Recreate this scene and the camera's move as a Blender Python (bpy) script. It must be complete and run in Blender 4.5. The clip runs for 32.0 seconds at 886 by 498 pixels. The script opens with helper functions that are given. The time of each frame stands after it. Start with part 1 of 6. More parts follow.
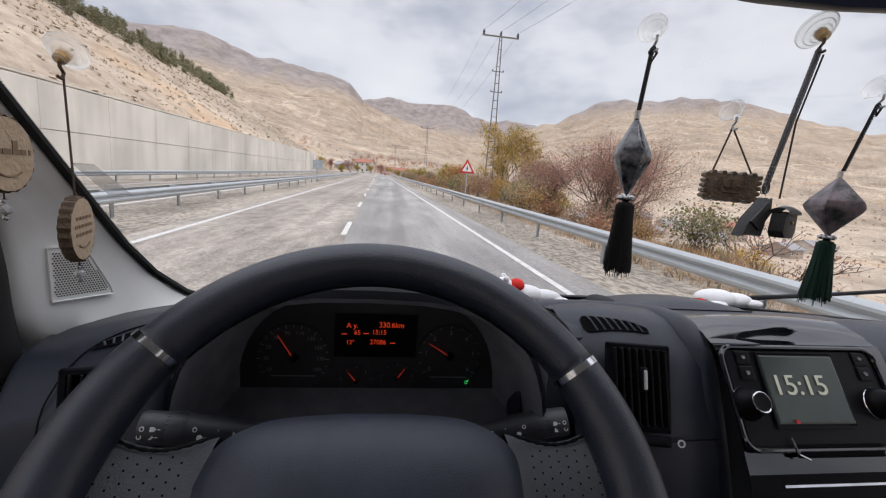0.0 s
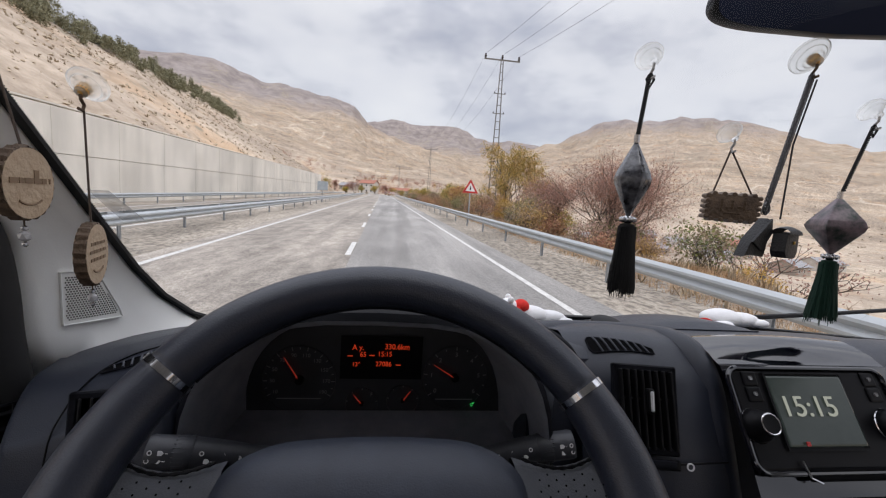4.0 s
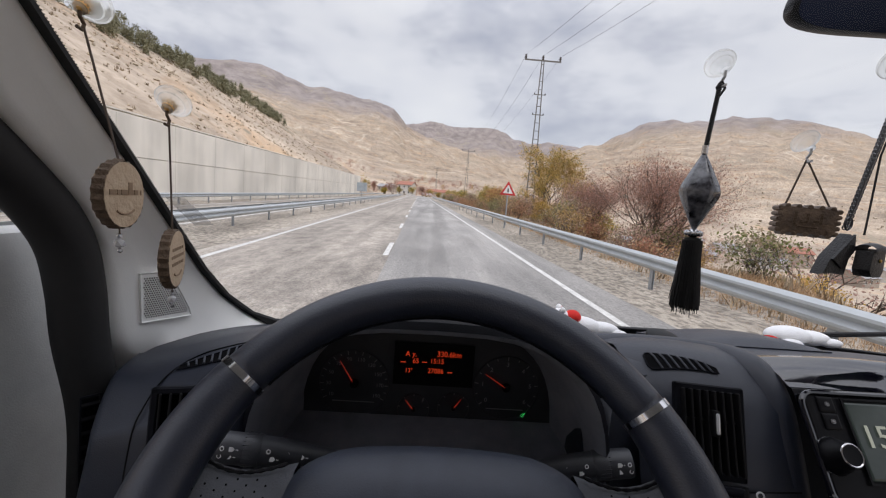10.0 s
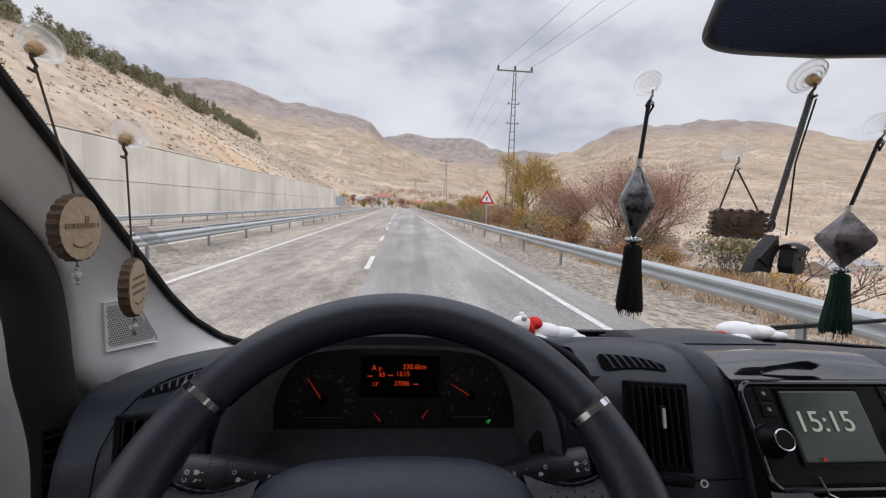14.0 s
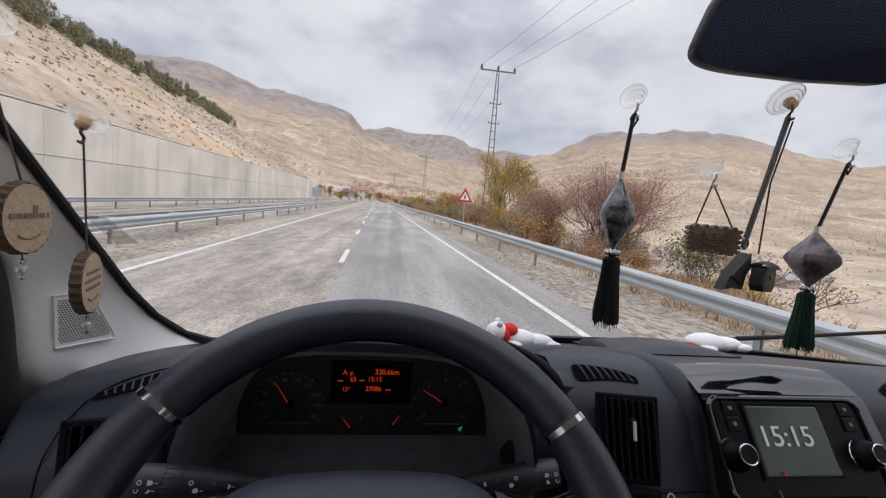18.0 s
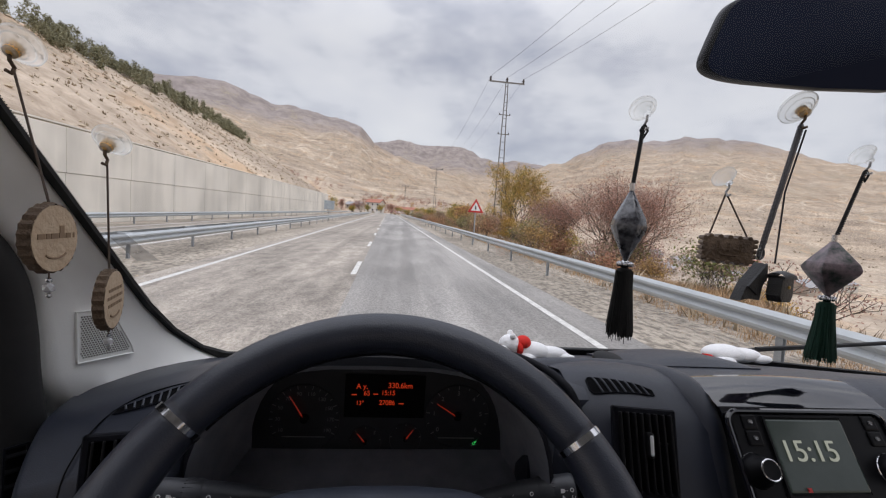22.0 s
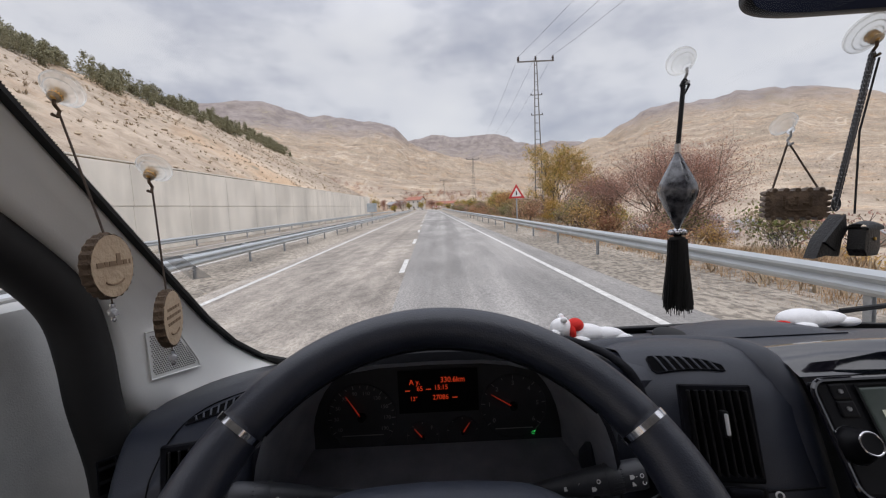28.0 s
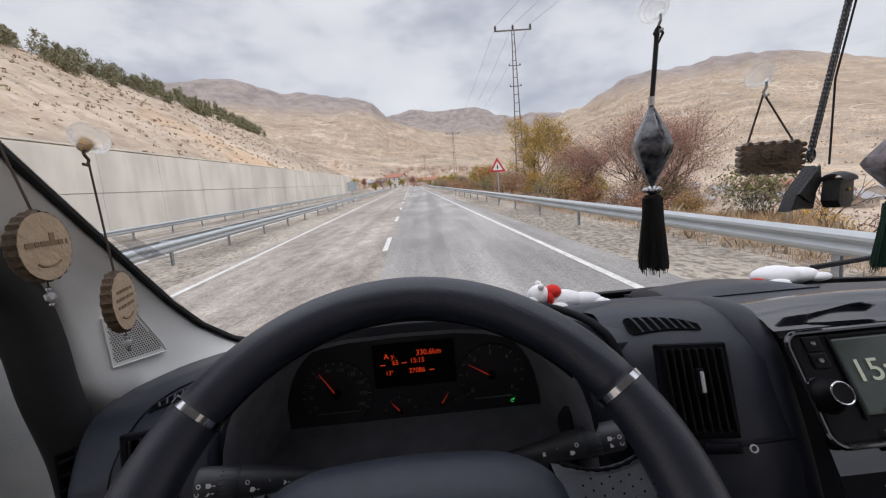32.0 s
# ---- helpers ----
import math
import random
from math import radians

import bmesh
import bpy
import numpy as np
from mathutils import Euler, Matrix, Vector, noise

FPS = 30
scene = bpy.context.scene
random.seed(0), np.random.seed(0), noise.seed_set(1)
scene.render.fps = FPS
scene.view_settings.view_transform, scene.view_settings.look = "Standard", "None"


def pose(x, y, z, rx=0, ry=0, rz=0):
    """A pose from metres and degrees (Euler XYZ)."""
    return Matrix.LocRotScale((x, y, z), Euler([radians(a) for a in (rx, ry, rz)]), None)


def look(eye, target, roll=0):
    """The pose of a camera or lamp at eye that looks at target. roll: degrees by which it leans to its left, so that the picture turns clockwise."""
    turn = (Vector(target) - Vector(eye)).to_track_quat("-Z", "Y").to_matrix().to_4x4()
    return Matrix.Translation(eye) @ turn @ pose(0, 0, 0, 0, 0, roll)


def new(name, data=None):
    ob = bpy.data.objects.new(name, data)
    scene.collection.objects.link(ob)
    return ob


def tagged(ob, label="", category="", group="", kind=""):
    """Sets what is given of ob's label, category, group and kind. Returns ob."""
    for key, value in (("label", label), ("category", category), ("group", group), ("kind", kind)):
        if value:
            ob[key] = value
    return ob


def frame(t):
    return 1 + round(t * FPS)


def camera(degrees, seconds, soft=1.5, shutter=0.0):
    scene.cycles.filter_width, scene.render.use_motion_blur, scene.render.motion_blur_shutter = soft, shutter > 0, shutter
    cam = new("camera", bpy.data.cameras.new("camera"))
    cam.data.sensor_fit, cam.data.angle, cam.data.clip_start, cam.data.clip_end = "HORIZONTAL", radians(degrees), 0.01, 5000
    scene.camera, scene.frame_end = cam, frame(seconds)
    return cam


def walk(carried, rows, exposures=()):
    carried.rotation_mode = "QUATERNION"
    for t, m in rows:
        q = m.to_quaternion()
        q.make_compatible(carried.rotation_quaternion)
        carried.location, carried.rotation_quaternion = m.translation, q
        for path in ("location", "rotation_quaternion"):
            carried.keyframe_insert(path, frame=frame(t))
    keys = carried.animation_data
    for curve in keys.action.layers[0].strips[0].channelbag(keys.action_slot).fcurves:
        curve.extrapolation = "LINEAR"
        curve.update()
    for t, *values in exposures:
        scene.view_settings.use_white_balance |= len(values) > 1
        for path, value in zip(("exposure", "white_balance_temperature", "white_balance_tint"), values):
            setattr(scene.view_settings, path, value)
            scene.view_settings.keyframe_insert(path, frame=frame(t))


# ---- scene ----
cam = camera(93.4, 32.0, soft=1.2)
PATH = [
    (0, (0.02, 0.203, 1.75), (0.299, 2.16, 1.447), 4.2),
    (0.5, (0.003, 0.201, 1.742), (0.264, 2.163, 1.461), 5.6),
    (1, (0.009, 0.195, 1.75), (0.268, 2.156, 1.452), 5.9),
    (1.5, (0.026, 0.194, 1.762), (0.286, 2.157, 1.478), 5.2),
    (2, (0.014, 0.188, 1.763), (0.282, 2.153, 1.509), 5.6),
    (2.5, (0.02, 0.191, 1.758), (0.287, 2.16, 1.529), 5.5),
    (3, (0.027, 0.19, 1.77), (0.277, 2.161, 1.546), 4.1),
    (3.5, (0.023, 0.198, 1.753), (0.278, 2.171, 1.543), 3.8),
    (5.5, (0.011, 0.192, 1.756), (0.239, 2.166, 1.532), 2.9),
    (6, (0.02, 0.19, 1.755), (0.189, 2.172, 1.541), 2.6),
    (6.5, (0.004, 0.177, 1.773), (0.158, 2.158, 1.547), 3.6),
    (7, (-0.002, 0.186, 1.766), (0.111, 2.17, 1.532), 4.1),
    (7.5, (0.003, 0.189, 1.767), (0.106, 2.174, 1.545), 4.0),
    (8, (0.017, 0.19, 1.765), (0.109, 2.176, 1.553), 3.0),
    (8.5, (0.014, 0.194, 1.757), (0.11, 2.181, 1.545), 2.3),
    (9, (0.002, 0.194, 1.762), (0.102, 2.177, 1.528), 2.9),
    (9.5, (-0, 0.184, 1.767), (0.102, 2.17, 1.549), 3.4),
    (10, (-0.004, 0.197, 1.761), (0.081, 2.184, 1.545), 4.3),
    (10.5, (0.017, 0.185, 1.763), (0.106, 2.171, 1.545), 2.7),
    (11, (0.023, 0.187, 1.771), (0.118, 2.174, 1.561), 1.9),
    (11.5, (0.026, 0.192, 1.769), (0.136, 2.178, 1.556), 1.2),
    (12, (0.022, 0.186, 1.775), (0.136, 2.171, 1.565), 0.6),
    (12.5, (0.024, 0.187, 1.777), (0.151, 2.172, 1.573), 0.5),
    (13, (0.016, 0.182, 1.786), (0.164, 2.166, 1.578), 1.4),
    (13.5, (0.011, 0.18, 1.776), (0.185, 2.164, 1.592), 2.3),
    (14, (0.021, 0.176, 1.77), (0.189, 2.162, 1.608), 2.0),
    (14.5, (0.016, 0.179, 1.779), (0.202, 2.162, 1.601), 1.8),
    (16.5, (0.017, 0.186, 1.769), (0.259, 2.164, 1.595), 4.0),
    (17, (0.008, 0.181, 1.768), (0.27, 2.158, 1.607), 4.6),
    (17.5, (0.024, 0.194, 1.769), (0.303, 2.165, 1.584), 4.6),
    (18, (0.019, 0.188, 1.778), (0.301, 2.16, 1.606), 4.6),
    (18.5, (0.022, 0.177, 1.777), (0.289, 2.153, 1.621), 4.4),
    (19, (0.02, 0.183, 1.773), (0.293, 2.159, 1.628), 3.5),
    (19.5, (0.016, 0.186, 1.778), (0.271, 2.164, 1.629), 3.6),
    (20, (0.008, 0.184, 1.777), (0.24, 2.166, 1.639), 4.1),
    (20.5, (0.017, 0.179, 1.78), (0.249, 2.161, 1.64), 4.1),
    (21, (0.014, 0.19, 1.767), (0.247, 2.172, 1.635), 3.8),
    (21.5, (0.001, 0.182, 1.785), (0.226, 2.165, 1.666), 4.4),
    (22, (0.018, 0.185, 1.781), (0.243, 2.168, 1.657), 3.8),
    (22.5, (0.007, 0.195, 1.767), (0.232, 2.178, 1.637), 4.0),
    (23, (0.009, 0.19, 1.777), (0.239, 2.174, 1.663), 4.7),
    (23.5, (0.025, 0.19, 1.784), (0.266, 2.171, 1.65), 3.3),
    (24, (0.033, 0.188, 1.785), (0.291, 2.167, 1.659), 1.2),
    (24.5, (0.017, 0.198, 1.783), (0.26, 2.18, 1.671), 1.5),
    (25, (0.025, 0.198, 1.777), (0.24, 2.182, 1.638), 0.5),
    (25.5, (0.016, 0.199, 1.783), (0.191, 2.187, 1.647), 0.4),
    (26, (0.028, 0.199, 1.777), (0.182, 2.186, 1.614), -0.0),
    (26.5, (0.033, 0.197, 1.778), (0.149, 2.187, 1.616), -1.0),
    (28.5, (0.026, 0.193, 1.779), (0.023, 2.186, 1.611), -2.7),
    (29, (0.029, 0.192, 1.783), (0.04, 2.183, 1.594), -2.0),
    (29.5, (0.029, 0.195, 1.782), (0.034, 2.184, 1.577), -1.8),
    (30, (0.029, 0.202, 1.772), (0.043, 2.189, 1.541), -2.2),
    (30.5, (0.031, 0.205, 1.767), (0.068, 2.187, 1.494), -2.3),
    (31, (0.042, 0.196, 1.781), (0.106, 2.178, 1.526), -3.4),
    (31.5, (0.043, 0.201, 1.772), (0.12, 2.184, 1.517), -4.0),
    (32, (0.041, 0.212, 1.767), (0.122, 2.191, 1.486), -4.7),
]
walk(cam, [(t, look(eye, target, roll)) for t, eye, target, roll in PATH], exposures=((0, 0.70, 6400, 11.5), (3.5, 0.66, 6400, 11.5), (8, 0.63, 6400, 11.5), (14, 0.60, 6400, 11.5), (20, 0.56, 6400, 11.5), (24, 0.50, 6400, 11.5), (29, 0.51, 6400, 11.5), (32, 0.60, 6400, 11.5)))

# ---- light ----
world = bpy.data.worlds.new("sky")
scene.world = world
world.use_nodes = True
wn, wl = world.node_tree.nodes, world.node_tree.links
wn.clear()
w_out, w_bg = wn.new("ShaderNodeOutputWorld"), wn.new("ShaderNodeBackground")
w_sky = wn.new("ShaderNodeTexSky")
w_sky.sky_type, w_sky.sun_disc = "NISHITA", False
w_sky.sun_elevation, w_sky.sun_rotation = radians(38), radians(200)
w_tc, w_map = wn.new("ShaderNodeTexCoord"), wn.new("ShaderNodeMapping")
w_map.inputs["Scale"].default_value = (1.5, 1.5, 3.2)
w_noise = wn.new("ShaderNodeTexNoise")
w_noise.inputs["Scale"].default_value, w_noise.inputs["Detail"].default_value = 2.2, 9
w_noise.inputs["Roughness"].default_value = 0.58
w_ramp = wn.new("ShaderNodeValToRGB")
for i, (p, c) in enumerate(((0.34, (4.75, 4.95, 5.65)), (0.46, (6.1, 6.2, 6.75)), (0.55, (7.55, 7.6, 7.95)), (0.70, (8.3, 8.3, 8.45)))):
    e = w_ramp.color_ramp.elements[i] if i < 2 else w_ramp.color_ramp.elements.new(p)
    e.position, e.color = p, (*c, 1)
w_mix = wn.new("ShaderNodeMix")
w_mix.data_type = "RGBA"
w_mix.inputs[0].default_value = 0.9
wl.new(w_tc.outputs["Generated"], w_map.inputs["Vector"])
wl.new(w_map.outputs[0], w_noise.inputs["Vector"])
wl.new(w_noise.outputs[0], w_ramp.inputs[0])
wl.new(w_sky.outputs[0], w_mix.inputs[6])
wl.new(w_ramp.outputs[0], w_mix.inputs[7])
wl.new(w_mix.outputs[2], w_bg.inputs["Color"])
# an overcast sky is brightest overhead
w_sep, w_up = wn.new("ShaderNodeSeparateXYZ"), wn.new("ShaderNodeMapRange")
w_up.interpolation_type = "SMOOTHSTEP"
wl.new(w_tc.outputs["Generated"], w_sep.inputs[0])
wl.new(w_sep.outputs["Z"], w_up.inputs["Value"])
for k, v in (("From Min", 0.34), ("From Max", 0.85), ("To Min", 0.068), ("To Max", 0.165)):
    w_up.inputs[k].default_value = v
wl.new(w_up.outputs[0], w_bg.inputs["Strength"])
wl.new(w_bg.outputs[0], w_out.inputs["Surface"])
sun = new("sun", bpy.data.lights.new("sun", "SUN"))
sun.data.energy, sun.data.angle, sun.data.color = 0.85, radians(40), (1.0, 0.975, 0.945)
sun.matrix_world = look((0, 0, 60), (-12, 34, 10))


# ---- materials ----
def material(name, color, rough=0.6, metal=0.0, other=None, scale=8.0, mix=0.5, bump=0.0, bump_scale=60.0, detail=5.0, spec=0.5,
             stretch=(1, 1, 1), clear=0.0, isle=0.0, grain=0.62):
    """A principled surface: two colours mixed by noise, fine relief, and a change from piece to piece."""
    m = bpy.data.materials.new(name)
    m.use_nodes = True
    n, l = m.node_tree.nodes, m.node_tree.links
    b = n["Principled BSDF"]
    b.inputs["Roughness"].default_value, b.inputs["Metallic"].default_value = rough, metal
    b.inputs["Specular IOR Level"].default_value = spec
    b.inputs["Coat Weight"].default_value = clear
    tc, mp = n.new("ShaderNodeTexCoord"), n.new("ShaderNodeMapping")
    mp.inputs["Scale"].default_value = stretch
    l.new(tc.outputs["Object"], mp.inputs[0])
    nz = n.new("ShaderNodeTexNoise")
    nz.inputs["Scale"].default_value, nz.inputs["Detail"].default_value = scale, detail
    nz.inputs["Roughness"].default_value = grain
    l.new(mp.outputs[0], nz.inputs["Vector"])
    rp = n.new("ShaderNodeValToRGB")
    other = other or tuple(c * 0.72 for c in color)
    rp.color_ramp.elements[0].position, rp.color_ramp.elements[1].position = 0.5 - 0.32 * mix, 0.5 + 0.32 * mix
    rp.color_ramp.elements[0].color, rp.color_ramp.elements[1].color = (*other, 1), (*color, 1)
    l.new(nz.outputs[0], rp.inputs[0])
    last = rp.outputs[0]
    if isle:
        geo, oi, mul, hsv = n.new("ShaderNodeNewGeometry"), n.new("ShaderNodeObjectInfo"), n.new("ShaderNodeMath"), n.new("ShaderNodeHueSaturation")
        add = n.new("ShaderNodeMath")
        l.new(geo.outputs["Random Per Island"], add.inputs[0])
        l.new(oi.outputs["Random"], add.inputs[1])
        mul.operation = "MULTIPLY_ADD"
        mul.inputs[1].default_value, mul.inputs[2].default_value = isle, 1 - isle
        l.new(add.outputs[0], mul.inputs[0])
        l.new(mul.outputs[0], hsv.inputs["Value"])
        l.new(last, hsv.inputs["Color"])
        last = hsv.outputs[0]
    l.new(last, b.inputs["Base Color"])
    if bump:
        n2, bp = n.new("ShaderNodeTexNoise"), n.new("ShaderNodeBump")
        n2.inputs["Scale"].default_value, n2.inputs["Detail"].default_value = bump_scale, 4
        l.new(mp.outputs[0], n2.inputs["Vector"])
        bp.inputs["Strength"].default_value, bp.inputs["Distance"].default_value = bump, 1.0 / bump_scale
        l.new(n2.outputs[0], bp.inputs["Height"])
        l.new(bp.outputs[0], b.inputs["Normal"])
    return m


def glow(name, color, strength):
    m = bpy.data.materials.new(name)
    m.use_nodes = True
    b = m.node_tree.nodes["Principled BSDF"]
    b.inputs["Base Color"].default_value = (*[c * 0.3 for c in color], 1)
    b.inputs["Emission Color"].default_value, b.inputs["Emission Strength"].default_value = (*color, 1), strength
    return m


def clear_glass(name, tint=(0.98, 0.99, 0.985), gloss=1.0):
    m = bpy.data.materials.new(name)
    m.use_nodes = True
    n, l = m.node_tree.nodes, m.node_tree.links
    n.remove(n["Principled BSDF"])
    tr, gl, fr, mx = n.new("ShaderNodeBsdfTransparent"), n.new("ShaderNodeBsdfGlossy"), n.new("ShaderNodeFresnel"), n.new("ShaderNodeMixShader")
    tr.inputs[0].default_value = (*tint, 1)
    gl.inputs["Roughness"].default_value = 0.02
    gl.inputs[0].default_value = (gloss, gloss, gloss, 1)
    fr.inputs[0].default_value = 1.45
    l.new(fr.outputs[0], mx.inputs[0]), l.new(tr.outputs[0], mx.inputs[1]), l.new(gl.outputs[0], mx.inputs[2])
    l.new(mx.outputs[0], n["Material Output"].inputs[0])
    return m


M_dash = material("dash_plastic", (0.020, 0.024, 0.038), 0.42, spec=0.42, clear=0.10, scale=30, mix=1, bump=0.35, bump_scale=900, other=(0.012, 0.015, 0.025))
M_dash.node_tree.nodes["Principled BSDF"].inputs["Coat Roughness"].default_value = 0.42
M_dash_low = material("fascia_plastic", (0.005, 0.0055, 0.009), 0.6, spec=0.12, scale=30, bump=0.3, bump_scale=800)
M_black = material("black_plastic", (0.006, 0.006, 0.0075), 0.42, scale=20, spec=0.13)
M_cluster = material("cluster_face", (0.040, 0.041, 0.048), 0.55, scale=30)
# paler than the dash: light in the binnacle bowl is put into this colour
M_lit_liner = material("lit_binnacle_plastic", (0.23, 0.24, 0.275), 0.65, scale=30, bump=0.2, bump_scale=900)
M_silver = material("satin_silver", (0.62, 0.63, 0.65), 0.35, 0.35, scale=40)
# near-black colour that stands in for the shade inside openings
M_hole_shade = material("hole_shade", (0.005, 0.005, 0.006), 0.8, spec=0.05)
M_gloss = material("piano_black", (0.005, 0.005, 0.009), 0.07, scale=12, spec=0.75, clear=0.35)
M_leather = material("wheel_leather", (0.019, 0.023, 0.037), 0.40, spec=0.65, scale=40, bump=0.22, bump_scale=700, other=(0.014, 0.017, 0.028))
M_spoke = material("spoke_leather", (0.055, 0.058, 0.068), 0.5, spec=0.5, scale=40, bump=0.35, bump_scale=700)
M_pad = material("airbag_pad", (0.025, 0.031, 0.048), 0.48, scale=30, bump=0.25, bump_scale=900)
M_chrome = material("chrome", (0.75, 0.75, 0.77), 0.12, 1.0, scale=30)
M_trim = material("grey_trim", (0.86, 0.865, 0.85), 0.62, scale=14, mix=0.9, other=(0.80, 0.805, 0.79), bump=0.06, bump_scale=500)
M_door = material("door_plastic", (0.42, 0.425, 0.415), 0.6, scale=14, mix=0.9, bump=0.25, bump_scale=500)
M_stalk = material("stalk_plastic", (0.055, 0.057, 0.066), 0.45, scale=40, bump=0.1, bump_scale=900)
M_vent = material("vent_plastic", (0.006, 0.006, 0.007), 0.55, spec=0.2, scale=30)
M_rubber = material("black_rubber", (0.012, 0.012, 0.013), 0.7, scale=50)
M_white_mark = material("white_print", (0.75, 0.75, 0.76), 0.6)
M_dim_mark = material("grey_print", (0.30, 0.30, 0.31), 0.6)
M_red_text = glow("red_display", (1.0, 0.08, 0.020), 0.26)
M_needle = glow("red_needle", (0.8, 0.05, 0.02), 0.13)
M_green = glow("green_lamp", (0.05, 0.8, 0.15), 0.35)
M_screen = material("screen_glass", (0.035, 0.042, 0.040), 0.15, scale=9, other=(0.014, 0.018, 0.018), spec=0.4)
M_screen.node_tree.nodes["Principled BSDF"].inputs["Emission Color"].default_value = (0.75, 1.0, 0.85, 1)
M_screen.node_tree.nodes["Principled BSDF"].inputs["Emission Strength"].default_value = 0.010
M_clock = glow("clock_digits", (0.74, 0.76, 0.62), 0.19)
M_wood = material("sliced_wood", (0.50, 0.39, 0.27), 0.7, scale=60, mix=1, other=(0.40, 0.29, 0.19), bump=0.4, bump_scale=200)
M_chain = material("steel_chain", (0.17, 0.17, 0.18), 0.3, 0.9)
M_bark = material("bark_edge", (0.10, 0.065, 0.04), 0.85, scale=150, bump=0.6, bump_scale=300)
M_burn = material("burnt_mark", (0.25, 0.165, 0.10), 0.8, scale=80)
M_dark_wood = material("dark_wood", (0.17, 0.115, 0.075), 0.55, scale=80, bump=0.5, bump_scale=220, other=(0.075, 0.05, 0.034))
M_cord = material("brown_cord", (0.085, 0.06, 0.045), 0.8, scale=300, bump=0.5, bump_scale=1500)
M_black_cord = material("black_cord", (0.012, 0.012, 0.014), 0.75, scale=300, bump=0.5, bump_scale=1500)
M_stone = material("marbled_stone", (0.13, 0.132, 0.15), 0.2, scale=95, mix=0.35, other=(0.008, 0.008, 0.012), clear=0.35, detail=7)
M_stone2 = material("purple_stone", (0.24, 0.18, 0.205), 0.35, scale=80, mix=0.5, other=(0.014, 0.030, 0.025), spec=0.35, detail=7)
M_tassel = material("black_tassel", (0.008, 0.008, 0.009), 0.8, scale=400)
M_tassel2 = material("green_tassel", (0.004, 0.040, 0.025), 0.8, scale=400)
M_bead = material("silver_bead", (0.6, 0.6, 0.62), 0.25, 1.0)
M_leather_bag = material("black_leather", (0.013, 0.013, 0.015), 0.5, scale=50, bump=0.5, bump_scale=500)
M_gold = material("gold_ornament", (0.5, 0.33, 0.1), 0.3, 1.0)
M_plush = material("white_plush", (0.93, 0.93, 0.94), 0.9, scale=90, bump=0.6, bump_scale=700, other=(0.87, 0.87, 0.89))
M_red_cloth = material("red_cloth", (0.72, 0.02, 0.012), 0.85, scale=90, bump=0.4, bump_scale=900)
M_cup = clear_glass("clear_suction_cup", (0.95, 0.95, 0.93), 0.7)
# soft clear plastic scatters a little of the light behind it
_n, _l = M_cup.node_tree.nodes, M_cup.node_tree.links
_tl, _mx = _n.new("ShaderNodeBsdfTranslucent"), _n.new("ShaderNodeMixShader")
_tl.inputs["Color"].default_value = (0.92, 0.92, 0.90, 1)
_mx.inputs[0].default_value = 0.27
_out = _n["Material Output"].inputs[0]
_l.new(_out.links[0].from_socket, _mx.inputs[1]), _l.new(_tl.outputs[0], _mx.inputs[2]), _l.new(_mx.outputs[0], _out)
M_amber = material("amber_glue", (0.62, 0.36, 0.10), 0.35, scale=60, clear=0.5)
M_windscreen = clear_glass("windscreen_glass", (0.985, 0.99, 0.99), 0.5)
M_crystal = material("crystal_bead", (0.55, 0.55, 0.56), 0.08, scale=80, clear=1.0)
M_lining = material("roof_cloth", (0.58, 0.58, 0.575), 0.95, scale=20, bump=0.3, bump_scale=400)
M_seat = material("grey_upholstery", (0.12, 0.125, 0.135), 0.9, scale=20, bump=0.4, bump_scale=300)
M_van = material("van_paint", (0.62, 0.63, 0.64), 0.35, scale=3, clear=0.6)


# ---- mesh helpers ----
def part(name, bm, mat, parent=None, label="", smooth=False):
    me = bpy.data.meshes.new(name)
    bm.to_mesh(me)
    bm.free()
    for m in (mat if isinstance(mat, (list, tuple)) else [mat]):
        me.materials.append(m)
    if smooth:
        me.shade_smooth()
        if smooth != "all":
            me.set_sharp_from_angle(angle=radians(38))
    ob = new(name, me)
    if parent:
        ob.parent = parent
    if label:
        tagged(ob, label)
    return ob


def mesh_part(name, verts, faces, mat, parent=None, label="", smooth=False):
    me = bpy.data.meshes.new(name)
    me.from_pydata([tuple(map(float, v)) for v in verts], [], [tuple(map(int, f)) for f in faces])
    for m in (mat if isinstance(mat, (list, tuple)) else [mat]):
        me.materials.append(m)
    if smooth:
        me.shade_smooth()
        if smooth != "all":
            me.set_sharp_from_angle(angle=radians(38))
    ob = new(name, me)
    if parent:
        ob.parent = parent
    if label:
        tagged(ob, label)
    return ob


def thing(name, label, category, group="", at=(0, 0, 0)):
    ob = new(name)
    ob.empty_display_size = 0.05
    ob.location = at
    return tagged(ob, label, category, group)


def add_box(bm, size, m=Matrix(), bevel=0.0, seg=2):
    r = bmesh.ops.create_cube(bm, size=1.0, matrix=m @ Matrix.Diagonal((*size, 1)))
    if bevel:
        es = list({e for v in r["verts"] for e in v.link_edges})
        bmesh.ops.bevel(bm, geom=es, offset=bevel, segments=seg, affect="EDGES", profile=0.6)
    return bm


def box(size, m=Matrix(), bevel=0.0, seg=2):
    return add_box(bmesh.new(), size, m, bevel, seg)


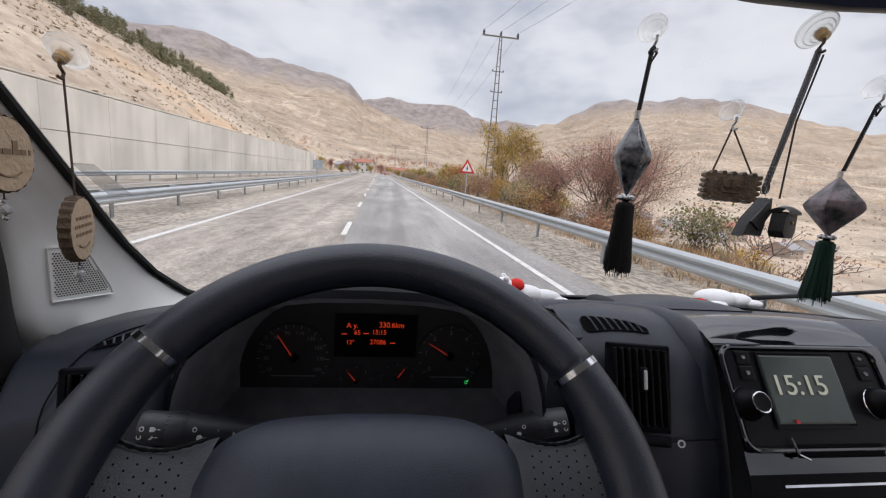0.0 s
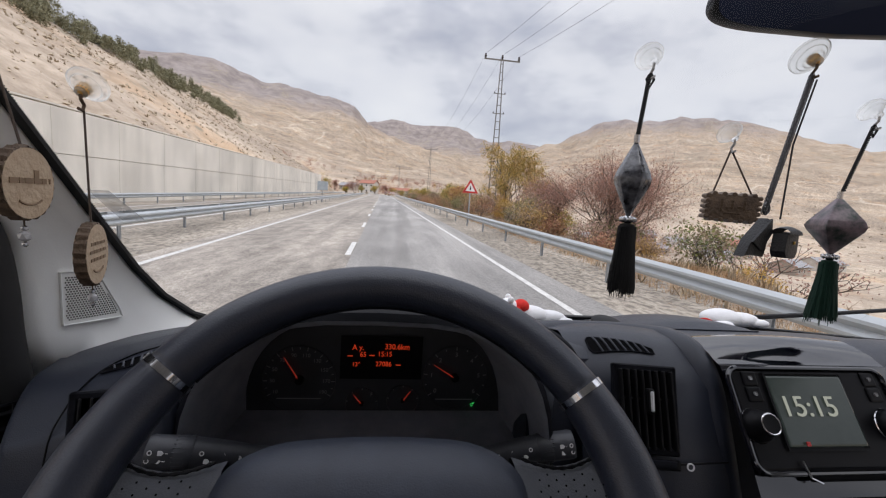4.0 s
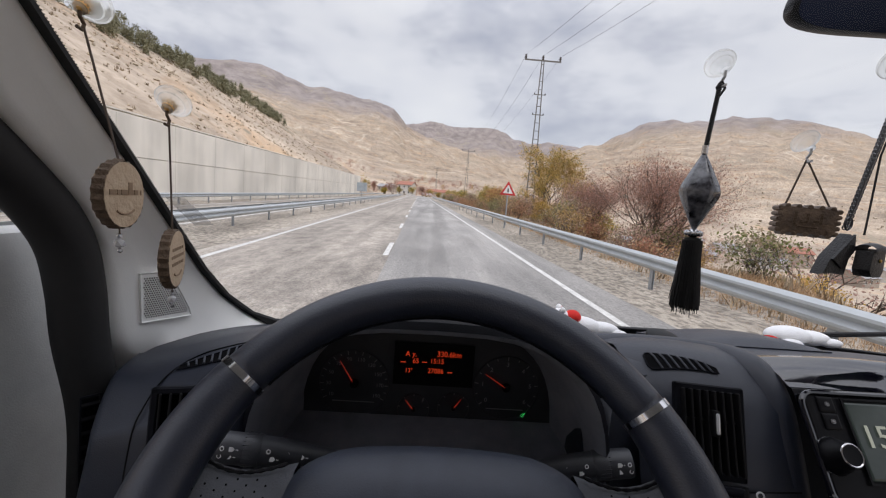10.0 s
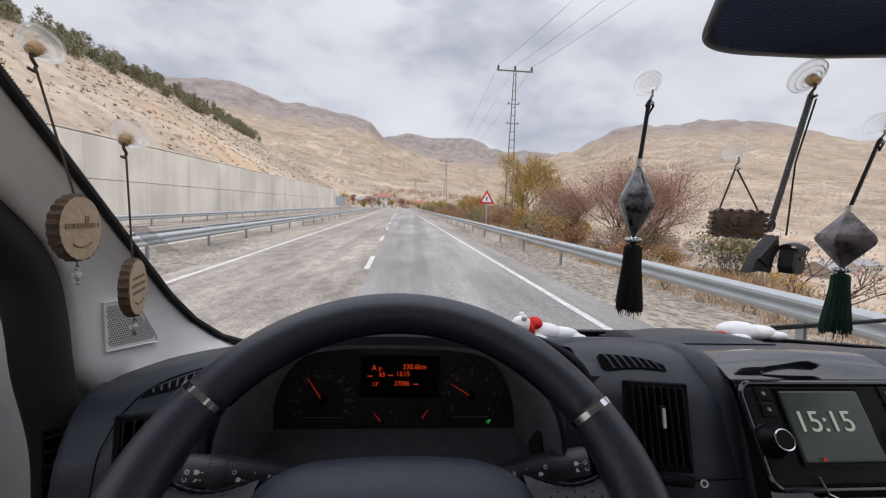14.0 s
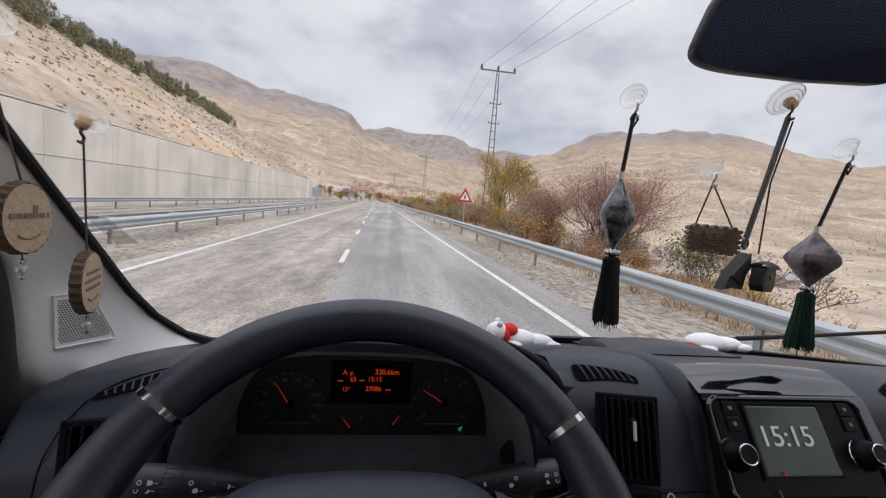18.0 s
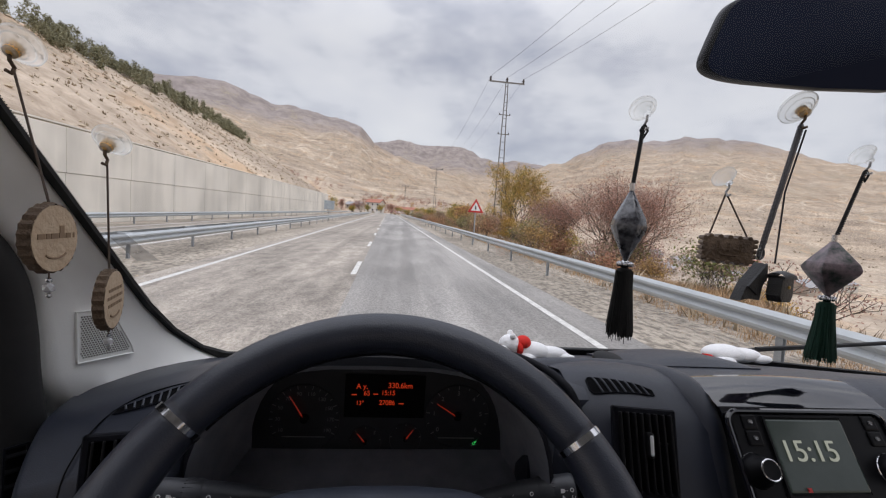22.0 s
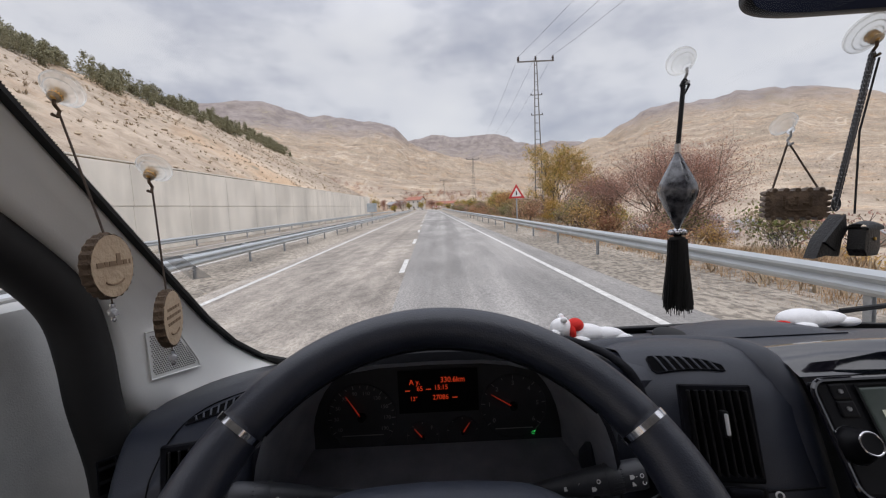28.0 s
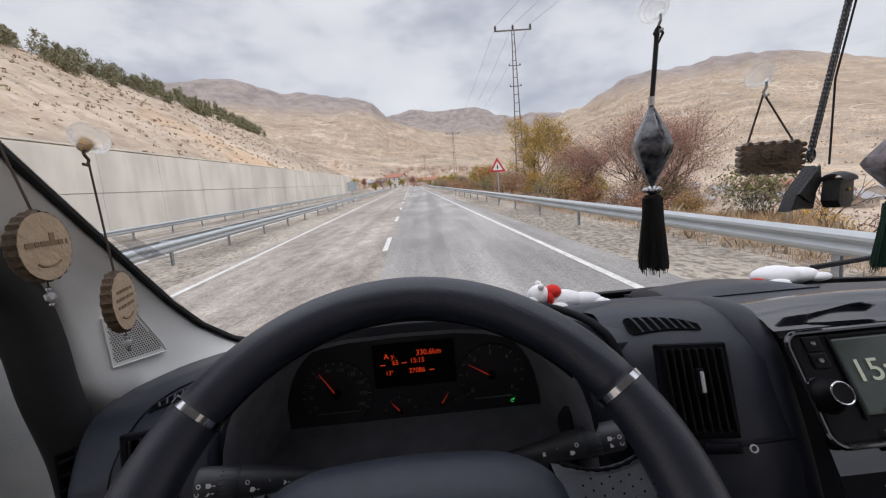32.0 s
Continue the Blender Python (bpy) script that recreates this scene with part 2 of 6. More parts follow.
def add_tube(bm, pts, radii, n=12, cap=True, squash=1.0):
    """A tube along points; radii one number or one per point."""
    pts = [Vector(p) for p in pts]
    if not isinstance(radii, (list, tuple)):
        radii = [radii] * len(pts)
    rings, side = [], None
    for i, p in enumerate(pts):
        d = (pts[min(i + 1, len(pts) - 1)] - pts[max(i - 1, 0)]).normalized()
        if side is None:
            side = d.orthogonal().normalized()
        side = (side - d * side.dot(d)).normalized()
        up = d.cross(side)
        rings.append([bm.verts.new(p + (side * math.cos(a) + up * math.sin(a) * squash) * radii[i]) for a in (2 * math.pi * k / n for k in range(n))])
    for a, b in zip(rings, rings[1:]):
        for k in range(n):
            bm.faces.new((a[k], a[(k + 1) % n], b[(k + 1) % n], b[k]))
    if cap:
        bm.faces.new(rings[0][::-1]), bm.faces.new(rings[-1])
    return bm


def tube(pts, radii, n=12, cap=True, squash=1.0):
    return add_tube(bmesh.new(), pts, radii, n, cap, squash)


def add_lathe(bm, prof, m=Matrix(), n=24):
    """Turn (radius, height) pairs round z."""
    rings = []
    for r, z in prof:
        if r < 1e-6:
            rings.append([bm.verts.new(m @ Vector((0, 0, z)))])
        else:
            rings.append([bm.verts.new(m @ Vector((r * math.cos(a), r * math.sin(a), z))) for a in (2 * math.pi * k / n for k in range(n))])
    for a, b in zip(rings, rings[1:]):
        for k in range(n):
            if len(a) == 1 and len(b) > 1:
                bm.faces.new((a[0], b[(k + 1) % n], b[k]))
            elif len(b) == 1 and len(a) > 1:
                bm.faces.new((a[k], a[(k + 1) % n], b[0]))
            elif len(a) > 1:
                bm.faces.new((a[k], a[(k + 1) % n], b[(k + 1) % n], b[k]))
    return bm


def lathe(prof, m=Matrix(), n=24):
    return add_lathe(bmesh.new(), prof, m, n)


def smooth_path(pts, per=6):
    """A rounded line through points."""
    p = [Vector(q) for q in pts]
    p = [p[0] * 2 - p[1], *p, p[-1] * 2 - p[-2]]
    out = []
    for i in range(1, len(p) - 2):
        for k in range(per):
            t = k / per
            out.append(0.5 * (2 * p[i] + (p[i + 1] - p[i - 1]) * t + (2 * p[i - 1] - 5 * p[i] + 4 * p[i + 1] - p[i + 2]) * t * t + (3 * p[i] - p[i - 1] - 3 * p[i + 1] + p[i + 2]) * t ** 3))
    return out + [p[-2]]


def loft(rows, closed=False):
    """A sheet through rows of points of one length."""
    bm = bmesh.new()
    vs = [[bm.verts.new(p) for p in r] for r in rows]
    for a, b in zip(vs, vs[1:]):
        for k in range(len(a) - (0 if closed else 1)):
            j = (k + 1) % len(a)
            bm.faces.new((a[k], a[j], b[j], b[k]))
    return bm


def thicken(bm, d):
    bmesh.ops.recalc_face_normals(bm, faces=bm.faces)
    bmesh.ops.solidify(bm, geom=bm.faces[:], thickness=d)
    return bm


def prism(outline, depth, m=Matrix(), bevel=0.0):
    """A flat outline in x-y, pushed along z."""
    bm = bmesh.new()
    vs = [bm.verts.new((x, y, 0)) for x, y in outline]
    f = bm.faces.new(vs)
    r = bmesh.ops.extrude_face_region(bm, geom=[f])
    bmesh.ops.translate(bm, verts=[v for v in r["geom"] if isinstance(v, bmesh.types.BMVert)], vec=(0, 0, depth))
    bmesh.ops.recalc_face_normals(bm, faces=bm.faces)
    if bevel:
        top = [e for e in bm.edges if all(abs(v.co.z - depth) < 1e-6 for v in e.verts)]
        bmesh.ops.bevel(bm, geom=top, offset=bevel, segments=2, affect="EDGES", profile=0.6)
    bm.transform(m)
    return bm


def words(name, text, size, m, mat, parent=None, label="", spacing=1.0):
    """Lettering as a mesh, standing in the x-y plane of m."""
    cu = bpy.data.curves.new(name, "FONT")
    cu.body, cu.size, cu.extrude, cu.space_character = text, size, size * 0.01, spacing
    cu.align_x, cu.align_y = "CENTER", "CENTER"
    tmp = new(name, cu)
    bpy.context.view_layer.update()
    me = bpy.data.meshes.new_from_object(tmp.evaluated_get(bpy.context.evaluated_depsgraph_get()))
    bpy.data.objects.remove(tmp), bpy.data.curves.remove(cu)
    me.materials.clear()
    me.materials.append(mat)
    me.transform(m)
    ob = new(name, me)
    if parent:
        ob.parent = parent
    if label:
        tagged(ob, label)
    return ob


def smoothstep(a, b, v):
    s = np.clip((v - a) / (b - a), 0, 1)
    return s * s * (3 - 2 * s)


def stand(x, y, z, tilt=0, turn=0):
    """Upright plane facing the driver: local x right, local y up, local z towards the rear of the van; tilted back by tilt, turned by turn."""
    return pose(x, y, z, 90 - tilt, 0, turn)


# ---- outdoors: ground, road, walls ----
M_soil = material("dry_soil", (0.56, 0.465, 0.37), 0.95, scale=0.02, mix=0.7, other=(0.41, 0.34, 0.275), bump=0.5, bump_scale=3.0, detail=12)
M_asphalt = material("worn_asphalt", (0.44, 0.39, 0.335), 0.9, scale=1.4, mix=0.5, other=(0.22, 0.195, 0.17), bump=0.7, bump_scale=30, detail=15, stretch=(1.8, 0.8, 1), grain=0.72)
M_lane = material("newer_asphalt", (0.37, 0.348, 0.325), 0.85, scale=1.1, mix=0.9, other=(0.24, 0.232, 0.222), bump=0.6, bump_scale=45, detail=15, stretch=(2.4, 0.4, 1), grain=0.78)


def wear(m, layers):
    """Multiply a surface's colour by further noises: (stretch, scale, detail, low, high, darkest)."""
    n, l = m.node_tree.nodes, m.node_tree.links
    b, tc = n["Principled BSDF"], n.new("ShaderNodeTexCoord")
    last = b.inputs["Base Color"].links[0].from_socket
    for st, sc, dt, lo, hi, dk in layers:
        mp, nz, rp, mx = n.new("ShaderNodeMapping"), n.new("ShaderNodeTexNoise"), n.new("ShaderNodeValToRGB"), n.new("ShaderNodeMix")
        mp.inputs["Scale"].default_value = st
        nz.inputs["Scale"].default_value, nz.inputs["Detail"].default_value = sc, dt
        rp.color_ramp.elements[0].position, rp.color_ramp.elements[1].position = lo, hi
        rp.color_ramp.elements[0].color, rp.color_ramp.elements[1].color = (dk, dk, dk, 1), (1.12, 1.12, 1.12, 1)
        mx.data_type, mx.blend_type = "RGBA", "MULTIPLY"
        mx.inputs[0].default_value = 1.0
        l.new(tc.outputs["Object"], mp.inputs[0]), l.new(mp.outputs[0], nz.inputs["Vector"]), l.new(nz.outputs[0], rp.inputs[0])
        l.new(last, mx.inputs[6]), l.new(rp.outputs[0], mx.inputs[7])
        last = mx.outputs[2]
    l.new(last, b.inputs["Base Color"])


# wheel tracks, worn patches and single chippings
wear(M_asphalt, (((1.3, 0.018, 1), 1.0, 4, 0.38, 0.62, 0.84), ((1, 0.35, 1), 0.5, 8, 0.40, 0.58, 0.84), ((1, 0.5, 1), 24.0, 3, 0.36, 0.60, 0.76)))
wear(M_lane, (((1.3, 0.018, 1), 1.0, 4, 0.38, 0.62, 0.78), ((1, 0.35, 1), 0.5, 8, 0.40, 0.58, 0.86), ((1, 0.5, 1), 24.0, 3, 0.36, 0.60, 0.80)))
M_paint = material("road_paint", (0.72, 0.71, 0.68), 0.7, scale=6, mix=0.6, other=(0.45, 0.44, 0.42), bump=0.2, bump_scale=80, detail=10)
M_gravel = material("gravel", (0.52, 0.46, 0.385), 0.95, scale=2.0, mix=0.7, other=(0.27, 0.23, 0.185), bump=1.0, bump_scale=22, detail=15, grain=0.8)
M_concrete = material("retaining_concrete", (0.74, 0.70, 0.63), 0.85, scale=0.35, mix=0.9, other=(0.65, 0.61, 0.54), bump=0.25, bump_scale=30, detail=10, stretch=(1, 1, 0.6), isle=0.03)
wear(M_gravel, (((1, 0.6, 1), 9.0, 4, 0.40, 0.56, 0.55), ((1, 0.2, 1), 0.7, 6, 0.40, 0.60, 0.75)))
wear(M_concrete, (((1, 1, 0.12), 0.7, 8, 0.34, 0.58, 0.97), ((1, 1, 1), 0.22, 6, 0.38, 0.6, 0.93)))
M_steel = material("galvanised_steel", (0.50, 0.525, 0.54), 0.55, 0.30, scale=2.5, mix=0.8, other=(0.41, 0.435, 0.45), bump=0.1, bump_scale=40)
M_post = material("grey_post", (0.40, 0.42, 0.44), 0.6, 0.4, scale=6)
M_rock = material("pale_rock", (0.54, 0.45, 0.335), 0.95, scale=1.2, mix=0.8, other=(0.32, 0.255, 0.18), bump=0.6, bump_scale=10, isle=0.2)
M_scrub = material("dry_scrub", (0.39, 0.305, 0.20), 0.95, scale=2, other=(0.27, 0.21, 0.14), isle=0.25)
M_pine = material("pine_green", (0.27, 0.255, 0.155), 0.9, scale=2, other=(0.18, 0.175, 0.11), isle=0.3)
M_leaf_y = material("yellow_leaves", (0.60, 0.38, 0.07), 0.75, scale=3, other=(0.42, 0.29, 0.07), isle=0.3)
M_leaf_o = material("orange_leaves", (0.60, 0.36, 0.15), 0.75, scale=2, other=(0.50, 0.36, 0.10), isle=0.35)
M_leaf_g = material("fading_green_leaves", (0.25, 0.25, 0.075), 0.75, scale=3, other=(0.15, 0.18, 0.06), isle=0.3)
M_leaf_r = material("rust_leaves", (0.43, 0.19, 0.12), 0.8, scale=3, other=(0.29, 0.16, 0.11), isle=0.35)
M_leaf_p = material("purple_brown_leaves", (0.47, 0.29, 0.235), 0.85, scale=3, other=(0.34, 0.225, 0.19), isle=0.3)
for _m in (M_leaf_y, M_leaf_o, M_leaf_g, M_leaf_r, M_leaf_p):
    # thin leaves let light through
    _n, _l = _m.node_tree.nodes, _m.node_tree.links
    _tr, _mx = _n.new("ShaderNodeBsdfTranslucent"), _n.new("ShaderNodeMixShader")
    _mx.inputs[0].default_value = 0.45
    _l.new(_n["Principled BSDF"].inputs["Base Color"].links[0].from_socket, _tr.inputs["Color"])
    _l.new(_n["Principled BSDF"].outputs[0], _mx.inputs[1]), _l.new(_tr.outputs[0], _mx.inputs[2])
    _l.new(_mx.outputs[0], _n["Material Output"].inputs["Surface"])
M_grass = material("dead_grass", (0.50, 0.34, 0.19), 0.95, scale=3, other=(0.36, 0.23, 0.13), isle=0.3)
M_twig = material("twig_bark", (0.11, 0.085, 0.065), 0.9, scale=12, bump=0.4, bump_scale=60)
M_wire = material("dark_wire", (0.06, 0.06, 0.065), 0.6)
M_pole = material("pole_steel", (0.20, 0.19, 0.175), 0.7, 0.3, scale=5)
M_insul = material("brown_insulator", (0.05, 0.035, 0.03), 0.3, scale=5)
M_house = material("whitewash", (0.62, 0.59, 0.55), 0.9, scale=0.6, other=(0.50, 0.46, 0.41), bump=0.2, bump_scale=9)
M_house2 = material("rendered_wall", (0.42, 0.36, 0.30), 0.9, scale=0.6, bump=0.2, bump_scale=9)
M_roof = material("red_roof_tiles", (0.42, 0.17, 0.115), 0.85, scale=1.2, other=(0.30, 0.14, 0.10), bump=0.4, bump_scale=5, stretch=(4, 1, 1))
M_tin = material("grey_tin_roof", (0.34, 0.34, 0.35), 0.6, scale=1, other=(0.25, 0.24, 0.24))
M_pane = material("dark_pane", (0.03, 0.035, 0.04), 0.15, scale=3)
M_signback = material("sign_back", (0.40, 0.44, 0.47), 0.5, 0.4, scale=2)
M_sign_red = material("sign_red", (0.55, 0.03, 0.03), 0.5, scale=4)
M_sign_white = material("sign_white", (0.78, 0.78, 0.77), 0.5, scale=4)

FALL = 0.012          # crossfall of the road towards the opposite carriageway
WALL_X, WALL_END = -18.0, 128.0


def bend(y):
    """How far the road swings aside at y."""
    y = np.asarray(y, float)
    return -0.0227 * np.clip(y, -100, 400) - 0.0013 * np.clip(y - 170, 0, 150) ** 2


def grade(y):
    """The road climbs gently."""
    return 0.021 * np.clip(np.asarray(y, float), -100, 400)


# ridges: distance, depth of the near slope, share of the height that stands as a cliff, and the crest as (bearing, elevation)
MESA = (1500, 1050, 0.05, ((-60, 11), (-45, 12.5), (-34, 13.6), (-28.4, 14.0), (-25, 14.5), (-21, 14.4), (-16.7, 13.3), (-12.6, 13.1), (-7.4, 12.6), (-5.4, 12.0), (-3.6, 10.0), (-1.5, 9.2), (2, 8.0), (6, 6.6), (10, 5.0), (14, 2.5), (18, 0)))
FAR_RIDGE = (2300, 1100, 0.05, ((-9, 0), (-6, 7), (-3.9, 9.9), (-0.6, 10.5), (2.4, 10.1), (8.5, 10.2), (10.8, 8.9), (14.5, 8.8), (18.8, 8.5), (24, 6), (30, 4)))
RIGHT_RIDGE = (1450, 1100, 0.05, ((10, 0), (14, 6), (18.8, 8.6), (22.8, 9.6), (26.4, 11.3), (28.8, 11.7), (32.3, 11.3), (35.5, 11.8), (39.5, 11.4), (42.3, 10.8), (45, 9.6), (48, 8.6), (52, 7.5), (60, 8), (75, 8.5), (110, 8), (150, 8), (180, 8)))
FOOTHILLS = (680, 400, 0.0, ((-60, 11), (-25, 10.5), (-18, 9.3), (-15.2, 8.4), (-8.6, 6.3), (-3.2, 5.0), (1, 4.6), (4, 4.2), (8, 3.6), (12, 2.4), (18, 1.5), (24, 2.0), (33, 2.6), (45, 1.5), (60, 0)))
LEFT_RIDGE = (1000, 650, 0.05, ((-180, 8), (-145, 9), (-100, 12), (-60, 12), (-45, 10), (-38, 0)))
RIDGES = (MESA, FAR_RIDGE, RIGHT_RIDGE, FOOTHILLS, LEFT_RIDGE)


def relief(x, y):
    """Height of the land, without the fine roughness."""
    x, y = np.asarray(x, float), np.asarray(y, float)
    u = x - bend(y)
    z = FALL * np.clip(u, -17.5, 6.8) - 0.07 + grade(y)
    # cut slope above the retaining wall
    s = np.clip(-(u + 18.1), 0, None)
    cut = 5.2 * smoothstep(0.0, 0.5, s) + 0.61 * np.minimum(s, 27) + 0.12 * np.clip(s - 27, 0, 160)
    along = 1 - smoothstep(112, 190, y)
    mild = 0.7 * smoothstep(0, 4, s) + 0.1 * np.minimum(s, 150)
    z = z + cut * along + mild * (1 - along)
    # bank down to the valley floor
    d = np.clip(u - 9.5, 0, None)
    z = z - 17 * (1 - np.exp(-d / 34)) * (1 - smoothstep(250, 420, y)) - 3 * (1 - np.exp(-d / 34)) * smoothstep(250, 420, y)
    r, az = np.hypot(x, y), np.degrees(np.arctan2(x, y))
    far = np.zeros_like(z)
    for dist, deep, cliff, crest in RIDGES:
        el = np.interp(az, [c[0] for c in crest], [c[1] for c in crest], left=0, right=0)
        rise = np.clip((r - (dist - deep)) / deep, 0, None)
        up = (1 - cliff) * np.clip(rise, 0, 1) ** 1.3 + cliff * smoothstep(0.86, 0.97, rise)
        prof = np.where(rise < 1, up, np.clip(1 - (rise - 1) * 0.35, 0.4, 1))
        far = np.maximum(far, (dist * np.tan(np.radians(el)) + 1.7 - z) * prof)
    return z + far


def fine(x, y):
    """Roughness of the land: gullies far away, lumps close by."""
    x, y = np.asarray(x, float).ravel(), np.asarray(y, float).ravel()
    r = np.hypot(x, y)
    out = np.zeros(len(x))
    u = x - bend(y)
    near = np.where((u > -18.6) & (u < 7.0), 0.0, 1.0) * np.where((u > -60) & (u < 60), 1, 0.6)
    for i in range(len(x)):
        p = Vector((x[i], y[i], 0))
        g = noise.fractal(p * 0.0032, 0.75, 2.1, 6) + 0.14 * (noise.ridged_multi_fractal(p * 0.011, 0.9, 2.1, 4, 1.0, 2.0) - 1.0)
        far_k = min(1.0, max(0.0, (r[i] - 330) / 600))
        az = math.degrees(math.atan2(x[i], y[i]))
        g += 0.42 * far_k * (noise.ridged_multi_fractal(Vector((az * 0.34 + 0.5 * noise.noise(p * 0.004), r[i] * 0.0021, 3.0)), 1.1, 2.1, 4, 1.0, 2.0) - 1.1)
        out[i] = 17 * g * min(1.0, max(0.0, (r[i] - 260) / 700)) + near[i] * (0.7 * noise.fractal(p * 0.11, 0.8, 2.0, 3))
    return out


def ground_z(x, y):
    return float(relief(x, y)) + float(fine([x], [y])[0])


gx = 11.0 * np.sinh(np.linspace(-6.3, 6.3, 481))
gx = np.sort(np.concatenate([gx, [-18.05, -18.35, -18.7]]))
gy = 25.0 + 20.0 * np.sinh(np.linspace(-4.9, 5.75, 500))
GX, GY = np.meshgrid(gx, gy)
GX = GX + bend(GY)
GZ = relief(GX, GY) + fine(GX, GY).reshape(GX.shape)
n_x, n_y = len(gx), len(gy)
idx = np.arange(n_x * n_y).reshape(n_y, n_x)
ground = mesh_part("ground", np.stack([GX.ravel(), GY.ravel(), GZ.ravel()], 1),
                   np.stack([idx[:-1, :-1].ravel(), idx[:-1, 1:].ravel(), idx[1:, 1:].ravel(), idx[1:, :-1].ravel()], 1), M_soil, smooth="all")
tagged(ground, "dry tan soil rising to bare hills", "ground", kind="structure")

# the soil takes finer changes of colour: bedding, scree, patches and dots of scrub, grey rock on the high ground
_n, _l = M_soil.node_tree.nodes, M_soil.node_tree.links
_b = _n["Principled BSDF"]
_tc = _n.new("ShaderNodeTexCoord")
_last = _b.inputs["Base Color"].links[0].from_socket


def soil_noise(scale, stretch, detail=12, rough=0.65):
    mp, nz = _n.new("ShaderNodeMapping"), _n.new("ShaderNodeTexNoise")
    mp.inputs["Scale"].default_value = stretch
    nz.inputs["Scale"].default_value, nz.inputs["Detail"].default_value, nz.inputs["Roughness"].default_value = scale, detail, rough
    _l.new(_tc.outputs["Object"], mp.inputs[0]), _l.new(mp.outputs[0], nz.inputs["Vector"])
    return nz.outputs[0]


def soil_ramp(value, lo, hi, dark, light):
    rp = _n.new("ShaderNodeValToRGB")
    rp.color_ramp.elements[0].position, rp.color_ramp.elements[1].position = lo, hi
    rp.color_ramp.elements[0].color, rp.color_ramp.elements[1].color = (*dark, 1), (*light, 1)
    _l.new(value, rp.inputs[0])
    return rp.outputs[0]


def soil_mix(base, other, factor=1.0, mode="MULTIPLY"):
    mx = _n.new("ShaderNodeMix")
    mx.data_type, mx.blend_type = "RGBA", mode
    if isinstance(factor, float):
        mx.inputs[0].default_value = factor
    else:
        _l.new(factor, mx.inputs[0])
    _l.new(base, mx.inputs[6])
    if isinstance(other, tuple):
        mx.inputs[7].default_value = (*other, 1)
    else:
        _l.new(other, mx.inputs[7])
    return mx.outputs[2]


_broad = soil_noise(0.02, (1, 1, 1.4), 14)
_last = soil_mix(_last, soil_ramp(_broad, 0.38, 0.60, (0.74, 0.72, 0.70), (1.10, 1.09, 1.07)))
_last = soil_mix(_last, soil_ramp(soil_noise(0.5, (1, 1, 1), 14), 0.38, 0.6, (0.74, 0.72, 0.69), (1.08, 1.08, 1.08)))
# rusty earth shows through in places
_rust = soil_ramp(soil_noise(0.045, (1, 1, 1), 10, 0.7), 0.52, 0.66, (0, 0, 0), (0.55, 0.55, 0.55))
_last = soil_mix(_last, (0.56, 0.36, 0.20), _rust, "MIX")
# thin bedding lines
_last = soil_mix(_last, soil_ramp(soil_noise(0.05, (0.25, 0.25, 7.0), 6), 0.42, 0.56, (0.86, 0.84, 0.82), (1.06, 1.06, 1.06)), 0.45)
# shading of gullies that run down the far slopes, put into the colour
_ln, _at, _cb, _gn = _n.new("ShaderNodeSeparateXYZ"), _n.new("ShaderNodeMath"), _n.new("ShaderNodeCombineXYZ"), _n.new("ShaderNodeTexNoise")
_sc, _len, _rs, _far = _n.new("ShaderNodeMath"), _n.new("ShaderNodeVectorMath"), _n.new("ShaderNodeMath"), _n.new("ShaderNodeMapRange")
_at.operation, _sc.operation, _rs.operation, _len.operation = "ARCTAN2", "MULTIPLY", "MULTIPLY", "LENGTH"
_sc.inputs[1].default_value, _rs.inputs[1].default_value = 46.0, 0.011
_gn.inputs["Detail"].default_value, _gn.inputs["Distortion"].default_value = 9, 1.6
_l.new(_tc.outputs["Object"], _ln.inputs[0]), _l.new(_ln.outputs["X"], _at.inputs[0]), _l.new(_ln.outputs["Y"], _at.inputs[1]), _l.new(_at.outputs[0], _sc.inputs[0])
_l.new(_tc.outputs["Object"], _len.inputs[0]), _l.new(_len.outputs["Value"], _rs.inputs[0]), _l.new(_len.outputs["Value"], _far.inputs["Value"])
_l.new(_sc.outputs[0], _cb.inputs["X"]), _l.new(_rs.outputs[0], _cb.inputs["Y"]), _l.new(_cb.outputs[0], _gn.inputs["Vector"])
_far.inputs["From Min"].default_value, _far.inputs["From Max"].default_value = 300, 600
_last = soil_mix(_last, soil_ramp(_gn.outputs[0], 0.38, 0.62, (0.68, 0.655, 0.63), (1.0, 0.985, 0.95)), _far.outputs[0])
# sheep terraces and winding dirt tracks on the far slopes
_tw, _tm = _n.new("ShaderNodeTexWave"), _n.new("ShaderNodeMapping")
_tm.inputs["Scale"].default_value = (0.012, 0.012, 0.16)
_l.new(_tc.outputs["Object"], _tm.inputs[0]), _l.new(_tm.outputs[0], _tw.inputs["Vector"])
_tw.bands_direction = "Z"
for _k, _v in (("Scale", 0.55), ("Distortion", 5.0), ("Detail", 5.0), ("Detail Scale", 1.6)):
    _tw.inputs[_k].default_value = _v
_terr = soil_mix(_last, soil_ramp(_tw.outputs[0], 0.15, 0.75, (0.84, 0.81, 0.77), (1.05, 1.05, 1.04)), 1.0)
_patch = soil_ramp(soil_noise(0.006, (1, 1, 1), 4), 0.44, 0.58, (0, 0, 0), (0.9, 0.9, 0.9))
_pf = _n.new("ShaderNodeMath")
_pf.operation = "MULTIPLY"
_l.new(_patch, _pf.inputs[0]), _l.new(_far.outputs[0], _pf.inputs[1])
_last = soil_mix(_last, _terr, _pf.outputs[0], "MIX")
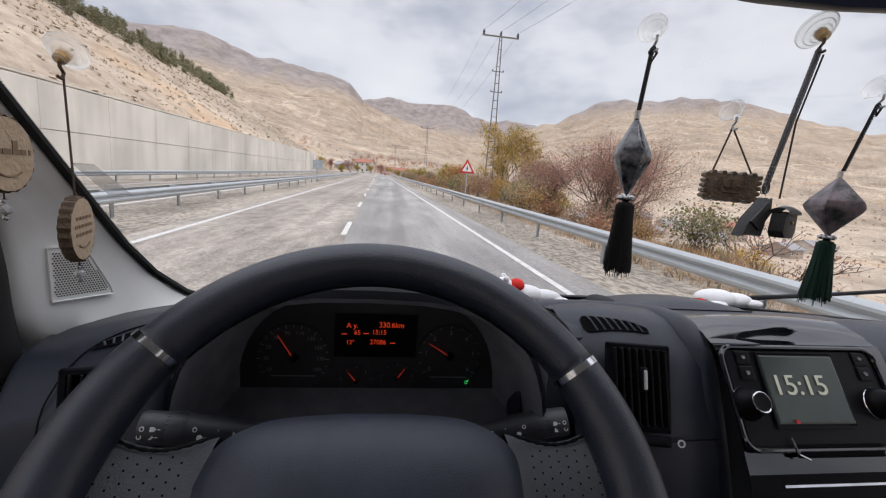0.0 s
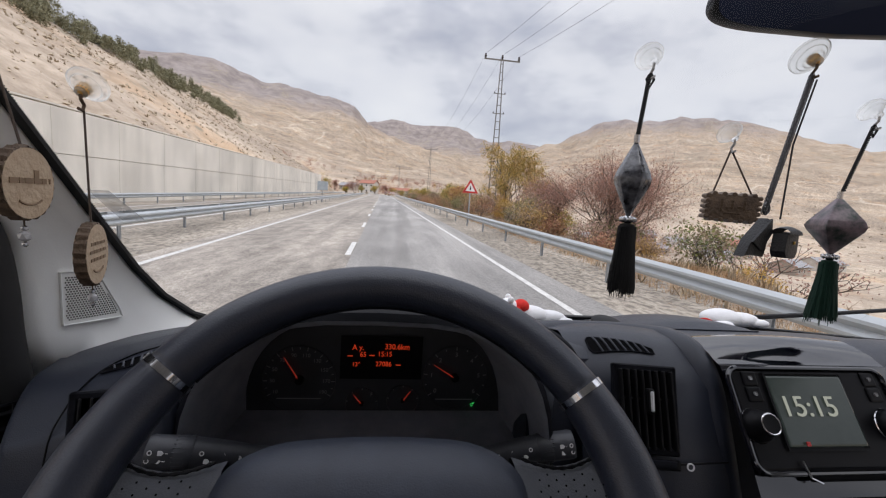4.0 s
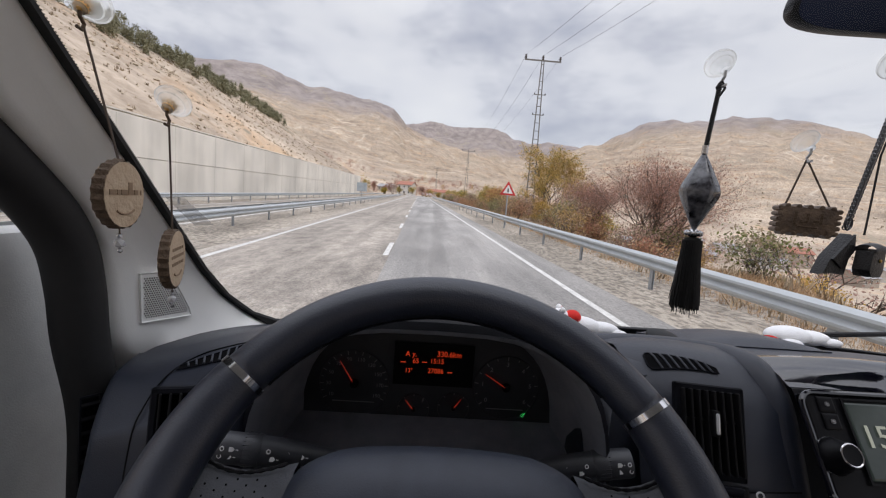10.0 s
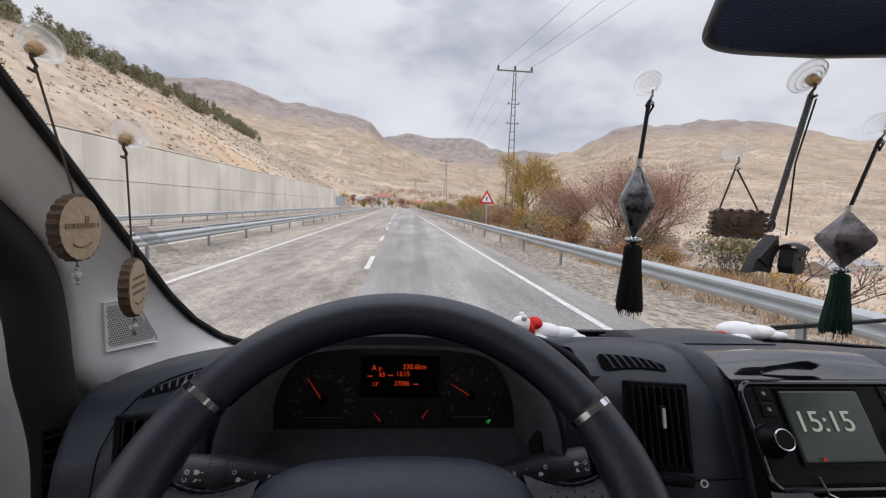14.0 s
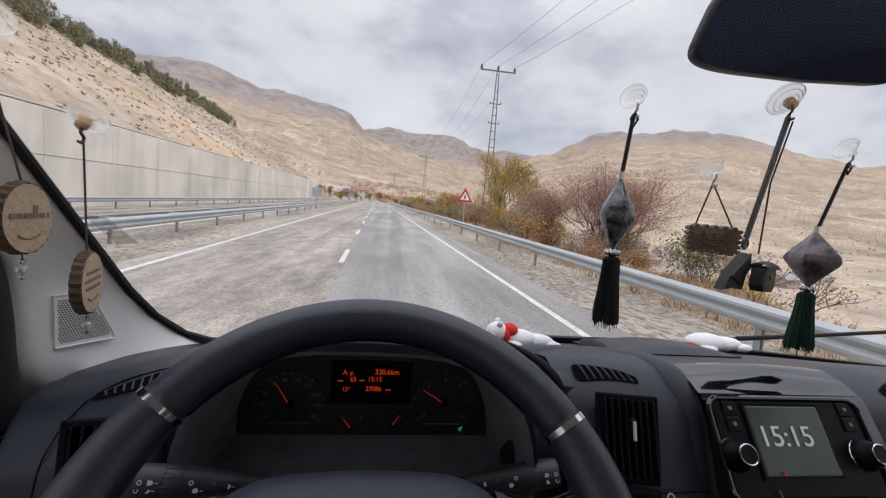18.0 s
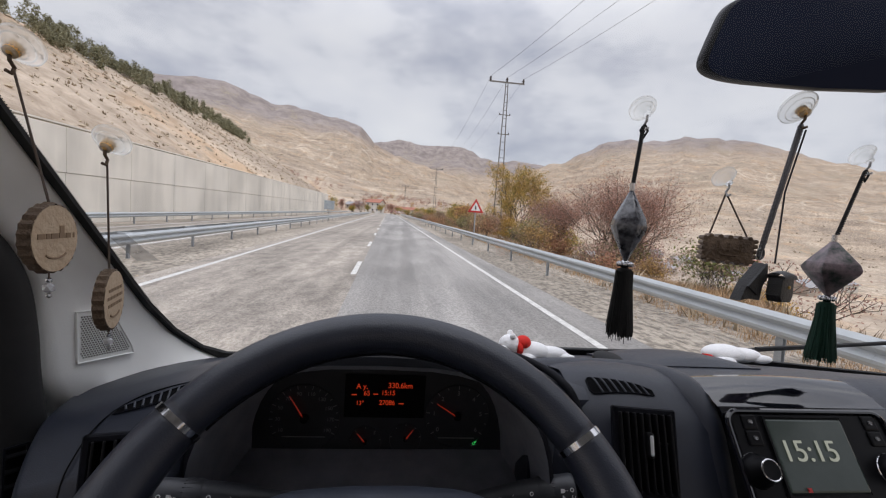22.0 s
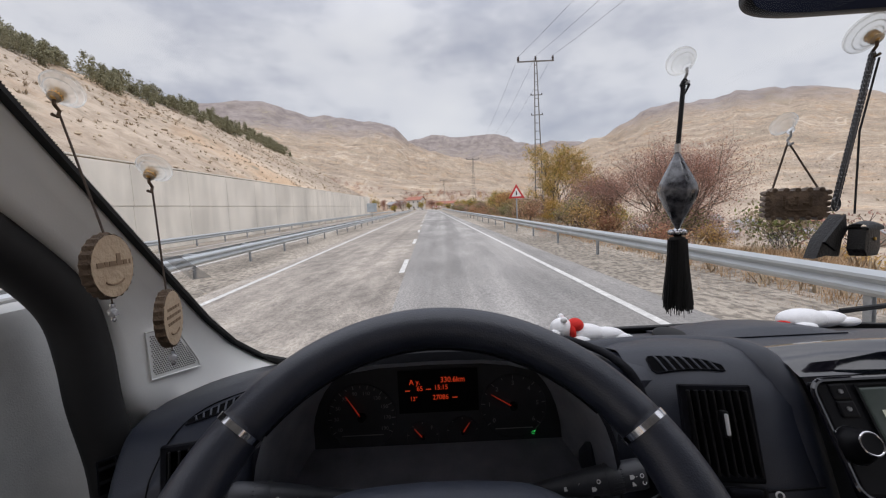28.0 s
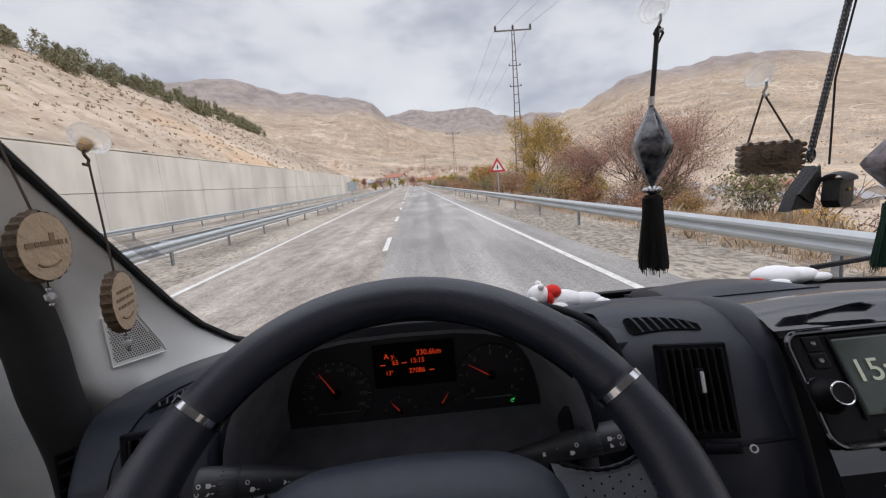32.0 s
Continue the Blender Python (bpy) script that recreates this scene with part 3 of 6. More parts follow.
for _freq, _shift in ((0.0036, 0.0), (0.0060, 0.8)):
    _tn, _sb, _ab, _lt, _fm = soil_noise(_freq, (1, 1, 1.4), 2, 0.4), _n.new("ShaderNodeMath"), _n.new("ShaderNodeMath"), _n.new("ShaderNodeMapRange"), _n.new("ShaderNodeMath")
    _sb.operation, _ab.operation, _fm.operation = "SUBTRACT", "ABSOLUTE", "MULTIPLY"
    _sb.inputs[1].default_value = 0.5 - 0.06 * _shift
    _l.new(_tn, _sb.inputs[0]), _l.new(_sb.outputs[0], _ab.inputs[0]), _l.new(_ab.outputs[0], _lt.inputs["Value"])
    for _k, _v in (("From Min", 0.0), ("From Max", 0.005), ("To Min", 0.50), ("To Max", 0.0)):
        _lt.inputs[_k].default_value = _v
    _l.new(_lt.outputs[0], _fm.inputs[0]), _l.new(_far.outputs[0], _fm.inputs[1])
    _last = soil_mix(_last, (0.66, 0.57, 0.46), _fm.outputs[0], "MIX")
# grey rock on the high ground
_sep, _mr, _add = _n.new("ShaderNodeSeparateXYZ"), _n.new("ShaderNodeMapRange"), _n.new("ShaderNodeMath")
_l.new(_tc.outputs["Object"], _sep.inputs[0])
_add.operation = "MULTIPLY_ADD"
_add.inputs[1].default_value = 170.0
_l.new(_broad, _add.inputs[0]), _l.new(_sep.outputs["Z"], _add.inputs[2])
_mr.inputs["From Min"].default_value, _mr.inputs["From Max"].default_value = 295, 370
_l.new(_add.outputs[0], _mr.inputs["Value"])
_rock = soil_ramp(soil_noise(0.03, (1, 1, 1.0), 14, 0.7), 0.36, 0.62, (0.18, 0.15, 0.14), (0.31, 0.265, 0.245))
_last = soil_mix(_last, _rock, _mr.outputs[0], "MIX")
# dots of scrub, thicker in some places
for _sc, _keep in ((0.13, 0.50), (0.33, 0.47)):
    _vo, _ls, _pm, _th = _n.new("ShaderNodeTexVoronoi"), _n.new("ShaderNodeMath"), _n.new("ShaderNodeMath"), _n.new("ShaderNodeMath")
    _vo.inputs["Scale"].default_value = _sc
    _l.new(_tc.outputs["Object"], _vo.inputs["Vector"])
    _pm.operation = "MULTIPLY_ADD"
    _pm.inputs[1].default_value, _pm.inputs[2].default_value = 1.6, -_keep * 1.6 + 0.16
    _l.new(soil_noise(0.011, (1, 1, 1), 6), _pm.inputs[0])
    _th.operation = "SUBTRACT"
    _l.new(_pm.outputs[0], _th.inputs[0]), _l.new(_vo.outputs["Distance"], _th.inputs[1])
    _ls.operation, _ls.use_clamp = "MULTIPLY", True
    _ls.inputs[1].default_value = 9.0
    _l.new(_th.outputs[0], _ls.inputs[0])
    _last = soil_mix(_last, (0.31, 0.26, 0.19), _ls.outputs[0], "MIX")
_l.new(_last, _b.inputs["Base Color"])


def strip(name, x0, x1, y0, y1, mat, lift=0.0, step=5.0, thick=0.0, parent=None, label="", category="", kind=""):
    """A strip along the road, between two distances from its line."""
    ys = np.linspace(y0, y1, max(2, int((y1 - y0) / step) + 1))
    rows = [[(x + float(bend(y)), y, FALL * x + lift + float(grade(y))) for x in (x0, x1)] for y in ys]
    bm = loft(rows)
    bmesh.ops.recalc_face_normals(bm, faces=bm.faces)
    for f in bm.faces:
        if f.normal.z < 0:
            f.normal_flip()
    if thick:
        r = bmesh.ops.extrude_face_region(bm, geom=bm.faces[:])
        bmesh.ops.translate(bm, verts=[v for v in r["geom"] if isinstance(v, bmesh.types.BMVert)], vec=(0, 0, -thick))
        bmesh.ops.recalc_face_normals(bm, faces=bm.faces)
    ob = part(name, bm, mat, parent)
    return tagged(ob, label, category, kind=kind) if kind else ob


Y0, Y1 = -90, 300
strip("road", -0.72, 3.95, Y0, Y1, M_lane, 0.0, thick=0.06, label="grey asphalt driving lane", category="road", kind="structure")
strip("road", -5.4, -0.722, Y0, Y1, M_asphalt, 0.0, thick=0.06, label="worn chipped asphalt overtaking lane", category="road", kind="structure")
strip("road", -15.4, -8.7, Y0, Y1, M_asphalt, 0.0, thick=0.06, label="worn asphalt opposite carriageway", category="road", kind="structure")
strip("gravel_verge", 3.952, 6.8, Y0, Y1, M_gravel, -0.012, label="pale gravel verge", category="verge", kind="structure")
strip("gravel_verge", -8.698, -5.402, Y0, Y1, M_gravel, -0.012, label="pale gravel median strip", category="verge", kind="structure")
strip("gravel_verge", -18.0, -15.402, Y0, Y1, M_gravel, -0.012, label="pale gravel verge below the wall", category="verge", kind="structure")
for a, b in ((3.08, 3.22), (-4.92, -4.76), (-9.1, -8.95), (-15.0, -14.86)):
    strip("lane_marking", a, b, Y0, Y1, M_paint, 0.005, label="solid white edge line", category="marking", kind="structure")
marks = new("lane_markings")
tagged(marks, "broken white centre lines", "marking", kind="structure")
for row_x, phase in ((-0.82, 2.6), (-12.0, 4.0)):
    y = Y0 + phase
    while y < 260:
        strip("dash", row_x - 0.075, row_x + 0.075, y, y + 2.9, M_paint, 0.006, step=3, parent=marks)
        y += 9.0

# retaining wall of cast panels
wall = new("retaining_wall")
tagged(wall, "pale cast concrete retaining wall below a cut slope", "wall", kind="structure")
base_z = FALL * WALL_X
for i in range(46):
    ya = WALL_END - 6.0 * (i + 1)
    if ya < Y0:
        break
    top = 5.12 + 0.15 * math.sin(ya * 0.013)
    for z0, z1 in ((base_z - 0.1, 2.62), (2.645, top)):
        bm = box((0.42, 5.965, z1 - z0), pose(WALL_X - 0.2 + (0.02 if z0 > 1 else 0) + float(bend(ya + 3)), ya + 3, (z0 + z1) / 2 + float(grade(ya + 3)), 1.2, 0, 1.3), 0.02, 1)
        part("wall_panel", bm, M_concrete, wall)
mid = (WALL_END + Y0) / 2
part("wall_core", box((0.3, WALL_END - Y0, 5.1), pose(WALL_X - 0.36 + float(bend(mid)), mid, base_z + 2.6 + float(grade(mid)), 1.203, 0, 1.3)), M_concrete, wall)
part("wall_cap", box((0.5, WALL_END - Y0, 0.08), pose(WALL_X - 0.252 + float(bend(mid)), mid, 5.30 + float(grade(mid)), 1.203, 0, 1.3)), M_concrete, wall)


# ---- guard rails ----
W_PROFILE = ((0.0, 0.0), (0.03, 0.02), (0.075, 0.055), (0.08, 0.09), (0.03, 0.135), (0.012, 0.155), (0.03, 0.175), (0.08, 0.22), (0.075, 0.255), (0.03, 0.29), (0.0, 0.31))


def guard_rail(x, side, y0, y1, spacing, label, double=0.0, top=0.75):
    """A W-beam rail; side: +1 if its face looks towards +x."""
    rail = thing("guard_rail", label, "guard rail", "road guard rails")
    ys = np.arange(y0, y1, 4.0)
    for face_x, s in ((x, side),) + (((x - double * side, -side),) if double else ()):
        for a in ys:
            prof = [[(face_x + float(bend(yy)) + s * (px + 0.004 * k), yy, FALL * x + float(grade(yy)) + top - 0.31 + pz) for px, pz in W_PROFILE] for k, yy in ((1, a - 0.12), (1, a + 0.05), (0, a + 2), (0, a + 4.0))]
            part("beam", thicken(loft(prof), 0.004), M_steel, rail, smooth=True)
    for y in np.arange(y0 + 1.0, y1, spacing):
        c = x - side * (0.06 if not double else double / 2) + float(bend(y))
        bm = bmesh.new()
        gz = float(grade(y))
        zb, zt = FALL * x - 0.3 + gz, FALL * x + top - 0.02 + gz
        for dx in (-0.028, 0.028):
            add_box(bm, (0.008, 0.1, zt - zb), pose(c + dx, y, (zb + zt) / 2))
        add_box(bm, (0.05, 0.008, zt - zb), pose(c, y, (zb + zt) / 2))
        part("post", bm, M_post, rail)
        if double:
            part("spacer", box((double, 0.12, 0.09), pose(c, y, FALL * x + top - 0.06 + gz), 0.01, 1), M_post, rail)
    return rail


guard_rail(5.1, -1, -12, 168, 4.0, "galvanised steel guard rail along the outer verge")
guard_rail(-7.0, 1, -12, 168, 4.0, "double galvanised steel guard rail on the median", double=0.55)
guard_rail(-16.0, 1, -12, 176, 4.0, "galvanised steel guard rail below the retaining wall")


# ---- plants ----
def leaf_cloud(points, size, count, spread, rng, flat=1.0):
    """Many small leaves scattered round points."""
    points = np.asarray(points)
    c = points[rng.integers(0, len(points), count)] + rng.normal(size=(count, 3)) * spread * np.array([1, 1, flat])
    a, b = rng.normal(size=(count, 3)), rng.normal(size=(count, 3))
    a /= np.linalg.norm(a, axis=1)[:, None]
    b -= (a * b).sum(1)[:, None] * a
    b /= np.linalg.norm(b, axis=1)[:, None]
    s = size * rng.uniform(0.6, 1.3, (count, 1))
    v = np.stack([c - a * s, c + b * s * 0.55, c + a * s, c - b * s * 0.55], 1).reshape(-1, 3)
    return v, np.arange(count * 4).reshape(-1, 4)


def limbs(bm, base, height, spread, rng, stems=1, levels=3, thick=0.06, lean=0.25):
    """A forking trunk; gives back the ends of the twigs."""
    ends = []

    def grow(p, d, length, r, level):
        q = p + d * length * 0.5 + Vector(rng.normal(size=3) * length * 0.05)
        e = q + (d + Vector(rng.normal(size=3) * 0.12)).normalized() * length * 0.5
        add_tube(bm, (p, q, e), (r, r * 0.8, r * 0.6), 6 if level == 0 else 4, cap=False)
        if level >= max(1, levels - 2):
            ends.extend((tuple(q), tuple(e)))
        if level < levels:
            for _ in range(3 if level else 4):
                nd = (d + Vector((rng.normal() * spread, rng.normal() * spread, rng.uniform(-0.1, 0.5)))).normalized()
                grow(e if rng.random() < 0.7 else q, nd, length * rng.uniform(0.55, 0.8), r * 0.55, level + 1)
    for _ in range(stems):
        d = Vector((rng.normal() * lean, rng.normal() * lean, 1)).normalized()
        grow(Vector(base) + Vector((rng.normal() * 0.12 * (stems > 1), rng.normal() * 0.12 * (stems > 1), -0.2)), d, height * 0.36, thick, 0)
    return ends


def tree(name, x, y, height, leaf_mats, seed, label, category="tree", spread=0.6, stems=1, count=2500, leaf=0.09, thick=0.07, cloud=0.28, levels=3, group="roadside trees"):
    rng = np.random.default_rng(seed)
    z = ground_z(x, y)
    t = thing(name, label, category, group, (x, y, z))
    bm = bmesh.new()
    ends = limbs(bm, (0, 0, 0), height, spread, rng, stems, levels, thick)
    part("trunk", bm, M_twig, t)
    for k, m in enumerate(leaf_mats):
        v, f = leaf_cloud(ends, leaf, count // len(leaf_mats), cloud, rng, 0.8)
        v = v[: len(v)]
        v[:, 2] = np.maximum(v[:, 2], 0.05)
        mesh_part("crown", v, f, m, t)
    return t


tree("autumn_tree", 9.3, 33.0, 6.6, (M_leaf_o, M_leaf_o, M_leaf_y, M_leaf_g), 5, "young tree with orange and yellow autumn leaves", stems=5, count=34000, leaf=0.042, cloud=0.13, spread=0.62, thick=0.055, levels=4)
for q, (x, y, h) in enumerate(((8.4, 30.0, 2.2), (12.8, 13.0, 2.4), (9.6, 36.0, 2.0))):
    tree("autumn_bush", x, y, h, (M_leaf_o, M_leaf_y), 90 + q, "low orange-leaved bush at the foot of the tree", "shrub", stems=6, count=5000, leaf=0.04, cloud=0.13, spread=0.8, thick=0.025, levels=3, group="roadside shrubs")
tree("red_shrub_tree", 10.2, 18.5, 5.0, (M_leaf_p, M_leaf_p, M_leaf_r), 8, "bushy tree with thin purple-brown leaves", stems=11, count=42000, leaf=0.026, cloud=0.30, spread=0.65, thick=0.04, levels=4)
tree("green_yellow_tree", 12.0, 29.0, 3.8, (M_leaf_g, M_leaf_y), 15, "bushy green and yellow tree below the rail", stems=6, count=9000, leaf=0.055, cloud=0.18, spread=0.5, thick=0.04, levels=3)
tree("green_brown_tree", 9.0, 62, 5.0, (M_leaf_g, M_leaf_o), 11, "small tree with fading olive leaves", stems=4, count=4200, leaf=0.08, cloud=0.25)
for q, (x, y, h) in enumerate(((9.6, 24.5, 4.0), (11.5, 44.0, 4.6), (10.4, 55.0, 4.2), (14.0, 24.0, 4.4))):
    tree("purple_thicket", x, y, h, (M_leaf_p, M_leaf_p, M_leaf_r), 120 + q, "leafless purple-brown thicket beyond the rail", "shrub", stems=11, count=15000, leaf=0.034, cloud=0.30, spread=0.72, thick=0.03, levels=4, group="roadside shrubs")
tree("rust_tree", 7.6, 50, 3.6, (M_leaf_r, M_leaf_o), 12, "low shrub tree with rust-red leaves", stems=5, count=4200, leaf=0.07, cloud=0.22)
tree("bare_tree", 14.5, 14.5, 4.4, (M_leaf_p,), 13, "nearly bare grey-brown tree below the rail", stems=3, count=900, leaf=0.06, cloud=0.35, spread=0.7)
for k, (x, y, h) in enumerate(((11, 84, 5.5), (15, 96, 6), (9, 110, 5), (13, 128, 6), (19, 78, 6), (26, 92, 7), (7.5, 146, 5), (-3, 205, 6), (10, 190, 7), (1, 240, 8), (-20, 230, 8), (18, 160, 8), (-35, 235, 7), (-28, 212, 6), (-22, 206, 4), (-15, 214, 5), (-40, 216, 5), (-9, 226, 6), (5, 222, 5), (-26, 246, 6), (14, 238, 6), (24, 214, 6), (32, 190, 7), (22, 132, 5))):
    tree("autumn_tree", x, y, h, ((M_leaf_o, M_leaf_g), (M_leaf_r, M_leaf_p), (M_leaf_g, M_leaf_y))[k % 3], 40 + k, ("olive and orange autumn tree", "rust and purple autumn tree", "green and yellow autumn tree")[k % 3], stems=4, count=2200, leaf=0.13, cloud=0.32, levels=3)
for k in range(96):
    rg = np.random.default_rng(200 + k)
    x, y = 6.4 + rg.gamma(1.4, 2.6), 7 + 1.35 * k + rg.uniform(-2, 2)
    x += float(bend(y))
    kind = k % 4
    tree("shrub", x, y, rg.uniform(1.2, 2.9), ((M_leaf_p, M_scrub), (M_leaf_r, M_grass), (M_grass, M_leaf_o), (M_scrub, M_leaf_g))[kind], 300 + k,
         ("purple-brown leafless shrub beyond the rail", "rust-leaved shrub in dead grass", "straw-coloured autumn shrub beyond the rail", "grey-green shrub on the bank")[kind], "shrub", stems=7, count=1700, leaf=0.045, cloud=0.2, thick=0.018, levels=3, spread=0.8, group="roadside shrubs")

# dead grass on the bank and the verge edge, scrub and stones on the cut slope
rg = np.random.default_rng(3)


def tuft_field(name, n, pick, size, mat, label, category, blades=5, wide=0.2):
    v, f = [], []
    for _ in range(n):
        x, y = pick()
        z = ground_z(x, y)
        for _ in range(blades):
            a, h = rg.uniform(0, 6.28), size * rg.uniform(0.5, 1.3)
            ox, oy = rg.normal() * size * 0.3, rg.normal() * size * 0.3
            w, l = size * wide * rg.uniform(0.5, 1), rg.normal() * h * 0.75
            k = len(v)
            v += [(x + ox - w * math.cos(a), y + oy - w * math.sin(a), z - 0.03), (x + ox + w * math.cos(a), y + oy + w * math.sin(a), z - 0.03), (x + ox + l * math.sin(a), y + oy - l * math.cos(a), z + h)]
            f.append((k, k + 1, k + 2))
    return tagged(mesh_part(name, v, f, mat), label, category, kind="stuff")


tuft_field("dead_grass", 24000, lambda: (5.7 + rg.gamma(1.3, 3.0), 4 + 130 * rg.random() ** 1.5), 0.17, M_grass, "dead straw-coloured grass beyond the rail", "grass", 6, 0.07)
tuft_field("dry_scrub", 4200, lambda: (5.8 + rg.gamma(1.4, 8.0), 6 + 160 * rg.random() ** 1.3), 0.30, M_scrub, "low dark dry scrub on the bank", "scrub", 8, 0.12)
tuft_field("verge_weeds", 1300, lambda: (4.75 + rg.gamma(2.0, 0.35), 3 + 120 * rg.random() ** 1.5), 0.09, M_grass, "low dry weeds along the foot of the rail", "grass", 7, 0.09)
tuft_field("slope_scrub", 1500, lambda: (-19.5 - 27 * rg.random() ** 0.7, rg.uniform(5, 185)), 0.24, M_scrub, "scattered dry scrub on the cut slope", "scrub", 9, 0.3)
tuft_field("far_scrub", 1500, lambda: (rg.uniform(-330, 420), rg.uniform(190, 620)), 1.0, M_scrub, "dark scrub patches on the far slopes", "scrub", 7, 0.45)
pv, pf = [], []
for _ in range(430):
    x, y = -42.5 - rg.gamma(1.5, 4), rg.uniform(12, 125)
    hgt = rg.uniform(1.2, 3.2)
    c = np.stack([np.zeros(60), np.zeros(60), rg.uniform(0.2, 1.0, 60) * hgt], 1)
    c[:, :2] = rg.normal(size=(60, 2)) * (0.42 * (1.1 * hgt - c[:, 2:3])) * 0.55
    v_, f_ = leaf_cloud(c, 0.13, 330, 0.16, rg)
    pf.append(f_ + sum(len(q) for q in pv))
    pv.append(v_ + (x, y, ground_z(x, y)))
tagged(mesh_part("pine_trees", np.concatenate(pv), np.concatenate(pf), M_pine), "dark young pines along the crest of the slope", "trees", kind="stuff")

# leafless and rust-brown woods round the village at the far end of the straight
for mat_, label_, count_, seed_ in ((M_leaf_p, "leafless purple-brown woods round the village", 190, 71), (M_leaf_r, "rust-brown autumn bushes round the village", 110, 72), (M_leaf_y, "yellow autumn poplars in the village", 26, 73)):
    rw = np.random.default_rng(seed_)
    wv, wf, base = [], [], 0
    for _ in range(count_):
        y = rw.uniform(215, 430)
        x = float(bend(y)) + rw.normal(20, 55)
        u_ = x - float(bend(y))
        if -17 < u_ < 7:
            continue
        hgt = rw.uniform(2.5, 6.0) * (1.5 if mat_ is M_leaf_y else 1.0)
        wide_ = hgt * (0.16 if mat_ is M_leaf_y else 0.32)
        c = np.stack([rw.normal(size=40) * wide_, rw.normal(size=40) * wide_, rw.uniform(0.08, 1.0, 40) * hgt], 1)
        v_, f_ = leaf_cloud(c, 0.22, 200, 0.35, rw)
        wf.append(f_ + base)
        wv.append(v_ + (x, y, ground_z(x, y)))
        base += len(v_)
    tagged(mesh_part("village_woods", np.concatenate(wv), np.concatenate(wf), mat_), label_, "woods", kind="stuff")


def stone_field(name, n, pick, size, mat, label):
    v, f = [], []
    shape = np.array([(1, 0, 0), (-1, 0, 0), (0, 1, 0), (0, -1, 0), (0, 0, 1), (0, 0, -0.6)], float)
    faces = ((0, 2, 4), (2, 1, 4), (1, 3, 4), (3, 0, 4), (2, 0, 5), (1, 2, 5), (3, 1, 5), (0, 3, 5))
    for _ in range(n):
        x, y = pick()
        s = size * rg.gamma(2.0, 0.5)
        p = shape * rg.uniform(0.5, 1.2, (6, 3)) * s * np.array([1, 1, 0.7])
        k = len(v)
        v += [tuple(q + (x, y, ground_z(x, y) + 0.1 * s)) for q in p]
        f += [tuple(k + i for i in t) for t in faces]
    return tagged(mesh_part(name, v, f, mat), label, "stones", kind="stuff")


stone_field("slope_stones", 4200, lambda: (-19 - 26 * rg.random(), rg.uniform(5, 190)), 0.12, M_rock, "pale loose stones on the cut slope")
stone_field("verge_stones", 1500, lambda: (rg.uniform(3.9, 6.2) if rg.random() < 0.5 else rg.uniform(-8.5, -5.4), rg.uniform(2, 70)), 0.035, M_rock, "small stones on the gravel verges")


# ---- poles, signs, houses ----
def power_pole(x, y, height, label):
    z = ground_z(x, y)
    p = thing("power_pole", label, "power pole", "power line poles", (x, y, z))
    legs = 0.42
    for s in (-1, 1):
        part("leg", tube([(s * legs, 0, -0.3), (s * 0.1, 0, height)], (0.06, 0.045), 6), M_pole, p)
    k, zz = 0, 0.6
    while zz < height - 0.3:
        w = legs + (0.1 - legs) * zz / height
        part("rung", box((2 * w, 0.05, 0.05), pose(0, 0, zz)), M_pole, p)
        zz += 0.75
    part("crossarm", box((3.4, 0.1, 0.12), pose(0, 0, height), 0.01, 1), M_pole, p)
    for s in (-1.6, 0, 1.6):
        part("insulator", lathe(((0.05, 0), (0.11, 0.06), (0.06, 0.14), (0.13, 0.2), (0.07, 0.3), (0.1, 0.36), (0.0, 0.42)), pose(s, 0, height + 0.06), 10), M_insul, p)
    for zs in (0.8, 0.68):
        part("arm", box((1.1, 0.06, 0.06), pose(0, 0, height * zs)), M_pole, p)
        for s in (-0.5, 0.5):
            part("insulator", lathe(((0.03, 0), (0.06, 0.04), (0.03, 0.16), (0.0, 0.18)), pose(s, 0, height * zs), 8), M_insul, p)
    return Vector((x, y, z + height + 0.45))


tops = [power_pole(*q) for q in ((14, -60, 15, "steel ladder pole with three insulators"), (9.6, 40, 15.2, "steel ladder pole carrying three wires beyond the rail"), (9.6, 112, 15.0, "distant steel ladder power pole"), (3.0, 205, 14, "distant steel ladder power pole"))]
wires = thing("power_lines", "thin dark overhead wires between the poles", "power line")
for a, b in zip(tops, tops[1:]):
    for s in (-1.6, 0, 1.6):
        pts = [a.lerp(b, k / 16) + Vector((s, 0, -3.2 * (1 - (k / 8 - 1) ** 2) * (b - a).length / 110)) for k in range(17)]
        part("wire", tube(pts, 0.009, 4, cap=False), M_wire, wires)


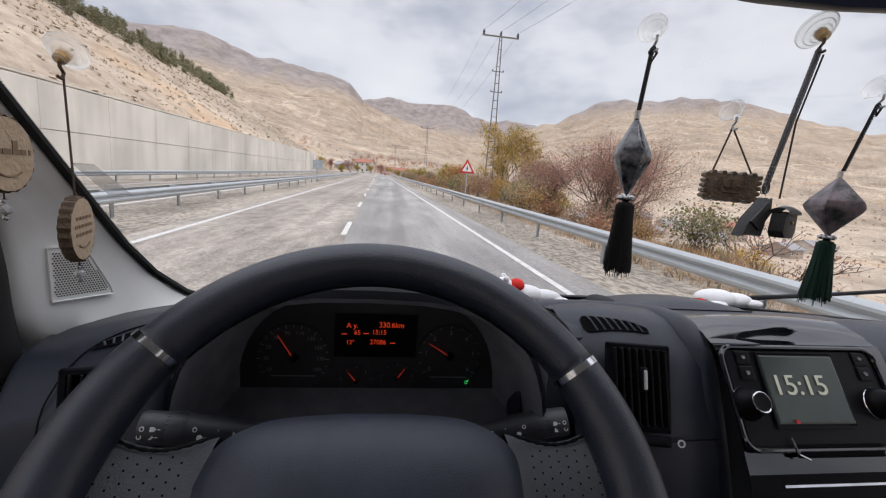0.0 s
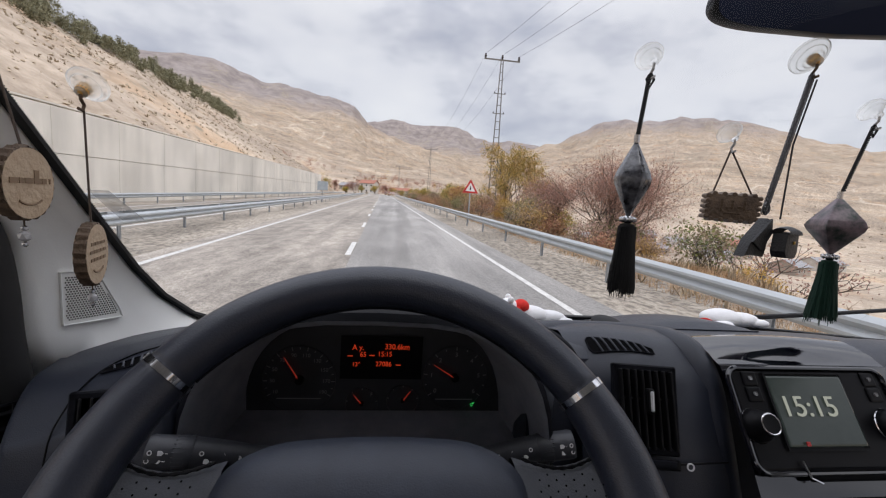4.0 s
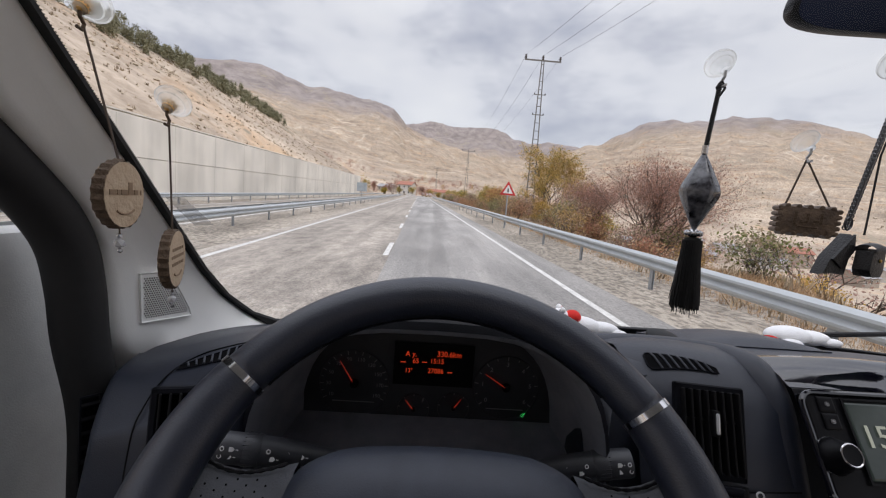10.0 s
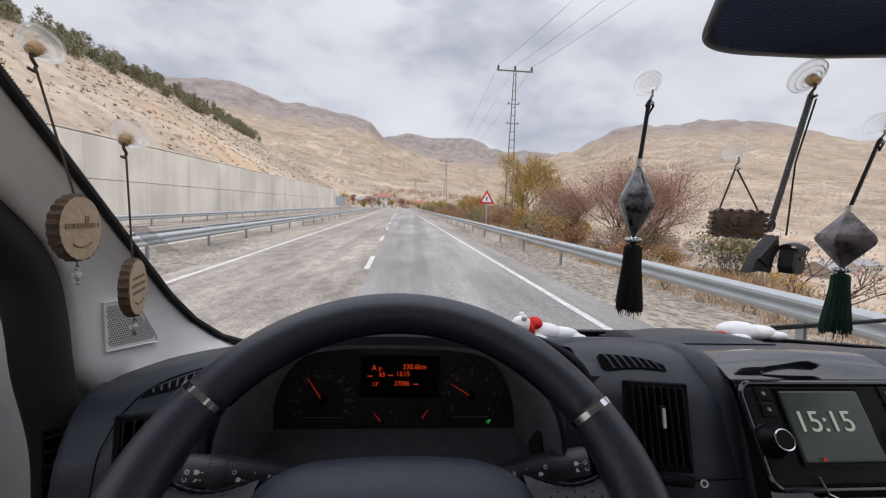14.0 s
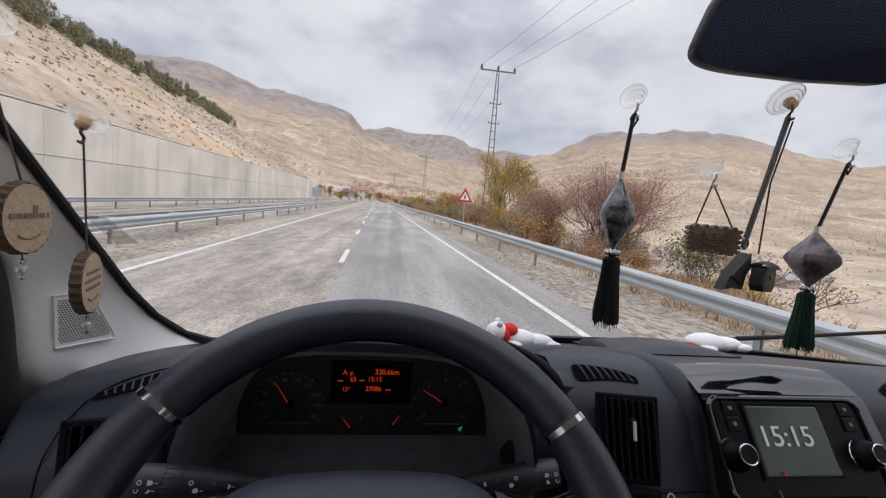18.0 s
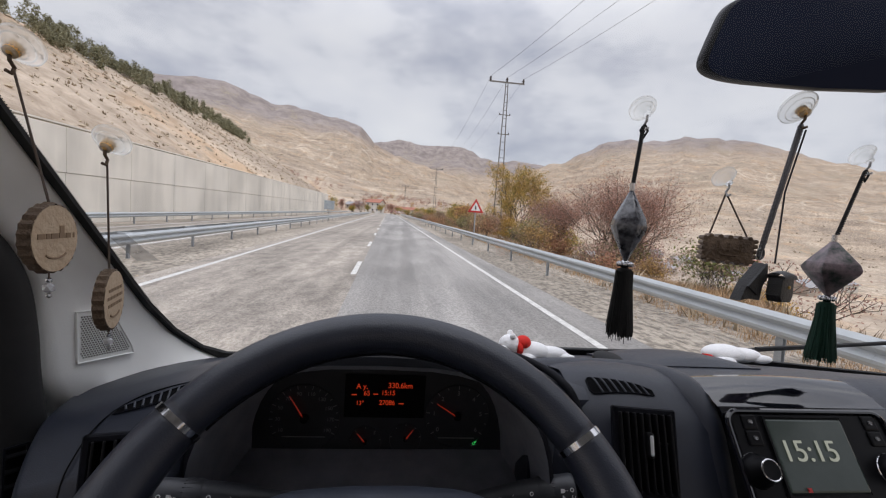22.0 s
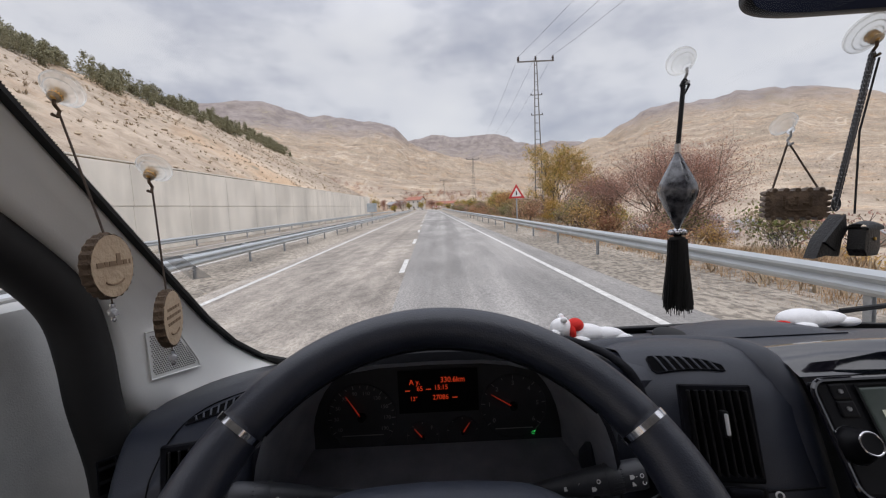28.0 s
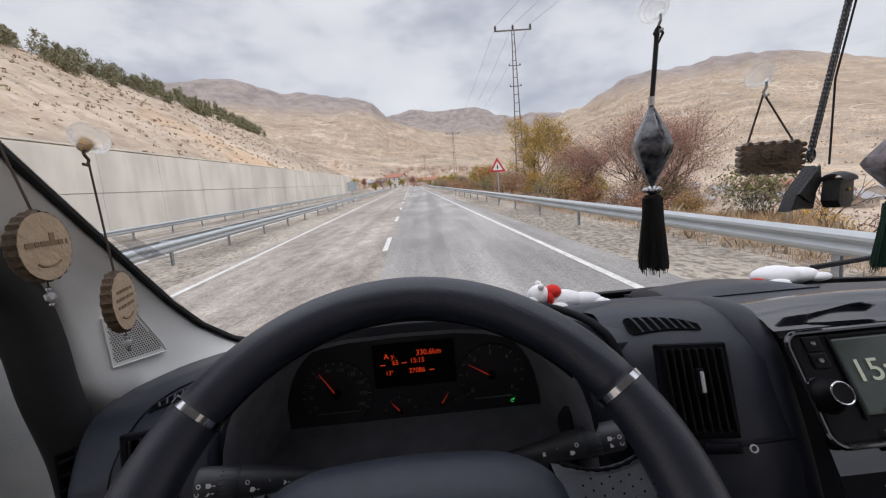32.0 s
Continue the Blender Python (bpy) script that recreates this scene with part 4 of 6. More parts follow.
def sign_post(name, x, y, z0, h, label, shape):
    s = thing(name, label, "road sign", "", (x, y, z0))
    part("post", tube([(0, 0.03, -0.2), (0, 0.03, h)], 0.045, 10), M_post, s)
    if shape == "back":
        part("plate", box((1.3, 0.03, 1.15), pose(0, 0, h - 0.55), 0.01, 1), M_signback, s)
    elif shape == "triangle":
        tri = [(0.62 * math.sin(a), 0.62 * math.cos(a)) for a in (0, -2.094, 2.094)]
        part("plate", prism(tri, 0.02, stand(0, 0.0, h - 0.35), 0.01), M_sign_red, s)
        part("field", prism([(a * 0.62, b * 0.62) for a, b in tri], 0.006, stand(0, -0.02, h - 0.35)), M_sign_white, s)
        part("symbol", prism([(-0.05, -0.1), (0.05, -0.1), (0.03, 0.16), (-0.03, 0.16)], 0.004, stand(0, -0.027, h - 0.36)), M_black, s)
    else:
        part("plate", box((1.0, 0.03, 0.9), pose(0, 0, h - 0.4), 0.01, 1), M_sign_white, s)
        part("arrow", prism([(-0.38, 0), (-0.02, 0.4), (0.3, 0.4), (-0.06, 0), (0.3, -0.4), (-0.02, -0.4)], 0.006, stand(0, -0.016, h - 0.4)), M_sign_red, s)
    return s


sign_post("warning_sign", 5.2, 28, ground_z(5.2, 28), 2.7, "triangular red-bordered warning sign behind the rail", "triangle")
sign_post("sign_back", -7.6 + float(bend(56)), 56, FALL * -7.6 + float(grade(56)), 2.6, "grey back of a road sign on the median", "back")
for k in range(3):
    yy = 190 + 16 * k
    sign_post("chevron_sign", 5.4 + float(bend(yy)), yy, ground_z(5.4 + float(bend(yy)), yy), 1.8, "red and white chevron sign at the bend", "chevron")


def house(x, y, w, d, h, mats, label, turn=0, storeys=1):
    z = ground_z(x, y) - 0.4
    t = thing("house", label, "house", "village houses", (x, y, z))
    t.rotation_euler = (0, 0, radians(turn))
    part("house_body", box((w, d, h + 0.4), pose(0, 0, h / 2)), mats[0], t)
    e = 0.5
    rows = [[(-w / 2 - e, -d / 2 - e, h), (-w / 2 - e, 0, h + d * 0.26), (-w / 2 - e, d / 2 + e, h)], [(w / 2 + e, -d / 2 - e, h), (w / 2 + e, 0, h + d * 0.26), (w / 2 + e, d / 2 + e, h)]]
    bm = loft(rows)
    part("roof", thicken(bm, 0.18), mats[1], t)
    for sgn in (-1, 1):
        part("gable", prism([(-d / 2, 0), (d / 2, 0), (0, d * 0.26)], 0.1, pose(sgn * (w / 2 - 0.05), 0, h, 90, 0, 90)), mats[0], t)
    part("chimney", box((0.6, 0.6, 1.5), pose(w * 0.2, d * 0.12, h + d * 0.26 + 0.2)), mats[0], t)
    for fl in range(storeys):
        zz = h * (fl + 0.55) / storeys + 0.2
        for k in range(max(2, int(w / 3))):
            wx = -w / 2 + (k + 0.5) * w / max(2, int(w / 3))
            win = part("window", box((1.1, 0.1, 1.2), pose(wx, -d / 2 - 0.01, zz)), M_sign_white, t)
            part("pane", box((0.9, 0.06, 1.0), pose(wx, -d / 2 - 0.05, zz)), M_pane, win)
    part("door", box((1.0, 0.1, 2.0), pose(0.3, -d / 2 - 0.02, 1.2)), M_house2, t)


for k, (x, y, w, st, red) in enumerate(((-14, 262, 9, 2, 1), (-30, 300, 11, 1, 0), (6, 330, 15, 2, 1), (95, 190, 12, 1, 0), (112, 215, 11, 1, 1), (124, 196, 13, 2, 0), (88, 226, 11, 1, 0), (140, 240, 13, 2, 1), (150, 205, 10, 1, 0), (108, 160, 9, 1, 0), (128, 150, 10, 1, 0), (150, 165, 11, 2, 1), (170, 190, 11, 1, 0), (135, 125, 9, 1, 0), (165, 140, 13, 1, 0), (45, 300, 15, 2, 0), (66, 340, 14, 1, 1))):
    house(x, y, w, 8.5, 3.2 * st, ((M_house, M_house2)[k % 2], M_roof if red else M_tin), ("whitewashed village house with a red tiled roof", "village house with a grey tin roof")[0 if red else 1], rg.uniform(-25, 25), st)


# ---- the van's cabin ----
def screen_y(x, z):
    """Where the windscreen stands at x and z."""
    return 0.93 - 0.94 * (z - 1.58) - 0.2 * (x - 0.35) ** 2


van = thing("van", "pale grey van standing on the driving lane", "van")
# windscreen
xs, zs = np.linspace(-0.40, 1.10, 25), np.linspace(1.53, 2.22, 17)
ws = part("windscreen", loft([[(x, screen_y(x, z), z) for x in xs] for z in zs]), M_windscreen, van, "clear windscreen glass", smooth="all")
ws.visible_shadow = False

# black ceramic band and rubber along the pillar: follows the glass edge
edge = [(-0.318, 1.95), (-0.315, 1.88), (-0.312, 1.82), (-0.309, 1.76), (-0.306, 1.70), (-0.303, 1.65), (-0.293, 1.604), (-0.272, 1.568), (-0.245, 1.552), (-0.21, 1.548), (-0.12, 1.549), (0.0, 1.551), (0.3, 1.555), (0.7, 1.556), (1.08, 1.548)]
band = [[Vector((x + 0.003, screen_y(x, z) - 0.006, z)), Vector((x - (0.008 if i < 8 else 0.004), screen_y(x, z) + 0.002, z - (0.006 if i < 8 else 0.016)))] for i, (x, z) in enumerate(edge)]
part("window_seal", thicken(loft(band), 0.004), M_rubber, van, smooth=True)
dots = bmesh.new()
for i in range(170):
    t = i / 170 * 5.4
    k = int(t)
    a, b = Vector(edge[k]), Vector(edge[k + 1])
    q = a.lerp(b, t - k)
    for j in range(2):
        r = 0.0011 - 0.0004 * j
        x, z = q.x + 0.0006 + 0.0026 * j, q.y + 0.001 + 0.0018 * j
        bmesh.ops.create_circle(dots, cap_ends=True, radius=r, segments=6, matrix=Matrix.Translation((x, screen_y(x, z) - 0.0065, z)) @ pose(0, 0, 0, 133))
part("dot_band", dots, M_rubber, van)

# A-pillar trim: runs from the dash up along the glass edge, wide below where the loudspeaker sits
PILLAR = [(-0.360, 0.445, 1.935), (-0.360, 0.51, 1.865), (-0.360, 0.555, 1.81), (-0.360, 0.60, 1.77), (-0.358, 0.64, 1.73), (-0.357, 0.665, 1.69), (-0.356, 0.675, 1.64), (-0.356, 0.68, 1.585), (-0.352, 0.70, 1.53), (-0.30, 0.78, 1.52)]
rows = []
for i, ((gx_, gz_), outer) in enumerate(zip(edge[:10], PILLAR)):
    g, outer = Vector((gx_ - 0.008, screen_y(gx_, gz_) - 0.004, gz_ - (0.004 if i < 8 else 0.012))), Vector(outer)
    rows.append([g, g.lerp(outer, 0.06) + Vector((0.003, -0.004, 0)), g.lerp(outer, 0.35) + Vector((0.002, -0.003, 0)), g.lerp(outer, 0.7) + Vector((0.002, -0.003, 0)), g.lerp(outer, 0.93) + Vector((0.004, -0.004, 0)), outer, outer + Vector((-0.045, -0.012, 0))])
part("pillar_trim", thicken(loft(rows), 0.004), M_trim, van, "light grey plastic pillar trim", smooth="all")

# door seal and driver's door
seal = smooth_path([(x - 0.020, y - 0.022, z) for x, y, z in PILLAR[:8]] + [(-0.370, 0.665, 1.50), (-0.369, 0.66, 1.40), (-0.368, 0.65, 1.25)])
part("door_seal", tube(seal, [0.026 - 0.003 * float(smoothstep(1.62, 1.42, q[2])) for q in seal], 16), M_rubber, van, smooth=True)
door_o = [(0.83, 0.60), (0.83, 1.58), (0.76, 1.64), (0.70, 1.70), (0.56, 1.70), (0.50, 1.62), (0.44, 1.50), (-0.82, 1.46), (-0.82, 0.60)]
part("driver_door_panel", prism(door_o, 0.045, Matrix(((0, 0, 1, -0.475), (1, 0, 0, 0), (0, 1, 0, 0), (0, 0, 0, 1))), 0.012), M_door, van, "grey driver's door panel", smooth=True)
for sx in (-1, 1):
    x0 = 0.35 + sx * 0.86
    part("door", box((0.09, 1.35, 0.86), pose(x0 + (0.06 if sx > 0 else -0.03), -0.15, 0.925), 0.03), M_trim, van)
    part("door_rail", box((0.05, 1.1, 0.05), pose(x0, -0.25, 2.13), 0.01), M_trim, van)
    part("side_panel", box((0.07, 3.6, 0.86), pose(x0 + sx * 0.05, -2.72, 0.925), 0.03), M_van, van)
    part("roof_rail", box((0.08, 4.86, 0.10), pose(x0 + sx * 0.02, -2.1, 2.20), 0.02), M_trim, van)
    part("window_pillar", box((0.06, 0.10, 0.99), pose(x0 + sx * 0.03, -0.88, 1.73), 0.02), M_trim, van)
    part("window_pillar", box((0.06, 0.12, 0.99), pose(x0 + sx * 0.03, -2.6, 1.73), 0.02), M_trim, van)
    part("window_pillar", box((0.06, 0.12, 0.99), pose(x0 + sx * 0.03, -4.45, 1.73), 0.02), M_trim, van)
part("roof_lining", box((1.75, 4.86, 0.05), pose(0.35, -2.1, 2.24), 0.02), M_lining, van)
part("rear_panel", box((1.75, 0.06, 0.85), pose(0.35, -4.5, 0.92), 0.02), M_van, van)
# pale half-height partition out of view, added to shape the cabin light
part("unseen_partition", box((1.75, 0.05, 0.85), pose(0.35, -1.6, 0.96)), M_lining, van)
for sx_ in (-0.02, 0.50, 0.92):
    part("seat_back", box((0.47, 0.16, 0.95), pose(sx_, -0.62, 1.07, -8), 0.06, 3), M_seat, van, smooth=True)
    part("seat_cushion", box((0.47, 0.50, 0.16), pose(sx_, -0.30, 0.72), 0.05, 3), M_seat, van, smooth=True)
    part("headrest", box((0.26, 0.10, 0.20), pose(sx_, -0.72, 1.64, -6), 0.04, 3), M_seat, van, smooth=True)
part("floor", box((1.75, 5.4, 0.06), pose(0.35, -1.85, 0.52)), M_seat, van)
for sx in (-1, 1):
    part("front_wing", box((0.16, 1.0, 0.75), pose(0.35 + sx * 0.93, 1.05, 0.82), 0.06, 3), M_van, van)
part("bonnet", box((1.75, 0.62, 0.5), pose(0.35, 1.42, 0.98, -18), 0.1, 4), M_van, van)
part("bumper", box((1.95, 0.22, 0.4), pose(0.35, 1.72, 0.58), 0.08, 3), M_dash_low, van)
for x0, y0 in ((-0.53, 1.05), (1.23, 1.05), (-0.53, -3.2), (1.23, -3.2)):
    w = part("wheel", lathe(((0.0, -0.1), (0.2, -0.1), (0.32, -0.1), (0.345, -0.06), (0.345, 0.06), (0.32, 0.1), (0.2, 0.1), (0.0, 0.1)), pose(x0, y0, 0.345 + FALL * x0 + 0.020 * y0, 0, 90), 32), M_rubber, van, smooth=True)
    part("rim", lathe(((0.0, -0.11), (0.2, -0.115), (0.21, -0.09), (0.21, 0.09), (0.2, 0.115), (0.0, 0.11)), pose(x0, y0, 0.345 + FALL * x0 + 0.020 * y0, 0, 90), 24), M_signback, w, smooth=True)

# loudspeaker grille on the pillar
G0, GX_, GY_ = Vector((-0.343, 0.702, 1.591)), Vector((0.386, 0.92, -0.06)).normalized(), Vector((0, -0.066, 0.998))
GN_ = GX_.cross(GY_).normalized()
GY_ = GN_.cross(GX_)
Gm = Matrix.Translation(G0 + GN_ * 0.005) @ Matrix((GX_, GY_, GN_)).transposed().to_4x4()
out_g = [(0.0, 0.0), (0.066, -0.001), (0.063, 0.008), (0.034, 0.056), (0.026, 0.0615), (-0.006, 0.0605)]
spk = thing("loudspeaker_grille", "grey perforated loudspeaker grille in the pillar trim", "speaker")
cen = Vector((0.026, 0.030))
rim_pts = [Vector(p) for p in out_g]
bm = bmesh.new()
ra, rb = [bm.verts.new(Gm @ Vector((p.x, p.y, -0.004))) for p in rim_pts], [bm.verts.new(Gm @ Vector((p.x, p.y, 0.0))) for p in rim_pts]
rc = [bm.verts.new(Gm @ Vector((*(cen + (p - cen) * 0.965), -0.001))) for p in rim_pts]
for k in range(6):
    j = (k + 1) % 6
    bm.faces.new((ra[k], ra[j], rb[j], rb[k])), bm.faces.new((rb[k], rb[j], rc[j], rc[k]))
part("rim", bm, M_trim, spk)
bm = bmesh.new()
bm.faces.new([bm.verts.new(Gm @ Vector((*(cen + (p - cen) * 0.965), -0.0018))) for p in rim_pts])
part("mesh_sheet", bm, M_trim, spk)
# flat near-black discs on the sheet, painted shade in place of real holes
holes = bmesh.new()
for i in range(-5, 26):
    for j in range(-3, 26):
        p = Vector((0.0030 * (i + 0.5 * (j % 2)), 0.0027 * j))
        ok = all((rim_pts[(k + 1) % 6] - rim_pts[k]).cross(p - (cen + (rim_pts[k] - cen) * 0.86)) > 0 for k in range(6))
        if ok:
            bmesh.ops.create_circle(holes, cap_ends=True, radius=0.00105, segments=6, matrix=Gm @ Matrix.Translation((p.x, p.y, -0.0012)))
part("hole_pattern", holes, M_hole_shade, spk)

# ---- dashboard ----
dash = thing("dashboard", "dark grey moulded plastic dashboard under the windscreen", "dashboard")


def dash_z(x):
    """Crown of the dashboard top across the cabin."""
    return 1.607 - 0.058 * float(smoothstep(-0.10, -0.39, x)) - 0.008 * float(smoothstep(0.62, 0.75, x))


def dash_row(x):
    z = dash_z(x)
    gy_ = screen_y(x, 1.55) - 0.012
    f = 0.612 if x > 0 else 0.650
    if -0.16 < x < 0.17:
        f = 0.76
    g, b = gy_ - 0.06, f + 0.05
    return [(x, gy_, 1.53), (x, gy_ - 0.01, 1.546), (x, g, z + (1.552 - z) * 0.85), (x, b + (g - b) * 0.6, z + (1.552 - z) * 0.42), (x, b + (g - b) * 0.3, z + (1.552 - z) * 0.13), (x, b, z), (x, f + 0.02, z - 0.003), (x, f + 0.006, z - 0.012), (x, f, z - 0.03), (x, f - 0.012, z - 0.1), (x, f - 0.02, z - 0.2), (x, f + 0.05, z - 0.4)]


xs = np.concatenate([np.linspace(-0.336, -0.162, 18), np.linspace(-0.158, 0.168, 12), np.linspace(0.172, 1.08, 34)])
rows = [dash_row(x) for x in xs]
part("top_pad", loft(rows), M_dash, dash, smooth=True)

# left outer pod: fascia round the outer vents
pod = []
SIDE = (-0.322, -0.314, -0.306, -0.297, -0.293, -0.299, -0.306)
for t in np.linspace(0, 1, 9):
    zt = dash_z(-0.318 + 0.148 * t) + 0.002
    steps = ((0.68, 0.002), (0.635, 0.0), (0.605, -0.012), (0.578, -0.032), (0.566, -0.05), (0.548, -0.14), (0.545, -0.25))
    pod.append([tuple(q) for q in smooth_path([(a + (-0.17 - a) * t, y, zt + dz) for a, (y, dz) in zip(SIDE, steps)], 4)])
round_ = [(0.016 * math.sin(q), 0.022 * (1 - math.cos(q)), 0.012 * (1 - math.cos(q))) for q in np.linspace(0.25, 1.45, 7)]
pod = [[(x - a, y + b, z - c) for x, y, z in pod[0]] for a, b, c in [(0.020, 0.10, 0.055), (0.018, 0.050, 0.022)] + round_[::-1]] + pod
pod += [[(x + a, y + b, z) for x, y, z in pod[-1]] for a, b in ((0.004, 0.002), (0.008, 0.008), (0.010, 0.020), (0.011, 0.06))]
part("left_pod", loft(pod), M_dash, dash, smooth="all")


def profile_z(prof, y):
    """Height of a profile of (y, z) pairs, falling in y, at y."""
    p = sorted(prof)
    return float(np.interp(y, [a for a, b in p], [b for a, b in p]))


POD_X, POD_W = 0.226, 0.146


def centre_profile(x):
    t = (x - POD_X) / POD_W
    zt, yf = 1.618 - 0.008 * (2 * t - 1) ** 2, 0.606 - 0.020 * t - 0.014 * math.sin(math.pi * min(max(t, 0), 1))
    return [(0.74, zt - 0.004), (0.67, zt + 0.002), (yf + 0.056, zt), (yf + 0.038, zt - 0.006), (yf + 0.018, zt - 0.019), (yf, zt - 0.036)]


def left_profile(x):
    zt = dash_z(x) + 0.002
    return [(0.68, zt + 0.002), (0.635, zt), (0.605, zt - 0.012), (0.578, zt - 0.032), (0.566, zt - 0.05)]


def louvre_vent(name, x, y, z, w, h, slats, tilt, turn, label, knob=True, lean=0.0):
    """An upright air outlet: a frame, a dark well, standing slats and a thumb wheel."""
    m = stand(x, y, z, tilt, turn)
    v = thing(name, label, "air vent", "dashboard air vents")
    fr = bmesh.new()
    for dx, dy, sx_, sy_ in ((-w / 2, 0, 0.007, h + 0.007), (w / 2, 0, 0.007, h + 0.007), (0, h / 2, w + 0.007, 0.007), (0, -h / 2, w + 0.007, 0.007)):
        add_box(fr, (sx_, sy_, 0.008), m @ Matrix.Translation((dx, dy, 0.001)), 0.0015, 1)
    part("frame", fr, M_dash_low, v)
    # shallow near-black plate, the shade of the duct put into its colour
    part("well", box((w, h, 0.004), m @ Matrix.Translation((0, 0, -0.004))), M_hole_shade, v)
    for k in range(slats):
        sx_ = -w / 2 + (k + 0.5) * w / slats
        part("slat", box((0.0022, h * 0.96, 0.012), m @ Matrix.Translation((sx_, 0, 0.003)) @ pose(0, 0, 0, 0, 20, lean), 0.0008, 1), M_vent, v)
    part("cross_slat", box((w * 0.96, 0.002, 0.006), m @ Matrix.Translation((0, h * 0.12, 0.001))), M_vent, v)
    if knob:
        kn = part("knob", box((0.007, 0.024, 0.012), m @ Matrix.Translation((0.002, 0.008, 0.009)), 0.003, 2), M_vent, v)
        part("knob_trim", box((0.0032, 0.019, 0.004), m @ Matrix.Translation((0.002, 0.008, 0.0145)), 0.0015, 2), M_silver, kn)
    return v


def top_vent(prof, x0, y0, x1, y1, deep, label, mirror=False):
    """A demister opening on the shoulder of the dashboard: a long tapering slot with slanting bars."""
    v = thing("demister_vent", label, "air vent", "demister vents")
    n = 24

    def spot(t, w, lift):
        x, y = x0 + (x1 - x0) * t, y0 + (y1 - y0) * t + w
        return Vector((x, y, profile_z(prof(x), y) + lift))

    def half(t):
        q = 1 - t if mirror else t
        return deep * (1.0 - 0.85 * q) ** 0.7 * min(1.0, 0.55 + q * 9)

    steps = np.linspace(-1, 1, 7)
    # near-black sheet laid on the shoulder, painted shade for the slot's depth
    part("well", loft([[spot(k / n, half(k / n) * w, 0.0012) for w in steps] for k in range(n + 1)]), M_hole_shade, v)
    rim = [spot(k / n, -half(k / n), 0.0014) for k in range(n + 1)] + [spot(k / n, half(k / n), 0.0014) for k in range(n, -1, -1)]
    part("rim", tube(rim + [rim[0]], 0.0008, 6, cap=False), M_dash_low, v)
    for k in range(1, 8):
        t = k / 8.4
        part("bar", tube([spot(t + 0.035 - 0.035 * w, half(t) * w, 0.0022) for w in steps], 0.0011, 6), M_dash, v)
    return v


# centre: twin outlet pod to the right of the wheel
pod = []
for t in np.linspace(0, 1, 13):
    x = POD_X + POD_W * t
    zt = 1.618 - 0.008 * (2 * t - 1) ** 2
    yf = 0.606 - 0.020 * t - 0.014 * math.sin(math.pi * t)
    pod.append([(x, 0.716, zt - 0.010), (x, 0.67, zt + 0.001), (x, yf + 0.056, zt), (x, yf + 0.038, zt - 0.006), (x, yf + 0.018, zt - 0.019), (x, yf, zt - 0.036), (x, yf - 0.034, zt - 0.12), (x, yf - 0.055, zt - 0.2), (x, yf - 0.075, zt - 0.34)])
part("centre_pod", loft(pod), M_dash, dash, smooth=True)
EDGE = smooth_path([(0.205, 0.712, 1.594), (0.270, 0.716, 1.596), (0.325, 0.708, 1.598), (0.358, 0.682, 1.603), (0.370, 0.650, 1.608), (0.372, 0.620, 1.606), (0.374, 0.598, 1.588), (0.376, 0.580, 1.55), (0.382, 0.556, 1.47), (0.390, 0.54, 1.38), (0.396, 0.53, 1.28)])
EDGE = [q + Vector((-0.004, 0.009, -0.007)) for q in EDGE]
AX = 0.962
part("pod_edge", tube(EDGE, 0.019, 20), M_dash, dash, smooth=True)
part("pod_edge", tube([(AX - q.x, q.y, q.z - 0.010) for q in EDGE[27:]], 0.019, 20), M_dash, dash, smooth=True)
part("binnacle_edge", tube(smooth_path([(0.176, 0.78, 1.598), (0.196, 0.70, 1.611), (0.214, 0.640, 1.610), (0.225, 0.612, 1.592), (0.232, 0.592, 1.54), (0.240, 0.565, 1.42)]), 0.0045, 12), M_dash_low, dash, smooth=True)
louvre_vent("air_vent", 0.281, 0.570, 1.5625, 0.057, 0.078, 8, 20, -9, "dark upright air vent with a chrome-tipped thumb wheel", lean=2)
louvre_vent("air_vent", -0.213, 0.566, 1.529, 0.050, 0.088, 6, 14, 12, "dark upright air vent at the driver's door", knob=False)
part("passenger_pod", loft([[(AX - x, y, z - 0.010) for x, y, z in r] for r in pod]), M_dash, dash, smooth=True)
louvre_vent("air_vent", AX - 0.281, 0.570, 1.5525, 0.057, 0.078, 8, 20, 9, "dark upright air vent before the passenger seat", lean=-2)
sv = thing("side_vent", "narrow ribbed side window vent at the edge of the dashboard", "air vent", "dashboard air vents")
SVM = pose(-0.330, 0.606, 1.478, 84, 4, 58)
# near-black plate, its colour stands for the shade behind the ribs
part("well", box((0.016, 0.128, 0.006), SVM, 0.002, 1), M_hole_shade, sv)
part("frame", thicken(loft([[SVM @ Vector((x * k, y * k2, 0.004)) for x, y in ((-0.008, -0.064), (0.008, -0.064), (0.008, 0.064), (-0.008, 0.064))] for k, k2 in ((1.0, 1.0), (1.2, 1.02))], True), 0.002), M_dash_low, sv)
for k in range(9):
    part("rib", box((0.016, 0.0020, 0.005), SVM @ Matrix.Translation((0, -0.056 + 0.014 * k, 0.004)) @ pose(0, 0, 0, 30), 0.0006, 1), M_black, sv)
# seam of the vent panel: round the demister and down beside the vent
seam = []
for x, y in ((-0.178, 0.640), (-0.205, 0.639), (-0.232, 0.633), (-0.251, 0.619), (-0.258, 0.600), (-0.260, 0.582), (-0.261, 0.570), (-0.262, 0.560), (-0.263, 0.552)):
    zt_ = dash_z(x) + 0.002
    seam.append((x, y, profile_z(left_profile(x) + [(0.548, zt_ - 0.14)], y) + 0.0004))
part("panel_seam", tube(smooth_path(seam), 0.0009, 6), M_black, dash)
